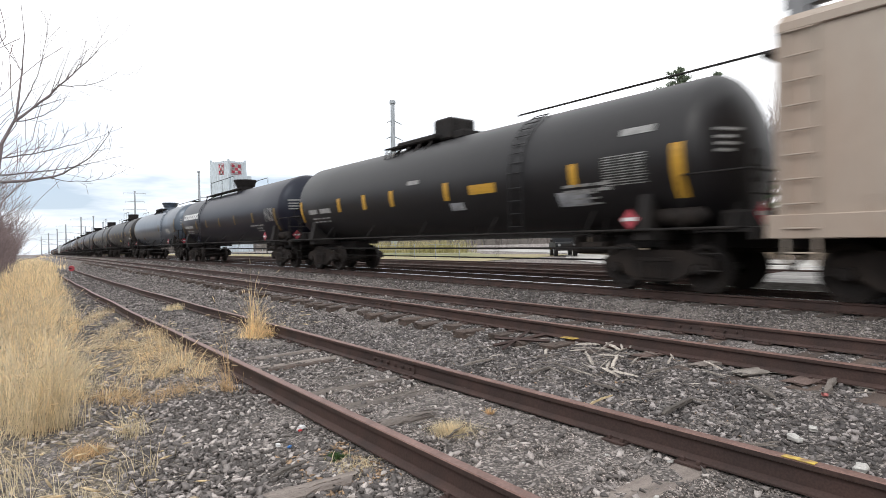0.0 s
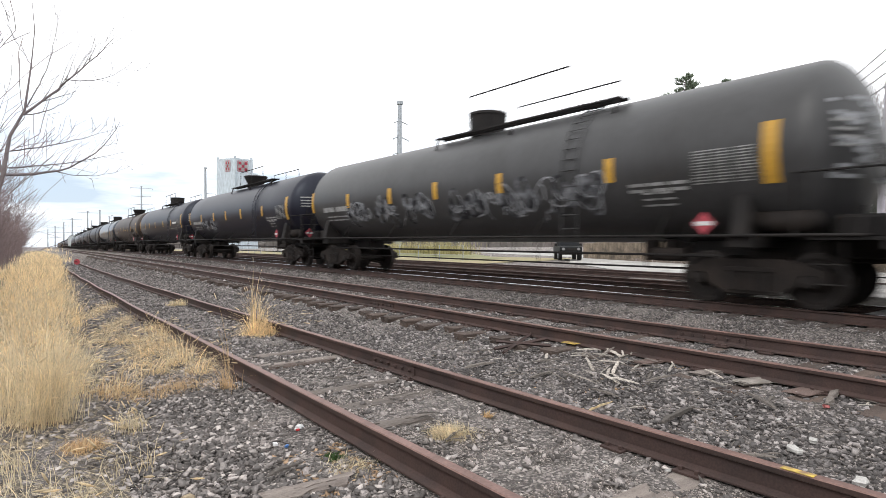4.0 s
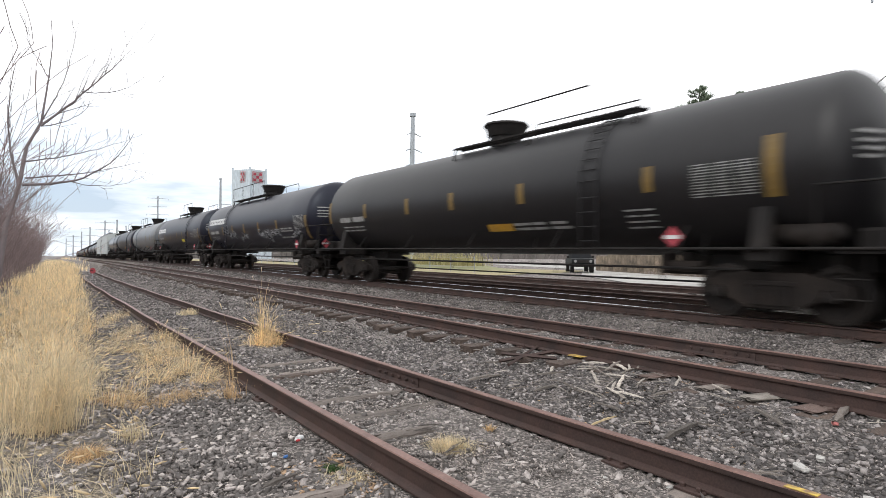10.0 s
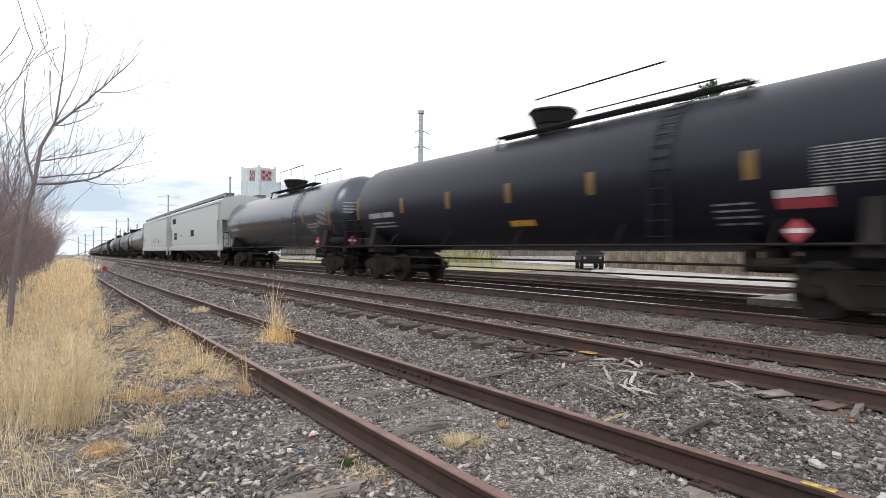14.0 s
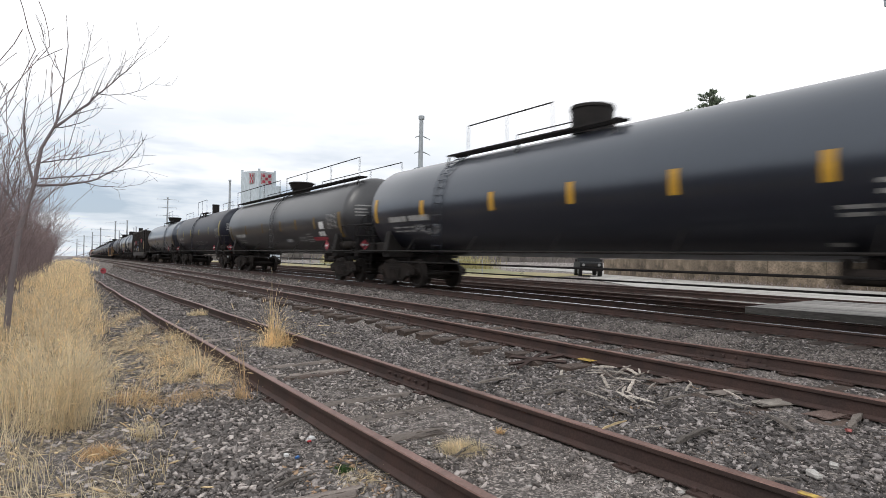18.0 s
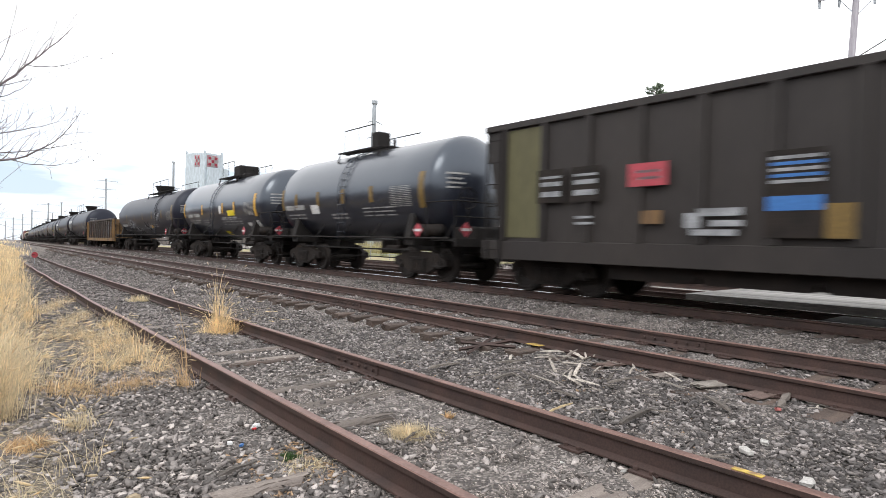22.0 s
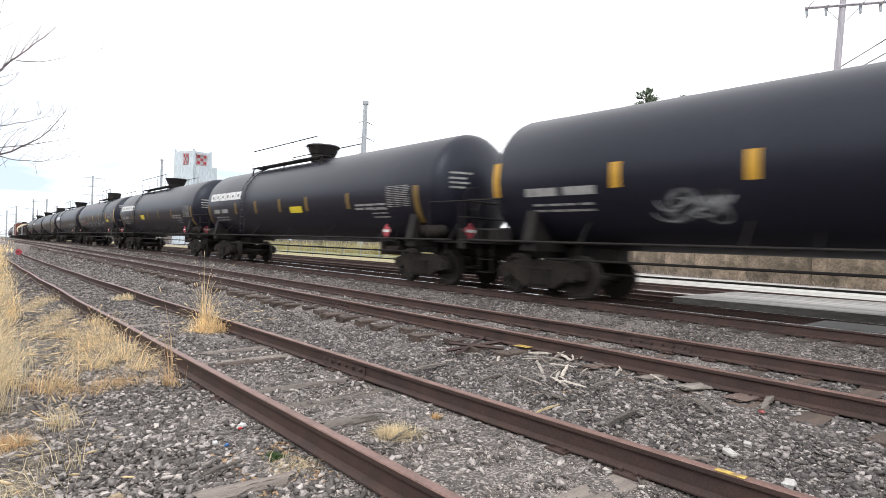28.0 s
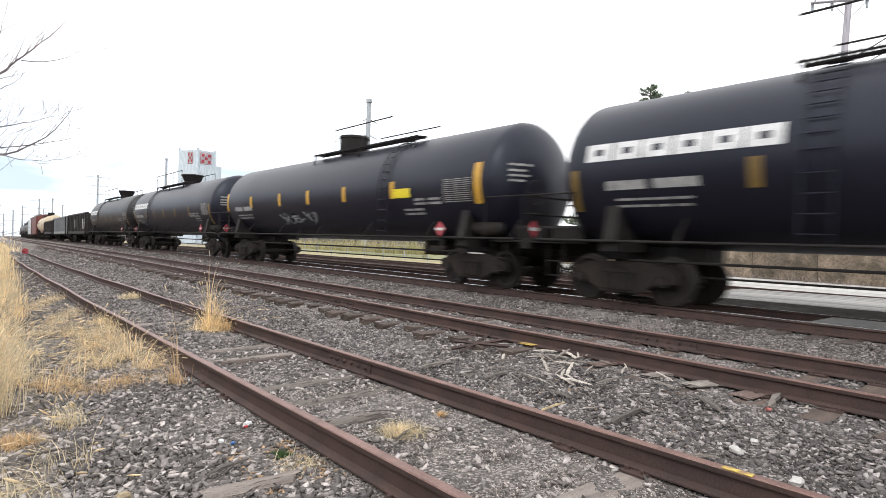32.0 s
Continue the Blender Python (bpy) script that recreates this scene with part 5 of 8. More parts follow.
GONDOLA_MARKS = [(0.05, 1.0, 1.1, 1.4, "o"), (0.888, 0.96, 1.05, 1.44, "o"), (0.832, 0.95, 0.42, 0.7, "o"), (0.775, 0.95, 0.3, 0.5, "o"), (0.85, 1.5, 0.3, 0.75, "k")] + [(0.12 + 0.11 * k, 2.38, 0.4 + 0.3 * (k % 2), 0.04, "g") for k in range(7)] + [(0.158, z, 0.78, 0.2, "k") for z in (1.40, 1.72, 2.02)] + [(0.221, z, 0.74, 0.2, "k") for z in (1.40, 1.72, 2.02)] + [(0.195, 1.05, 0.28, 0.5, "o"), (0.318, 1.05, 0.22, 0.5, "o"), (0.34, 1.1, 0.95, 1.1, "k"), (0.48, 1.2, 0.5, 0.8, "k"), (0.62, 1.3, 0.7, 0.6, "k"), (0.74, 1.1, 0.5, 1.0, "k")]
CONSIST = [
    (3.9, "hopper", "tan", "tan covered hopper with rust stains on its side", [(0.3, 2.4, 2.4, 0.5, "r")]),
    (22.6, "tank", "soot", BRN, dict(seed=1, house=2, low=0.12, long_rail=0.646, deck=(0.36, 0.40), rails=(), spots=(0.07, 0.24, 0.335, 0.425, 0.571, 0.803), band=0.929, table=(0.843, 0.897), sign=0.878, panels=[(0.622, 0.675, 2.22, 2.46, "y"), (0.474, 0.505, 2.70, 2.82, "s"), (0.864, 0.904, 3.02, 3.16, "s"), (0.575, 0.605, 1.86, 2.06, "g"), (0.775, 0.82, 1.75, 2.05, "g")])),
    (42.2, "tank", "black", LOGO, dict(seed=2, amber=0, house=1, logo=(0.095, 0.273), rails=((0.324, 0.546),), spots=(0.075, 0.245, 0.359, 0.491, 0.629, 0.770), band=0.917, sign=0.863, lines=((0.741, 0.835, 1.92, 1, 3), (0.78, 0.82, 1.68, 2, 2)))),
    (61.3, "tank", "grey", "blue-grey tank car with a matching fittings housing", dict(seed=3, amber=0, house=1, long_rail=0.649, deck=(0.45, 0.595), rails=(), spots=(0.07, 0.649), band=0.933, table=(0.876, 0.922), sign=0.846, panels=[(0.784, 0.842, 2.03, 2.36, "s"), (0.254, 0.294, 1.74, 1.9, "o")])),
    (80.6, "tank", "soot", BLK + " and a yellow panel", dict(seed=4, house=0, spots=(0.055, 0.216, 0.353, 0.488, 0.619, 0.764), band=0.945, table=(0.877, 0.934), sign=0.894, panels=[(0.496, 0.54, 1.76, 1.94, "l"), (0.841, 0.904, 1.90, 2.06, "w")], lines=((0.77, 0.83, 1.86, 3, 3),), spray=[(0.653, 0.714, 1.5, 1.9, 3), (0.29, 0.335, 1.8, 2.2, 4), (0.2, 0.26, 1.6, 1.9, 2)])),
    (100.2, "tank", "dim", "dull grey tank car sprayed with pale graffiti", dict(seed=5, hoop=1, head=1, spray=[(0.2, 0.45, 1.6, 2.5, 6), (0.5, 0.75, 1.6, 2.5, 6)])),
    (119.8, "tank", "black", BLK + " and a pale scrawl", dict(seed=6, house=1, spray=[(0.2, 0.36, 1.8, 2.4, 6)])),
    (139.4, "tank", "black", BLK, dict(seed=7, spots=(0.055, 0.195, 0.301, 0.436, 0.602, 0.745), table=(0.856, 0.909), sign=0.873, panels=[(0.778, 0.849, 2.40, 2.53, "w")], lines=((0.738, 0.849, 2.05, 1, 2), (0.808, 0.836, 1.74, 4, 2), (0.644, 0.694, 1.95, 1, 2)))),
    (159.0, "tank", "brown", "rusty brown tank car with amber reflectors and a black patch", dict(seed=8, house=1, rails=((0.434, 0.661),), spots=(0.077, 0.225, 0.352, 0.477, 0.613, 0.732), band=0.901, table=(0.829, 0.888), sign=0.859, panels=[(0.517, 0.557, 2.32, 2.46, "y"), (0.735, 0.828, 1.6, 2.42, "d"), (0.625, 0.645, 2.44, 2.5, "s")], lines=((0.744, 0.822, 1.92, 2, 3),))),
    (178.4, "tank", "navy", "glossy blue-black tank car with amber reflectors", dict(seed=9, spots=(0.055, 0.198, 0.345, 0.464, 0.601, 0.763), panels=[(0.739, 0.779, 1.97, 2.14, "o")], table=(0.864, 0.916), band=0.926, sign=0.871, lines=((0.787, 0.853, 2.03, 2, 3), (0.74, 0.778, 1.80, 2, 2), (0.83, 0.858, 1.76, 4, 2)))),
    (197.9, "tank", "black", BLK + " and a yellow panel", dict(seed=10, amber=0, house=2, low=0.13, long_rail=0.616, deck=(0.36, 0.40), rails=(), spots=(0.08, 0.24, 0.371, 0.504, 0.634, 0.781), band=0.909, table=(0.839, 0.897), panels=[(0.562, 0.608, 1.94, 2.12, "l")], lines=((0.807, 0.836, 2.30, 1, 1), (0.647, 0.696, 1.90, 3, 2), (0.75, 0.775, 1.95, 1, 1)), spray=[(0.296, 0.478, 1.5, 1.98, 6)])),
    (217.1, "tank", "soot", BLK + " and an amber panel", dict(seed=11, amber=0, house=1, spots=(0.061, 0.205, 0.346, 0.465, 0.608, 0.787), band=0.903, table=(0.833, 0.894), sign=0.816, panels=[(0.534, 0.582, 1.64, 1.82, "y")], lines=((0.586, 0.681, 1.65, 2, 3), (0.756, 0.793, 1.60, 4, 2)))),
    (236.1, "tank", "black", LOGO + " and pale graffiti", dict(seed=12, amber=0, house=1, logo=(0.09, 0.281), band=0.93, table=(0.859, 0.919), sign=0.888, lines=((0.766, 0.846, 2.0, 2, 3), (0.755, 0.835, 1.72, 1, 3)), spray=[(0.285, 0.30, 2.1, 2.6, 4), (0.31, 0.388, 1.8, 2.2, 8), (0.426, 0.49, 1.75, 2.0, 6), (0.615, 0.68, 1.65, 2.25, 9), (0.69, 0.754, 1.8, 2.1, 8), (0.84, 0.884, 1.7, 2.05, 8)])),
    (255.1, "tank", "black", LOGO + " and a yellow panel", dict(seed=13, amber=0, house=1, low=0.14, logo=(0.07, 0.251), deck=(0.42, 0.727), rails=((0.501, 0.658),), climb=0.715, spots=(0.06, 0.232, 0.363, 0.51, 0.618, 0.728), band=0.906, table=(0.83, 0.896), sign=0.862, panels=[(0.59, 0.641, 1.84, 2.04, "l")], lines=((0.776, 0.827, 2.16, 3, 2),))),
    (274.0, "tank", "rust", "grey tank car with rust along its top", dict(seed=14, amber=0, house=1, deck=(0.19, 0.561), rails=((0.193, 0.455),), climb=0.25, spots=(0.06, 0.626, 0.761), band=0.918, table=(0.853, 0.913), sign=0.834, panels=[(0.535, 0.57, 1.58, 1.74, "y")], lines=((0.627, 0.726, 1.74, 2, 3), (0.776, 0.803, 1.45, 4, 1)))),
    (293.0, "tank", "black", BLK, dict(seed=15, amber=0, house=1, deck=(0.432, 0.787), rails=((0.51, 0.702),), spots=(0.06, 0.223, 0.356, 0.491, 0.628, 0.802), table=(0.852, 0.901), sign=0.841, panels=[(0.483, 0.529, 1.68, 1.82, "y"), (0.821, 0.861, 1.93, 2.06, "w"), (0.821, 0.861, 1.76, 1.92, "r")], lines=((0.765, 0.805, 1.54, 4, 2),))),
    (311.2, "tank", "navy", "dark grey tank car with a sheen on its top", dict(seed=16, amber=0, hoop=1, house=1)),
    (331.5, "hopper", "hopper", "light grey covered hopper with dark stencils", [(0.10, 3.35, 1.6, 0.45, "d"), (0.14, 2.3, 1.3, 0.22, "d"), (0.14, 1.95, 1.3, 0.3, "d"), (0.5, 2.1, 1.2, 0.5, "d"), (0.28, 2.2, 0.9, 0.1, "r"), (0.06, 1.36, 1.6, 0.12, "y")]),
    (351.4, "hopper", "hopper", "light grey covered hopper with faint graffiti", HOPPER_MARKS),
    (370.8, "tank", "navy", "glossy blue-black tank car with amber reflectors", dict(seed=19, deck=(0.249, 0.574), rails=((0.303, 0.474),), climb=0.27, spots=(0.076, 0.224, 0.392, 0.53, 0.659, 0.789), number=(0.119, 0.246, 2.14), lines=((0.793, 0.85, 1.75, 2, 2), (0.778, 0.795, 1.32, 1, 1)), panels=[(0.82, 0.85, 2.05, 2.12, "s"), (0.82, 0.85, 2.2, 2.27, "s")], spray=[(0.2, 0.25, 1.7, 2.05, 3)])),
    (389.6, "tank", "slate", "dark slate tank car with amber reflectors and a red panel", dict(seed=20, amber=0, house=1, low=0.13, deck=(0.05, 0.95), rails=((0.05, 0.468), (0.52, 0.95)), climb=0.5, spots=(0.09, 0.252, 0.411, 0.56, 0.669, 0.785), number=(0.14, 0.243, 1.96), lines=((0.671, 0.715, 1.64, 2, 2), (0.721, 0.757, 1.58, 4, 1)), panels=[(0.572, 0.619, 1.61, 1.76, "g"), (0.757, 0.835, 1.64, 1.78, "r"), (0.80, 0.835, 1.82, 2.0, "w"), (0.81, 0.835, 2.1, 2.4, "w")])),
    (407.3, "tank", "black", BLK + " and faint stencils", dict(seed=21, amber=2, house=3, hoop=1, jacket=1, low=-0.08, deck=(0.441, 0.562), rails=((0.40, 0.57),), climb=0.461, spots=(0.087, 0.251, 0.404, 0.582, 0.752), number=(0.128, 0.239, 2.08), lines=((0.491, 0.531, 1.66, 3, 1), (0.548, 0.61, 1.66, 3, 2), (0.661, 0.709, 1.80, 1, 1)))),
    (425.8, "tank", "navy", "dark tank car with a grey sheen and sprayed marks", dict(seed=22, amber=0, house=1, hoop=1, low=0.13, deck=(0.483, 0.80), rails=((0.539, 0.75),), spots=(0.082, 0.241, 0.377, 0.515, 0.654, 0.79), number=(0.099, 0.218, 2.12), lines=((0.486, 0.524, 1.96, 1, 1), (0.56, 0.61, 1.80, 3, 2)), spray=[(0.246, 0.385, 1.65, 1.95, 5), (0.40, 0.46, 1.9, 2.15, 2), (0.615, 0.75, 1.5, 2.05, 8)])),
    (441.0, "gondola", 3.68, 1.15, "umber", "umber", "tall dark brown open hopper with ribbed sides", 11, OPEN_MARKS),
    (452.3, "tank", "navy", "short blue-black tank car with white marks", dict(seed=24, amber=0, house=4, deck=(0.38, 0.62), rails=((0.42, 0.58),), climb=0.5, table=(0.74, 0.83), band=0.87, number=(0.12, 0.26, 2.16), spots=(0.09, 0.20, 0.35, 0.50, 0.65), panels=[(0.30, 0.35, 2.0, 2.3, "w")], lines=((0.60, 0.76, 1.85, 3, 3), (0.42, 0.52, 1.8, 2, 2)))),
    (465.5, "tank", "navy", "short glossy blue-black tank car with a yellow panel", dict(seed=25, house=2, deck=(0.397, 0.604), rails=((0.44, 0.56),), climb=0.46, spots=(0.098, 0.331, 0.566, 0.682), band=0.87, table=(0.776, 0.859), number=(0.147, 0.30, 2.15), sign=0.79,
        panels=[(0.612, 0.682, 2.12, 2.36, "l"), (0.526, 0.552, 2.25, 2.62, "w"), (0.843, 0.878, 1.58, 1.86, "w"), (0.77, 0.808, 1.62, 1.78, "w"), (0.488, 0.533, 1.24, 1.42, "l")], lines=((0.535, 0.74, 1.72, 3, 5), (0.55, 0.70, 2.0, 1, 3), (0.32, 0.40, 1.72, 3, 2)))),
    (484.0, "tank", "black", BLK + " and large pale graffiti", dict(seed=26, amber=0, house=1, deck=(0.456, 0.80), rails=((0.534, 0.75),), spots=(0.06, 0.223, 0.366, 0.507, 0.651, 0.79), number=(0.108, 0.217, 1.84), panels=[(0.587, 0.632, 1.66, 1.86, "y"), (0.45, 0.47, 3.6, 3.66, "s")], lines=((0.643, 0.71, 1.72, 2, 2),), spray=[(0.259, 0.374, 1.55, 2.3, 12), (0.365, 0.47, 1.25, 1.85, 6), (0.515, 0.632, 1.4, 2.15, 8), (0.695, 0.76, 2.0, 2.9, 12)])),
    (500.6, "gondola", 2.5, 0.92, "scrawl", "plum", "rusty ochre gondola covered with faded graffiti", 13, GONDOLA_MARKS),
    (519.1, "tank", "black", LOGO + " and white head lines", dict(seed=28, amber=0, house=1, logo=(0.085, 0.275), spots=(0.07, 0.245, 0.355, 0.48, 0.626, 0.76), band=0.944, table=(0.872, 0.932), sign=0.874)),
    (537.6, "tank", "black", LOGO, dict(seed=29, amber=0, house=1, logo=(0.085, 0.275), panels=[(0.3, 0.345, 2.1, 2.3, "l")])),
    (556.7, "tank", "black", BLK + " and a white scrawl", dict(seed=30, spots=(0.053, 0.219, 0.346, 0.47, 0.60, 0.765), panels=[(0.66, 0.71, 2.0, 2.26, "l")], spray=[(0.262, 0.335, 1.6, 2.15, 9)])),
    (575.8, "tank", "black", LOGO + " and a small yellow panel", dict(seed=31, amber=0, house=1, logo=(0.084, 0.273), spots=(0.072, 0.242, 0.353, 0.47, 0.581, 0.724), band=0.905, table=(0.834, 0.891), sign=0.842, panels=[(0.513, 0.562, 2.04, 2.26, "l")])),
    (594.8, "tank", "black", LOGO + " and a yellow panel", dict(seed=32, amber=0, house=1, logo=(0.087, 0.285), spots=(0.077, 0.251, 0.361, 0.467, 0.596, 0.737), band=0.923, table=(0.85, 0.909), sign=0.886, panels=[(0.374, 0.42, 2.08, 2.34, "l")])),
    (613.9, "tank", "black", BLK + " and white graffiti", dict(seed=33, head=1, spots=(0.05, 0.223, 0.337, 0.458, 0.60, 0.77), panels=[(0.771, 0.816, 2.05, 2.24, "l"), (0.21, 0.27, 2.0, 2.1, "r")], band=0.934, table=(0.874, 0.927), sign=0.861, lines=((0.81, 0.869, 2.34, 2, 2),), spray=[(0.299, 0.482, 1.7, 2.1, 6), (0.522, 0.696, 1.75, 2.3, 9)])),
    (632.9, "tank", "black", LOGO + " and pale graffiti", dict(seed=34, amber=0, house=1, logo=(0.081, 0.268), spots=(0.067, 0.245, 0.355, 0.47, 0.589, 0.742), band=0.916, table=(0.844, 0.901), sign=0.852, spray=[(0.431, 0.524, 1.6, 1.95, 6), (0.632, 0.735, 1.9, 2.25, 6), (0.757, 0.84, 1.65, 1.95, 5)])),
    (651.8, "tank", "black", BLK + " and a yellow panel", dict(seed=35, spots=(0.05, 0.2, 0.345, 0.466, 0.596, 0.736), panels=[(0.736, 0.78, 2.27, 2.52, "l")], table=(0.853, 0.91), band=0.92, sign=0.853, lines=((0.788, 0.851, 2.06, 2, 2), (0.76, 0.81, 1.8, 2, 2)), spray=[(0.34, 0.48, 1.65, 2.0, 6)])),
    (670.2, "tank", "black", LOGO, dict(seed=36, amber=0, house=1, logo=(0.084, 0.273))),
    (688.5, "tank", "soot", BLK, dict(seed=37, amber=0, house=1, logo=(0.084, 0.273))),
    (704, "gondola", 3.0, 1.25, "umber", "umber", "dark gondola with pale graffiti", 12, [(0.3, 1.6, 3.0, 0.9, "g"), (0.7, 1.5, 2.0, 1.0, "w")]),
    (720, "gondola", 3.0, 1.25, "silver", "silver", "grey gondola with ribbed sides", 12, []),
    (736, "gondola", 2.8, 1.25, "umber", "umber", "dark brown gondola with ribbed sides", 12, []),
    (754, "tank", "cream", "cream tank car with black fittings", dict(seed=41)),
    (773, "hopper", "red", "oxide red covered hopper with flat sides", []),
    (791, "hopper", "hopper", "light grey covered hopper with flat sides", []),
    (810, "tank", "black", BLK, dict(seed=44)),
    (829, "tank", "soot", BLK, dict(seed=45)),
    (848, "tank", "black", BLK, dict(seed=46)),
    (867, "tank", "black", BLK, dict(seed=47)),
]
TRAIN = []
lead = -15.5
for row in CONSIST:
    end = row[0]
    length, kind = end - lead, row[1]
    if kind == "tank":
        made = tank_car(length, row[2], row[4], row[3])
    elif kind == "hopper":
        made = hopper_car(length, row[2], row[3], row[4])
    else:
        made = gondola_car(length, row[2], row[3], row[4], row[5], row[6], row[7], 0.55 if row[2] > 3.5 else 0.0, row[8])
    TRAIN.append((made, (end + lead) / 2 + (0.42 if kind == "tank" else 0.55 if row[2] == "tan" else 0.15)))
    lead = end


def run(t):
    """Metres that the train has gone at a time, smooth between the known ones."""
    ts, ds = [r[0] for r in RUN], [r[1] for r in RUN]
    i = max(0, min(len(ts) - 2, int(np.searchsorted(ts, t, "right")) - 1))
    def slope(k):
        if k == 0 or k == len(ts) - 1:
            j = 0 if k == 0 else len(ts) - 2
            return (ds[j + 1] - ds[j]) / (ts[j + 1] - ts[j])
        return (ds[k + 1] - ds[k - 1]) / (ts[k + 1] - ts[k - 1])
    h = ts[i + 1] - ts[i]
    u = (t - ts[i]) / h
    return ((2 * u**3 - 3 * u**2 + 1) * ds[i] + (u**3 - 2 * u**2 + u) * h * slope(i) + (-2 * u**3 + 3 * u**2) * ds[i + 1] + (u**3 - u**2) * h * slope(i + 1))


def on_main(y):
    """The pose of a car whose middle stands at y on the main line."""
    dx, dz = float(main_x(y + 2) - main_x(y - 2)) / 4, float(main_z(y + 2) - main_z(y - 2)) / 4
    return pose(float(main_x(y)), y, float(main_z(y)), math.degrees(math.atan(dz)), 0, -math.degrees(math.atan(dx)))


def motions():
    """The train rolls along the main line towards and past the camera."""
    # every wheelset turns with the way run; they share one turning
    first = WHEELSETS[0]
    walk(first, [(k / FPS, pose(0, 0, 0, math.degrees(run(k / FPS) / 0.452) % 360)) for k in range(32 * FPS + 1)])
    for w in WHEELSETS[1:]:
        w.rotation_mode = "QUATERNION"
        keys = w.animation_data_create()
        keys.action = first.animation_data.action
        keys.action_slot = first.animation_data.action_slot
    for car, y in TRAIN:
        walk(car, [(t, on_main(y - run(t))) for t in range(33)])


# ---- poles, tower, wall, trees ----
def toward(az, el, dist):
    """A place at a bearing and height angle from where the camera stands."""
    return (-2.7 + dist * math.sin(radians(az)), 0.06 + dist * math.cos(radians(az)), 1.43 + dist * math.tan(radians(el)))


def tower():
    e = new("grain_elevator")
    tagged(e, "pale grey grain elevator tower with red and white checker signs", "building")
    e.matrix_basis = pose(87.0, 300.0, 0)
    # corner towards the camera at the origin; one face runs right, one to the left and back
    bm = bmesh.new()
    prism(bm, [(0, 0), (10.0, 2.2), (5.5, 15.0), (-6.3, 10.5)], "z", 0, 47.4)
    part("wall", bm, M_TOWER, e)
    bm = bmesh.new()
    prism(bm, [(1.0, -0.6), (12.5, 2.0), (12.0, 8.0), (1.0, 6.0)], "z", 0, 40.2)
    part("annexe", bm, M_TOWER, e, "lower block of the tower")
    bm = bmesh.new()
    for p in ((0.3, 0.4), (9.4, 2.6), (-5.7, 10.1)):
        box(bm, p[0] - 0.5, p[0] + 0.5, p[1] - 0.2, p[1] + 0.8, 47.4, 48.5)
    part("parapet_post", bm, M_TOWER, e)
    for a, b, w in (((0, 0), (10.0, 2.2), 6.0), ((-6.3, 10.5), (0, 0), 3.4)):
        A, B = Vector((*a, 0)), Vector((*b, 0))
        d = (B - A).normalized()
        nrm = Vector((d.y, -d.x, 0))
        mid = A + (B - A) * (0.42 if a == (0, 0) else 0.62)
        def face(x0, x1, z0, z1, lift):
            bm = bmesh.new()
            vs = [bm.verts.new(mid + d * x + nrm * lift + Vector((0, 0, z))) for x, z in ((x0, z0), (x1, z0), (x1, z1), (x0, z1))]
            bm.faces.new(vs)
            bmesh.ops.solidify(bm, geom=bm.faces[:], thickness=0.05)
            return bm
        sign = part("sign", face(-w / 2, w / 2, 40.5, 46.2, 0.16), M_SIGN, e, "red-bordered checker sign")
        part("sign_field", face(-w / 2 + 0.14, w / 2 - 0.14, 40.65, 46.05, 0.26), M_WHITE, sign)
        q = (w - 0.9) / 3
        for i in range(3):
            for j in range(3):
                if (i + j) % 2 == 0:
                    x0, z0 = -w / 2 + 0.45 + i * q, 41.0 + j * 1.57
                    part("checker", face(x0 + 0.06, x0 + q - 0.06, z0 + 0.06, z0 + 1.51, 0.34), M_SIGN, sign)


tower()


def steel_pole(base, height, r0, r1, arms, label, mat=M_STEEL, lean=0.0, hang=0.8):
    e = new("transmission_pole")
    tagged(e, label, "power pole")
    e.matrix_basis = pose(*base, 0, lean, 0)
    bm = bmesh.new()
    rod(bm, (0, 0, -0.3), (0, 0, height), r0, r1, sides=14)
    rod(bm, (0, 0, height), (0, 0, height + r1 * 1.6), r1 * 1.5, r1 * 1.5, sides=14)
    part("pole", bm, mat, e, smooth=False)
    for z, left, right, rise in arms:
        bm = bmesh.new()
        if left:
            rod(bm, (0, 0, z), (-left, 0, z + rise), 0.14, 0.07)
            rod(bm, (-left, 0, z + rise), (-left, 0, z + rise - hang), 0.07)
        if right:
            rod(bm, (0, 0, z), (right, 0, z + rise), 0.14, 0.07)
            rod(bm, (right, 0, z + rise), (right, 0, z + rise - hang), 0.07)
        part("arm", bm, mat, e)
    return e


x, y, z = toward(32.25, 14.46, 112)
steel_pole((x, y, 0), z - 1.0, 0.66, 0.40, [(z - 4.2, 1.3, 2.0, -0.55), (z - 7.3, 1.4, 2.2, -0.6), (z - 10.4, 1.4, 2.2, -0.6)], "tall galvanised steel transmission pole with short arms", lean=0.8, hang=0.15)
for az, el, d, wide in ((14.05, 7.19, 225, 0), (8.78, 5.31, 350, 1), (4.7, 3.0, 420, 1), (5.6, 3.1, 400, 0), (3.6, 2.4, 460, 1), (3.0, 2.0, 520, 0), (6.3, 2.6, 470, 0), (2.4, 1.7, 600, 1), (1.9, 1.4, 700, 0), (5.0, 2.2, 560, 0)):
    x, y, z = toward(az, el, d)
    arms = [(z - 0.6, 5.4, 5.4, 0), (z - 5.2, 4.6, 4.6, 0.2), (z - 9.6, 5.6, 5.6, 0.2)] if wide else [(z - 9, 0.2, 3.6, 0), (z - 17, 3.4, 0.2, 0)]
    steel_pole((x, y, 0), z, 0.55, 0.35, arms, "distant grey transmission pole with cross arms")


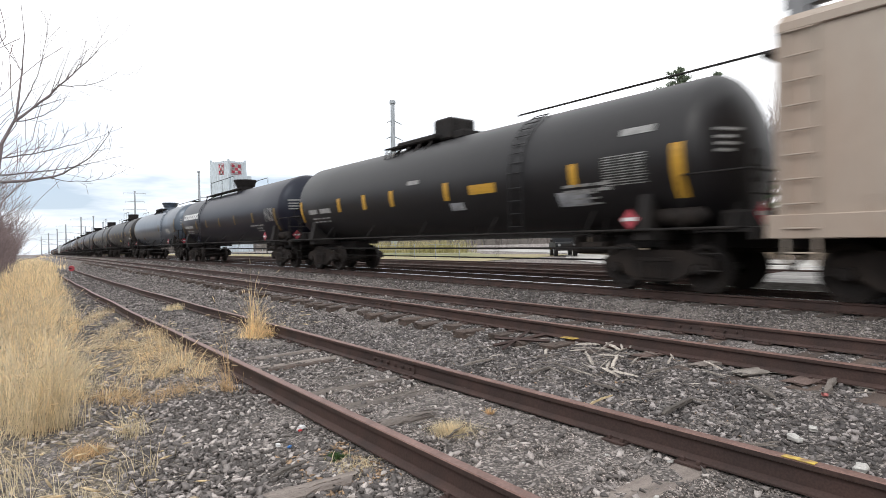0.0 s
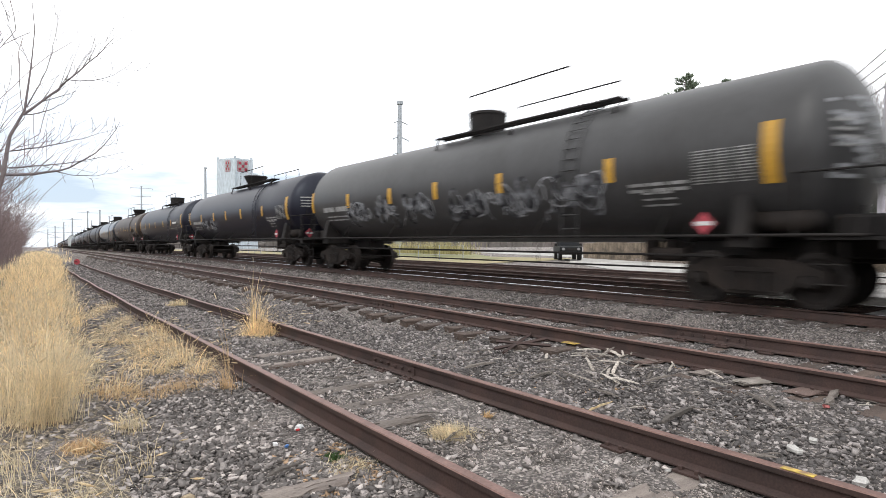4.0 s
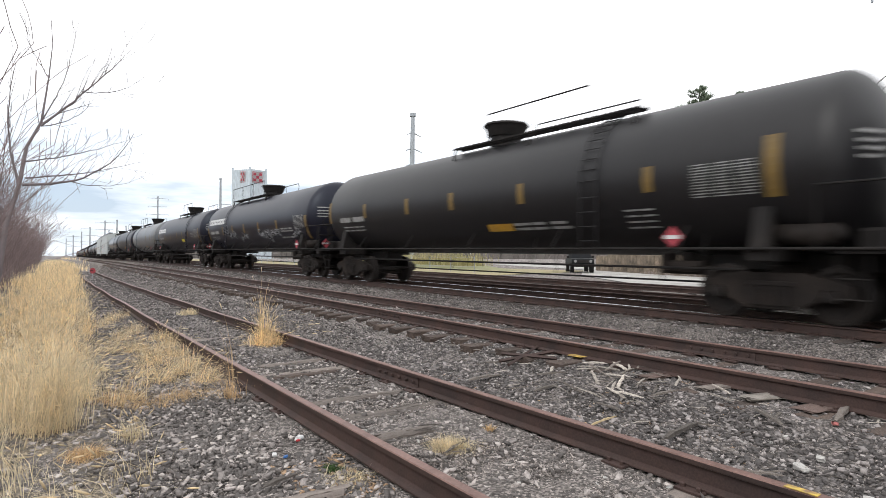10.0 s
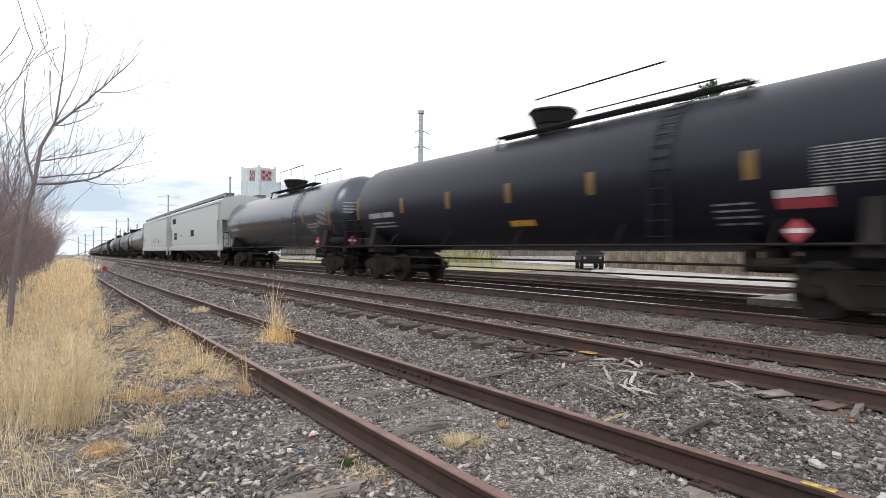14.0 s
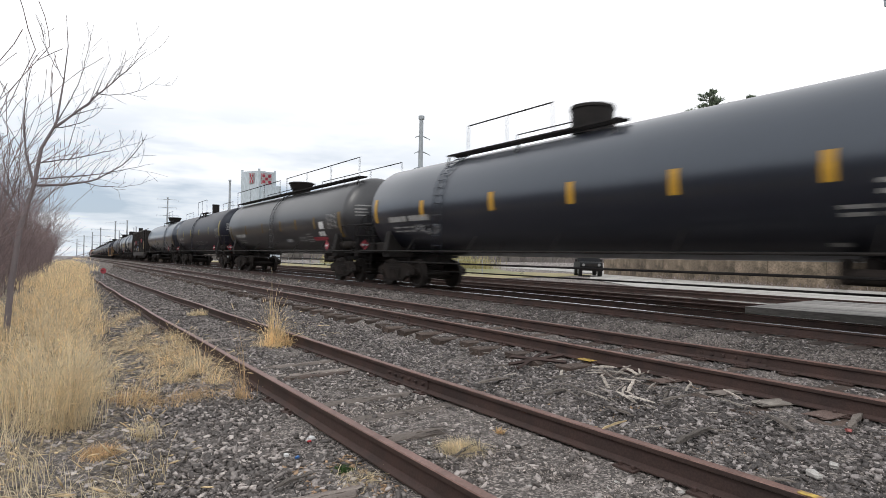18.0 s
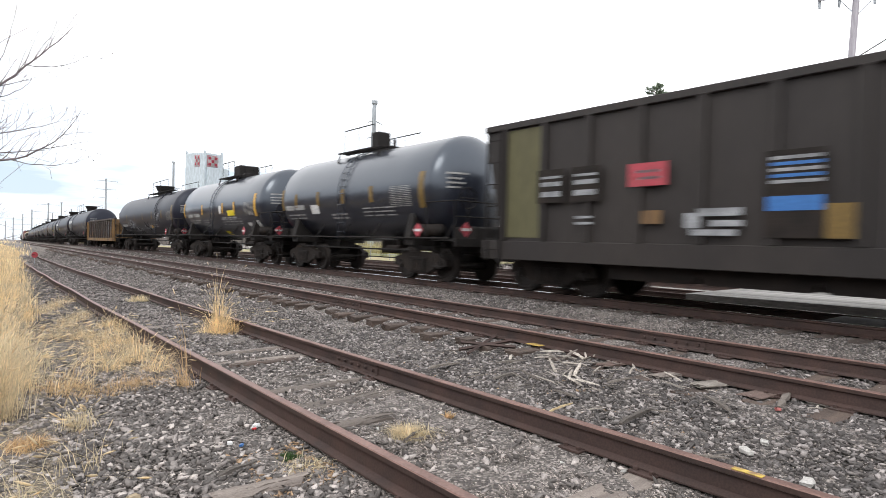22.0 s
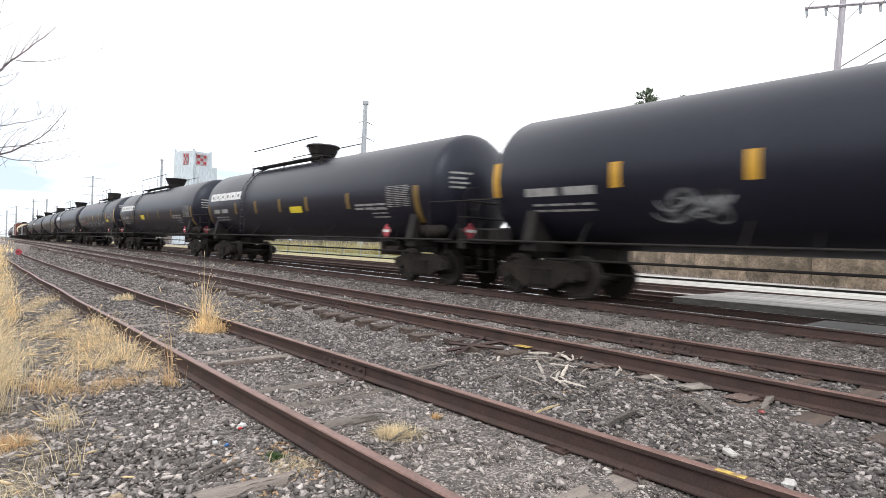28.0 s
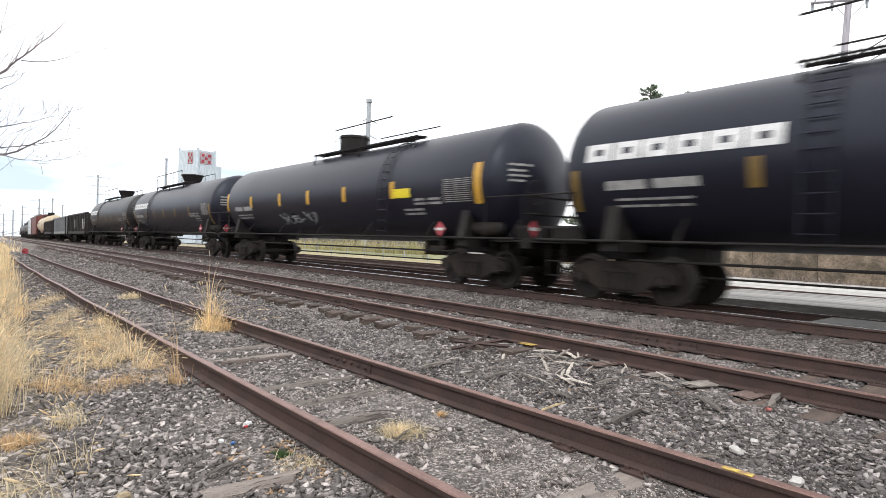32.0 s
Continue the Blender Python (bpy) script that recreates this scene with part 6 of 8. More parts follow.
def wooden_pole(base, top, label, arm=True):
    e = new("utility_pole")
    tagged(e, label, "utility pole")
    a, b = Vector(base), Vector(top)
    bm = bmesh.new()
    rod(bm, a - Vector((0, 0, 0.4)), b, 0.20, 0.14, sides=14)
    part("pole", bm, M_POLE, e)
    d = Vector((0.55, -0.83, 0.0)).normalized()
    mid = b - Vector((0, 0, 0.55))
    bm = bmesh.new()
    rod(bm, mid - d * 1.75 - Vector((0.1, 0.1, 0)), mid + d * 1.75 - Vector((0.1, 0.1, 0)), 0.075, sides=4)
    part("crossarm", bm, M_POLE, e)
    for k in (-1.6, -0.75, 0.75, 1.6):
        bm = bmesh.new()
        p = mid + d * k
        rod(bm, p + Vector((0, 0, -0.42)), p, 0.05, 0.08, sides=8)
        part("insulator", bm, M_STEEL, e)
    for s in (-1, 1):
        bm = bmesh.new()
        rod(bm, mid + d * s * 0.8, mid - Vector((0, 0, 0.9)), 0.02, sides=6)
        part("brace", bm, M_STEEL, e)
    return e, mid, d


def cable(points, r, label, sag=0.0):
    a, b = Vector(points[0]), Vector(points[1])
    n, V, F = 16, [], []
    side = (b - a).cross(Vector((0, 0, 1))).normalized()
    for i in range(n + 1):
        u = i / n
        p = a.lerp(b, u) - Vector((0, 0, sag * 4 * u * (1 - u)))
        V += [tuple(p + side * r * math.cos(2 * math.pi * j / 5) + Vector((0, 0, r * math.sin(2 * math.pi * j / 5)))) for j in range(5)]
    for i in range(n):
        F += [(i * 5 + j, i * 5 + (j + 1) % 5, i * 5 + 5 + (j + 1) % 5, i * 5 + 5 + j) for j in range(5)]
    me = bpy.data.meshes.new("overhead_cable")
    me.from_pydata(V, [], F)
    ob = link_mesh("overhead_cable", me, M_WIRE, smooth=True)
    tagged(ob, label, "cable", "overhead cables")


PB, PT = toward(74.15, 0, 34.5), toward(75.35, 21.05, 34.5)
_, pm, pd = wooden_pole((PB[0], PB[1], 0.1), PT, "weathered wooden utility pole with a crossarm and insulators")
far_pole = toward(64.0, 8.2, 62)
for k, dz in ((0.1, -3.5), (0.1, -4.1), (-0.1, -4.9), (0.0, -3.0)):
    cable((pm + pd * k + Vector((0, 0, dz)), (far_pole[0], far_pole[1], far_pole[2] + dz * 0.3)), 0.028, "black overhead cable strung between utility poles", 0.5)
    a = pm + pd * k + Vector((0, 0, dz))
    b = a + (a - Vector((far_pole[0], far_pole[1], far_pole[2] + dz * 0.3))) * 1.15
    cable((a, b), 0.028, "black overhead cable strung between utility poles", 0.6)
for k in (-1.6, -0.75, 0.75, 1.6):
    a = pm + pd * k
    cable((a, a + (a - Vector(far_pole)) * 1.15), 0.018, "thin overhead wire from the crossarm", 0.5)


def retaining_wall():
    e = new("retaining_wall")
    tagged(e, "low stained concrete wall along the yard", "wall", kind="structure")
    corners = [Vector(p) for p in ((42.5, 37, 0), (36.0, 26, 0), (31.0, 16, 0), (28.4, 6, 0), (25.5, -14, 0))]
    for A, B in zip(corners, corners[1:]):
        d = B - A
        n = max(3, int(d.length / 2.6))
        for i in range(n):
            a, b = A + d * (i / n), A + d * ((i + 0.995) / n)
            bm = bmesh.new()
            box(bm, -0.15, 0.15, 0, (b - a).length, -0.2, 1.5 + 0.09 * ((i * 7) % 3), 0.02)
            part("wall_panel", bm, M_WALL, e, m=Matrix.Translation((a.x, a.y, float(ground_z(a.x, a.y)))) @ pose(0, 0, 0, 0, 0, math.degrees(math.atan2(-d.x, d.y))))


retaining_wall()


# ---- plants ----
def branch_set(rng, base, direction, length, r, depth, out, twig_len=0.5, droop=0.0):
    """Fills out with tapered limbs: (a, b, ra, rb)."""
    n = max(3, int(length / 0.35))
    p, d = Vector(base), Vector(direction).normalized()
    step = length / n
    for i in range(n):
        q = p + d * step
        ra, rb = r * (1 - 0.75 * i / n), r * (1 - 0.75 * (i + 1) / n)
        out.append((p.copy(), q.copy(), ra, rb))
        if depth > 0 and i > 0 and rng.random() < 0.8:
            axis = Vector((rng.uniform(-1, 1), rng.uniform(-1, 1), rng.uniform(-0.3, 0.8)))
            nd = (d * 0.9 + axis.normalized() * 0.75).normalized()
            branch_set(rng, q, nd, length * rng.uniform(0.32, 0.6) * (1 - 0.4 * i / n) + 0.15, rb * 0.62, depth - 1, out, droop=droop)
        d = (d + Vector((rng.uniform(-0.16, 0.16), rng.uniform(-0.16, 0.16), rng.uniform(-0.08, 0.13) - droop))).normalized()
        p = q


def limbs_mesh(limbs, sides=5, least=0.004):
    V, F = [], []
    for a, b, ra, rb in limbs:
        z = (b - a).normalized()
        u = z.orthogonal().normalized()
        v = z.cross(u)
        k = sides if ra > 0.02 else 3
        s = len(V)
        for p, r in ((a, max(ra, least)), (b, max(rb, least))):
            V += [tuple(p + (u * math.cos(2 * math.pi * j / k) + v * math.sin(2 * math.pi * j / k)) * r) for j in range(k)]
        for j in range(k):
            m = (j + 1) % k
            F.append((s + j, s + m, s + k + m, s + k + j))
    return V, F


def plain(name, V, F, mat, parent=None):
    me = bpy.data.meshes.new(name)
    me.from_pydata(V, [], F)
    return link_mesh(name, me, mat, parent, smooth=True)


def bare_tree(base, trunk, limbs, label, seed, least=0.005, mat=M_BARK):
    """trunk: points and radii up the stem. limbs: start (0 to 1 on the stem), direction, length, radius, depth."""
    rng = random.Random(seed)
    e = new("bare_tree")
    tagged(e, label, "tree")
    e.matrix_basis = pose(*base)
    stem = [(Vector(a[:3]), Vector(b[:3]), a[3], b[3]) for a, b in zip(trunk, trunk[1:])]
    plain("trunk", *limbs_mesh(stem, 9), mat, e)
    pts = [Vector(p[:3]) for p in trunk]
    for f, d, ln, r, depth in limbs:
        i = min(int(f * (len(pts) - 1)), len(pts) - 2)
        s = pts[i].lerp(pts[i + 1], f * (len(pts) - 1) - i)
        out = []
        branch_set(rng, s, d, ln, r, depth, out)
        plain("limb", *limbs_mesh(out, 6, least), mat, e)
    return e


def bowed_limb(rng, a, b, sag, r, twigs, up, depth=1):
    """A limb from a to b (x and z) that bows by sag, with twigs rising off it; up: their usual length."""
    A, B = Vector((a[0], 0, a[1])), Vector((b[0], 0, b[1]))
    d = B - A
    side = Vector((-d.z, 0, d.x)).normalized()
    if side.z < 0:
        side = -side
    depthwise = rng.uniform(-0.25, 0.25)
    n, out, prev = 12, [], A
    for i in range(1, n + 1):
        u = i / n
        p = A + d * u - side * sag * 4 * u * (1 - u) + Vector((rng.uniform(-0.012, 0.012), depthwise * u, rng.uniform(-0.012, 0.012)))
        out.append((prev, p, r * (1 - 0.82 * (i - 1) / n), r * (1 - 0.82 * u)))
        prev = p
    twigs = int(twigs * 1.4)
    for k in range(twigs):
        p, q, _, rb = out[min(n - 3, 1 + int((n - 3) * (k + rng.random()) / twigs))]
        way = (q - p).normalized()
        lean = (way * rng.uniform(0.5, 1.1) + Vector((rng.uniform(-0.15, 0.25), rng.uniform(-0.5, 0.5), rng.choice((1.0, 1.0, 0.8, -0.35))))).normalized()
        branch_set(rng, q, lean, up * rng.uniform(0.6, 1.5), max(rb * 0.55, 0.0035), depth, out)
    return out


def leaning_tree():
    """The young tree beside the spur: a slanting stem, long limbs that sweep out over the grass and turn up."""
    rng = random.Random(3)
    e = new("bare_tree")
    tagged(e, "leaning leafless young tree at the edge of the grass", "tree")
    e.matrix_basis = pose(-3.35, 13.0, -0.05)
    stem = [(0, 0, 0.056), (0.06, 1.0, 0.050), (0.17, 2.0, 0.044), (0.36, 2.8, 0.037), (0.46, 3.5, 0.029), (0.68, 4.0, 0.021), (0.79, 4.9, 0.013), (0.84, 5.5, 0.009), (0.80, 6.1, 0.004)]
    plain("trunk", *limbs_mesh([(Vector((a[0], 0, a[1])), Vector((b[0], 0, b[1])), a[2], b[2]) for a, b in zip(stem, stem[1:])], 9), M_BARK, e)
    for row in (((0.66, 3.92), (2.15, 5.65), 0.05, 0.026, 11, 0.55), ((1.30, 4.68), (2.45, 5.25), 0.16, 0.012, 4, 0.3),
                ((0.40, 2.80), (2.25, 4.05), 0.36, 0.026, 7, 0.45), ((0.44, 2.93), (2.38, 3.45), 0.06, 0.018, 7, 0.35),
                ((1.15, 2.92), (2.43, 3.15), 0.14, 0.010, 4, 0.22), ((0.47, 3.24), (2.12, 3.85), 0.05, 0.016, 7, 0.32),
                ((0.67, 3.92), (1.53, 4.60), 0.15, 0.013, 4, 0.3), ((0.35, 2.83), (0.30, 5.1), 0.14, 0.024, 7, 0.45),
                ((0.71, 4.06), (1.20, 5.9), 0.10, 0.014, 6, 0.35), ((0.79, 4.85), (0.38, 5.75), 0.04, 0.009, 4, 0.3),
                ((0.20, 2.2), (-0.7, 4.6), 0.12, 0.024, 9, 0.6), ((0.12, 1.7), (-0.35, 3.4), 0.08, 0.014, 6, 0.5)):
        plain("limb", *limbs_mesh(bowed_limb(rng, *row), 6, 0.0034), M_BARK, e)


leaning_tree()
bare_tree((-4.7, 9.5, -0.05), [(0, 0, 0, 0.09), (0.1, 0, 1.4, 0.08), (0.2, 0, 2.8, 0.06), (0.5, 0.1, 4.2, 0.04), (0.8, 0.1, 5.6, 0.02)],
          [(0.62, (0.35, 0, 0.9), 1.5, 0.02, 2), (0.75, (0.4, -0.1, 0.9), 1.3, 0.014, 2), (0.5, (-0.5, 0.3, 0.8), 1.7, 0.02, 2)],
          "leafless tree leaning over the grass", 8)


def thicket(base, height, spread, stems, seed):
    rng = random.Random(seed)
    out = []
    for _ in range(stems):
        p = Vector((rng.uniform(-spread, spread), rng.uniform(-spread, spread), 0))
        branch_set(rng, p, (rng.uniform(-0.35, 0.35), rng.uniform(-0.3, 0.3), 1), height * rng.uniform(0.45, 1), 0.016, 2, out)
    ob = plain("bush", *limbs_mesh(out, 3, 0.0056), M_TWIG)
    ob.matrix_basis = pose(*base)
    return tagged(ob, "dense leafless reddish-brown bush beside the grass", "bush", "bushes along the spur")


rng = random.Random(12)
BUSH = [thicket((-4.5 - 0.2 * k, 10.5 + 2.6 * k, -0.1), 4.0 + 0.3 * k, 1.1, 17, 40 + k) for k in range(4)]
for k in range(22):
    y = 19 + 2.6 * k + rng.uniform(-1, 1)
    src = BUSH[k % 4]
    copy_thing(src, pose(-4.6 - rng.uniform(0, 1.2) + 0.02 * (y - 20), y, -0.2, 0, 0, rng.uniform(0, 360)))
for k in range(34):
    y = 76 + 4.2 * k + rng.uniform(-1, 1)
    copy_thing(BUSH[k % 4], pose(-3.9 - rng.uniform(0, 2.5) + 0.012 * (y - 76), y, -0.2, 0, 0, rng.uniform(0, 360)) @ Matrix.Scale(1.25, 4))
for k in range(18):
    copy_thing(BUSH[k % 4], pose(-6.3 - rng.uniform(0, 2), 8 + 3.5 * k, -0.2, 0, 0, rng.uniform(0, 360)))


def fir(base, height, seed, thin=1.0):
    """A pine with whorls of drooping boughs, each with many flat needle sprays."""
    rng = random.Random(seed)
    e = new("evergreen_tree")
    tagged(e, "tall dark evergreen with uneven layered boughs", "tree", "trees behind the yard")
    e.matrix_basis = pose(*base)
    bm = bmesh.new()
    rod(bm, (0, 0, 0), (0, 0, height), 0.30, 0.03, sides=8)
    part("trunk", bm, M_BARK, e)
    V, F, limbs = [], [], []
    z = height * 0.14
    while z < height * 0.985:
        reach = ((height - z) * 0.42 * thin + 0.3) * rng.uniform(0.75, 1.2)
        for k in range(8 if z < height * 0.85 else 5):
            a = rng.uniform(0, 6.28)
            ln = reach * rng.uniform(0.55, 1.15)
            p0 = Vector((0, 0, z + rng.uniform(-0.2, 0.2)))
            tip = p0 + Vector((math.cos(a) * ln, math.sin(a) * ln, ln * rng.uniform(0.05, 0.32)))
            limbs.append((p0, tip, 0.05, 0.012))
            n = int(ln / 0.17) + 2
            for i in range(n * 9):
                u = 0.25 + 0.8 * rng.random()
                c = p0.lerp(tip, u)
                d = Vector((math.cos(a + rng.uniform(-1.1, 1.1)), math.sin(a + rng.uniform(-1.1, 1.1)), rng.uniform(0.3, 1.6))).normalized()
                s = d.cross(Vector((0, 0, 1))).normalized() * rng.uniform(0.018, 0.05)
                w = min(rng.uniform(0.25, 0.6), 0.15 + ln * 0.35)
                i0 = len(V)
                V += [tuple(c - s), tuple(c + s), tuple(c + d * w + s * 0.5 + Vector((0, 0, 0.06))), tuple(c + d * w * 1.15 - s * 0.3)]
                F.append((i0, i0 + 1, i0 + 2, i0 + 3))
        z += 0.20 + 0.010 * height
    plain("bough", *limbs_mesh(limbs, 4), M_BARK, e)
    me = bpy.data.meshes.new("crown")
    me.from_pydata(V, [], F)
    link_mesh("crown", me, M_NEEDLE, e)


x, y, z = toward(59.9, 15.2, 58)
fir((x, y, 0), z + 0.2, 5, 1.15)
x, y, z = toward(62.9, 14.4, 60)
fir((x, y, 0), z + 0.2, 6, 0.8)


def shrub(base, height, spread, seed):
    """A dense evergreen shrub: stems, and boughs with many small leaf sprays, uneven at the edge."""
    rng = random.Random(seed)
    e = new("evergreen_shrub")
    tagged(e, "dense dark green evergreen shrub behind the yard", "shrub", "shrubs behind the yard")
    e.matrix_basis = pose(*base)
    stems, V, F = [], [], []
    for k in range(46):
        a, q = rng.uniform(0, 6.28), rng.uniform(0.25, 1.0)
        tip = Vector((math.cos(a) * spread * q, math.sin(a) * spread * q, height * rng.uniform(0.15, 1.0) * (1.05 - 0.5 * q * q)))
        stems.append((Vector((tip.x * 0.15, tip.y * 0.15, 0)), tip, 0.05, 0.012))
        for i in range(70):
            c = tip + Vector((rng.gauss(0, 0.38), rng.gauss(0, 0.38), rng.gauss(-0.1, 0.32)))
            d = Vector((rng.uniform(-1, 1), rng.uniform(-1, 1), rng.uniform(-0.2, 0.9))).normalized()
            s = d.orthogonal().normalized() * rng.uniform(0.03, 0.08)
            w = rng.uniform(0.12, 0.3)
            i0 = len(V)
            V += [tuple(c - s), tuple(c + s), tuple(c + d * w + s * 0.4), tuple(c + d * w * 1.1 - s * 0.4)]
            F.append((i0, i0 + 1, i0 + 2, i0 + 3))
    plain("stem", *limbs_mesh(stems, 4), M_BARK, e)
    me = bpy.data.meshes.new("crown")
    me.from_pydata(V, [], F)
    link_mesh("crown", me, M_SHRUB, e)
    return e


SHRUB = shrub((0, 0, 0), 4.6, 2.4, 81)
for k in range(9):
    x, y, _ = toward(69.5 + 1.25 * k, 0, 50 + 3 * (k % 3))
    if k:
        copy_thing(SHRUB, pose(x, y, 0, 0, 0, 47 * k) @ Matrix.Scale(0.85 + 0.1 * (k % 4), 4))
    else:
        SHRUB.matrix_basis = pose(x, y, 0)


def wood_tree(seed, height):
    rng = random.Random(seed)
    e = new("bare_tree")
    tagged(e, "leafless grey-brown tree behind the yard wall", "tree", "trees behind the yard")
    top = height * 0.5
    bm_l = [(Vector((0, 0, 0)), Vector((0.1, 0, top * 0.5)), 0.16, 0.13), (Vector((0.1, 0, top * 0.5)), Vector((0.1, 0.1, top)), 0.13, 0.10)]
    plain("trunk", *limbs_mesh(bm_l, 7), M_BARK, e)
    out = []
    for k in range(8):
        a = rng.uniform(0, 6.28)
        branch_set(rng, (0.1, 0, top * rng.uniform(0.45, 1)), (math.cos(a) * 0.55, math.sin(a) * 0.55, 1), height * rng.uniform(0.35, 0.55), 0.07, 3, out)
    plain("crown", *limbs_mesh(out, 4, 0.012), M_TWIG_FAR, e)
    return e


WOOD = [wood_tree(60 + k, 11.0 + k) for k in range(3)]
for k, ob in enumerate(WOOD):
    x, y, _ = toward(67 + 4.4 * k, 0, 60 + 3 * k)
    ob.matrix_basis = pose(x, y, 0)
for k in range(26):
    az = 62.5 + 1.2 * k + rng.uniform(-0.5, 0.5)
    x, y, _ = toward(az, 0, rng.uniform(52, 78))
    copy_thing(WOOD[k % 3], pose(x, y, 0, 0, 0, rng.uniform(0, 360)) @ Matrix.Scale(rng.uniform(0.95, 1.25), 4))
for az, d in ((35.2, 160), (38.5, 170), (40.0, 150)):
    x, y, _ = toward(az, 0, d)
    copy_thing(WOOD[0], pose(x, y, 0, 0, 0, az * 9))


def far_woods():
    """A low band of far trees round the horizon."""
    rng = random.Random(9)
    V, F = [], []
    for k in range(1500):
        az = rng.uniform(-14, 108)
        d = rng.uniform(430, 700)
        x, y, _ = toward(az, 0, d)
        if -7 < x < 45:
            continue
        h, w = rng.uniform(4, 9), rng.uniform(3, 7)
        i = len(V)
        for j in range(6):
            a = j * math.pi / 3
            V.append((x + w * math.cos(a), y + w * math.sin(a), -1))
        for j in range(6):
            a = j * math.pi / 3
            q = rng.uniform(0.3, 0.8)
            V.append((x + w * q * math.cos(a), y + w * q * math.sin(a), h * rng.uniform(0.6, 1)))
        V.append((x, y, h))
        for j in range(6):
            m = (j + 1) % 6
            F += [(i + j, i + m, i + 6 + m), (i + j, i + 6 + m, i + 6 + j), (i + 6 + j, i + 6 + m, i + 12)]
    ob = raw("far_woods", V, F, M_FAR)
    tagged(ob, "low band of far bare woods", "trees", kind="stuff")


far_woods()


def unseen_wood():
    """Unseen wood added behind grass and camera, so the tank sides reflect something dark."""
    rng = random.Random(21)
    V, F = [], []
    for k in range(420):
        y = rng.uniform(-140, 170)
        x = -13 - rng.uniform(0, 16)
        h, w = rng.uniform(3.5, 7.5), rng.uniform(1.2, 3.2)
        i = len(V)
        for q, z in ((1.0, -0.4), (1.1, h * 0.35), (0.75, h * 0.75)):
            for j in range(7):
                a = j * 2 * math.pi / 7
                r = w * q * rng.uniform(0.7, 1.25)
                V.append((x + r * math.cos(a), y + r * math.sin(a), z * rng.uniform(0.85, 1.15)))
        V.append((x, y, h))
        for j in range(7):
            m = (j + 1) % 7
            for b in (0, 7):
                F += [(i + b + j, i + b + m, i + b + 7 + m), (i + b + j, i + b + 7 + m, i + b + 7 + j)]
            F.append((i + 14 + j, i + 14 + m, i + 21))
    tagged(raw("unseen_wood", V, F, M_FAR), "unseen dark wood added for the tank sides to reflect", "trees", kind="stuff")


unseen_wood()


# ---- ballast stones ----
def stone_shapes(kind, count, seed):
    rng = np.random.default_rng(seed)
    if kind == "fine":
        # a split block: eight corners, two of them knocked in
        v = np.array([(-1, -1, -1), (1, -1, -1), (1, 1, -1), (-1, 1, -1), (-1, -1, 1), (1, -1, 1), (1, 1, 1), (-1, 1, 1.0)]) * 0.72
        f = np.array([(0, 2, 1), (0, 3, 2), (4, 5, 6), (4, 6, 7), (0, 1, 5), (0, 5, 4), (1, 2, 6), (1, 6, 5), (2, 3, 7), (2, 7, 6), (3, 0, 4), (3, 4, 7)])
    else:
        v = np.array([(1, 0, 0), (-1, 0, 0), (0, 1, 0), (0, -1, 0), (0, 0, 1), (0, 0, -1.0)])
        f = np.array([(0, 2, 4), (2, 1, 4), (1, 3, 4), (3, 0, 4), (2, 0, 5), (1, 2, 5), (3, 1, 5), (0, 3, 5)])
    return [v * rng.uniform(0.22, 1.5, v.shape) for _ in range(count)], f


TABLE_X, TABLE_Y = np.arange(-8, 15.05, 0.1), np.arange(-6, 81, 0.25)
TABLE = np.array([ground_z(TABLE_X, float(b)) for b in TABLE_Y])


def ground_many(x, y):
    """Ground heights for many places at once, from a table."""
    u, v = np.clip((x + 8) / 0.1, 0, len(TABLE_X) - 1.01), np.clip((y + 6) / 0.25, 0, len(TABLE_Y) - 1.01)
    i, j = u.astype(int), v.astype(int)
    a, b = u - i, v - j
    return (TABLE[j, i] * (1 - a) + TABLE[j, i + 1] * a) * (1 - b) + (TABLE[j + 1, i] * (1 - a) + TABLE[j + 1, i + 1] * a) * b


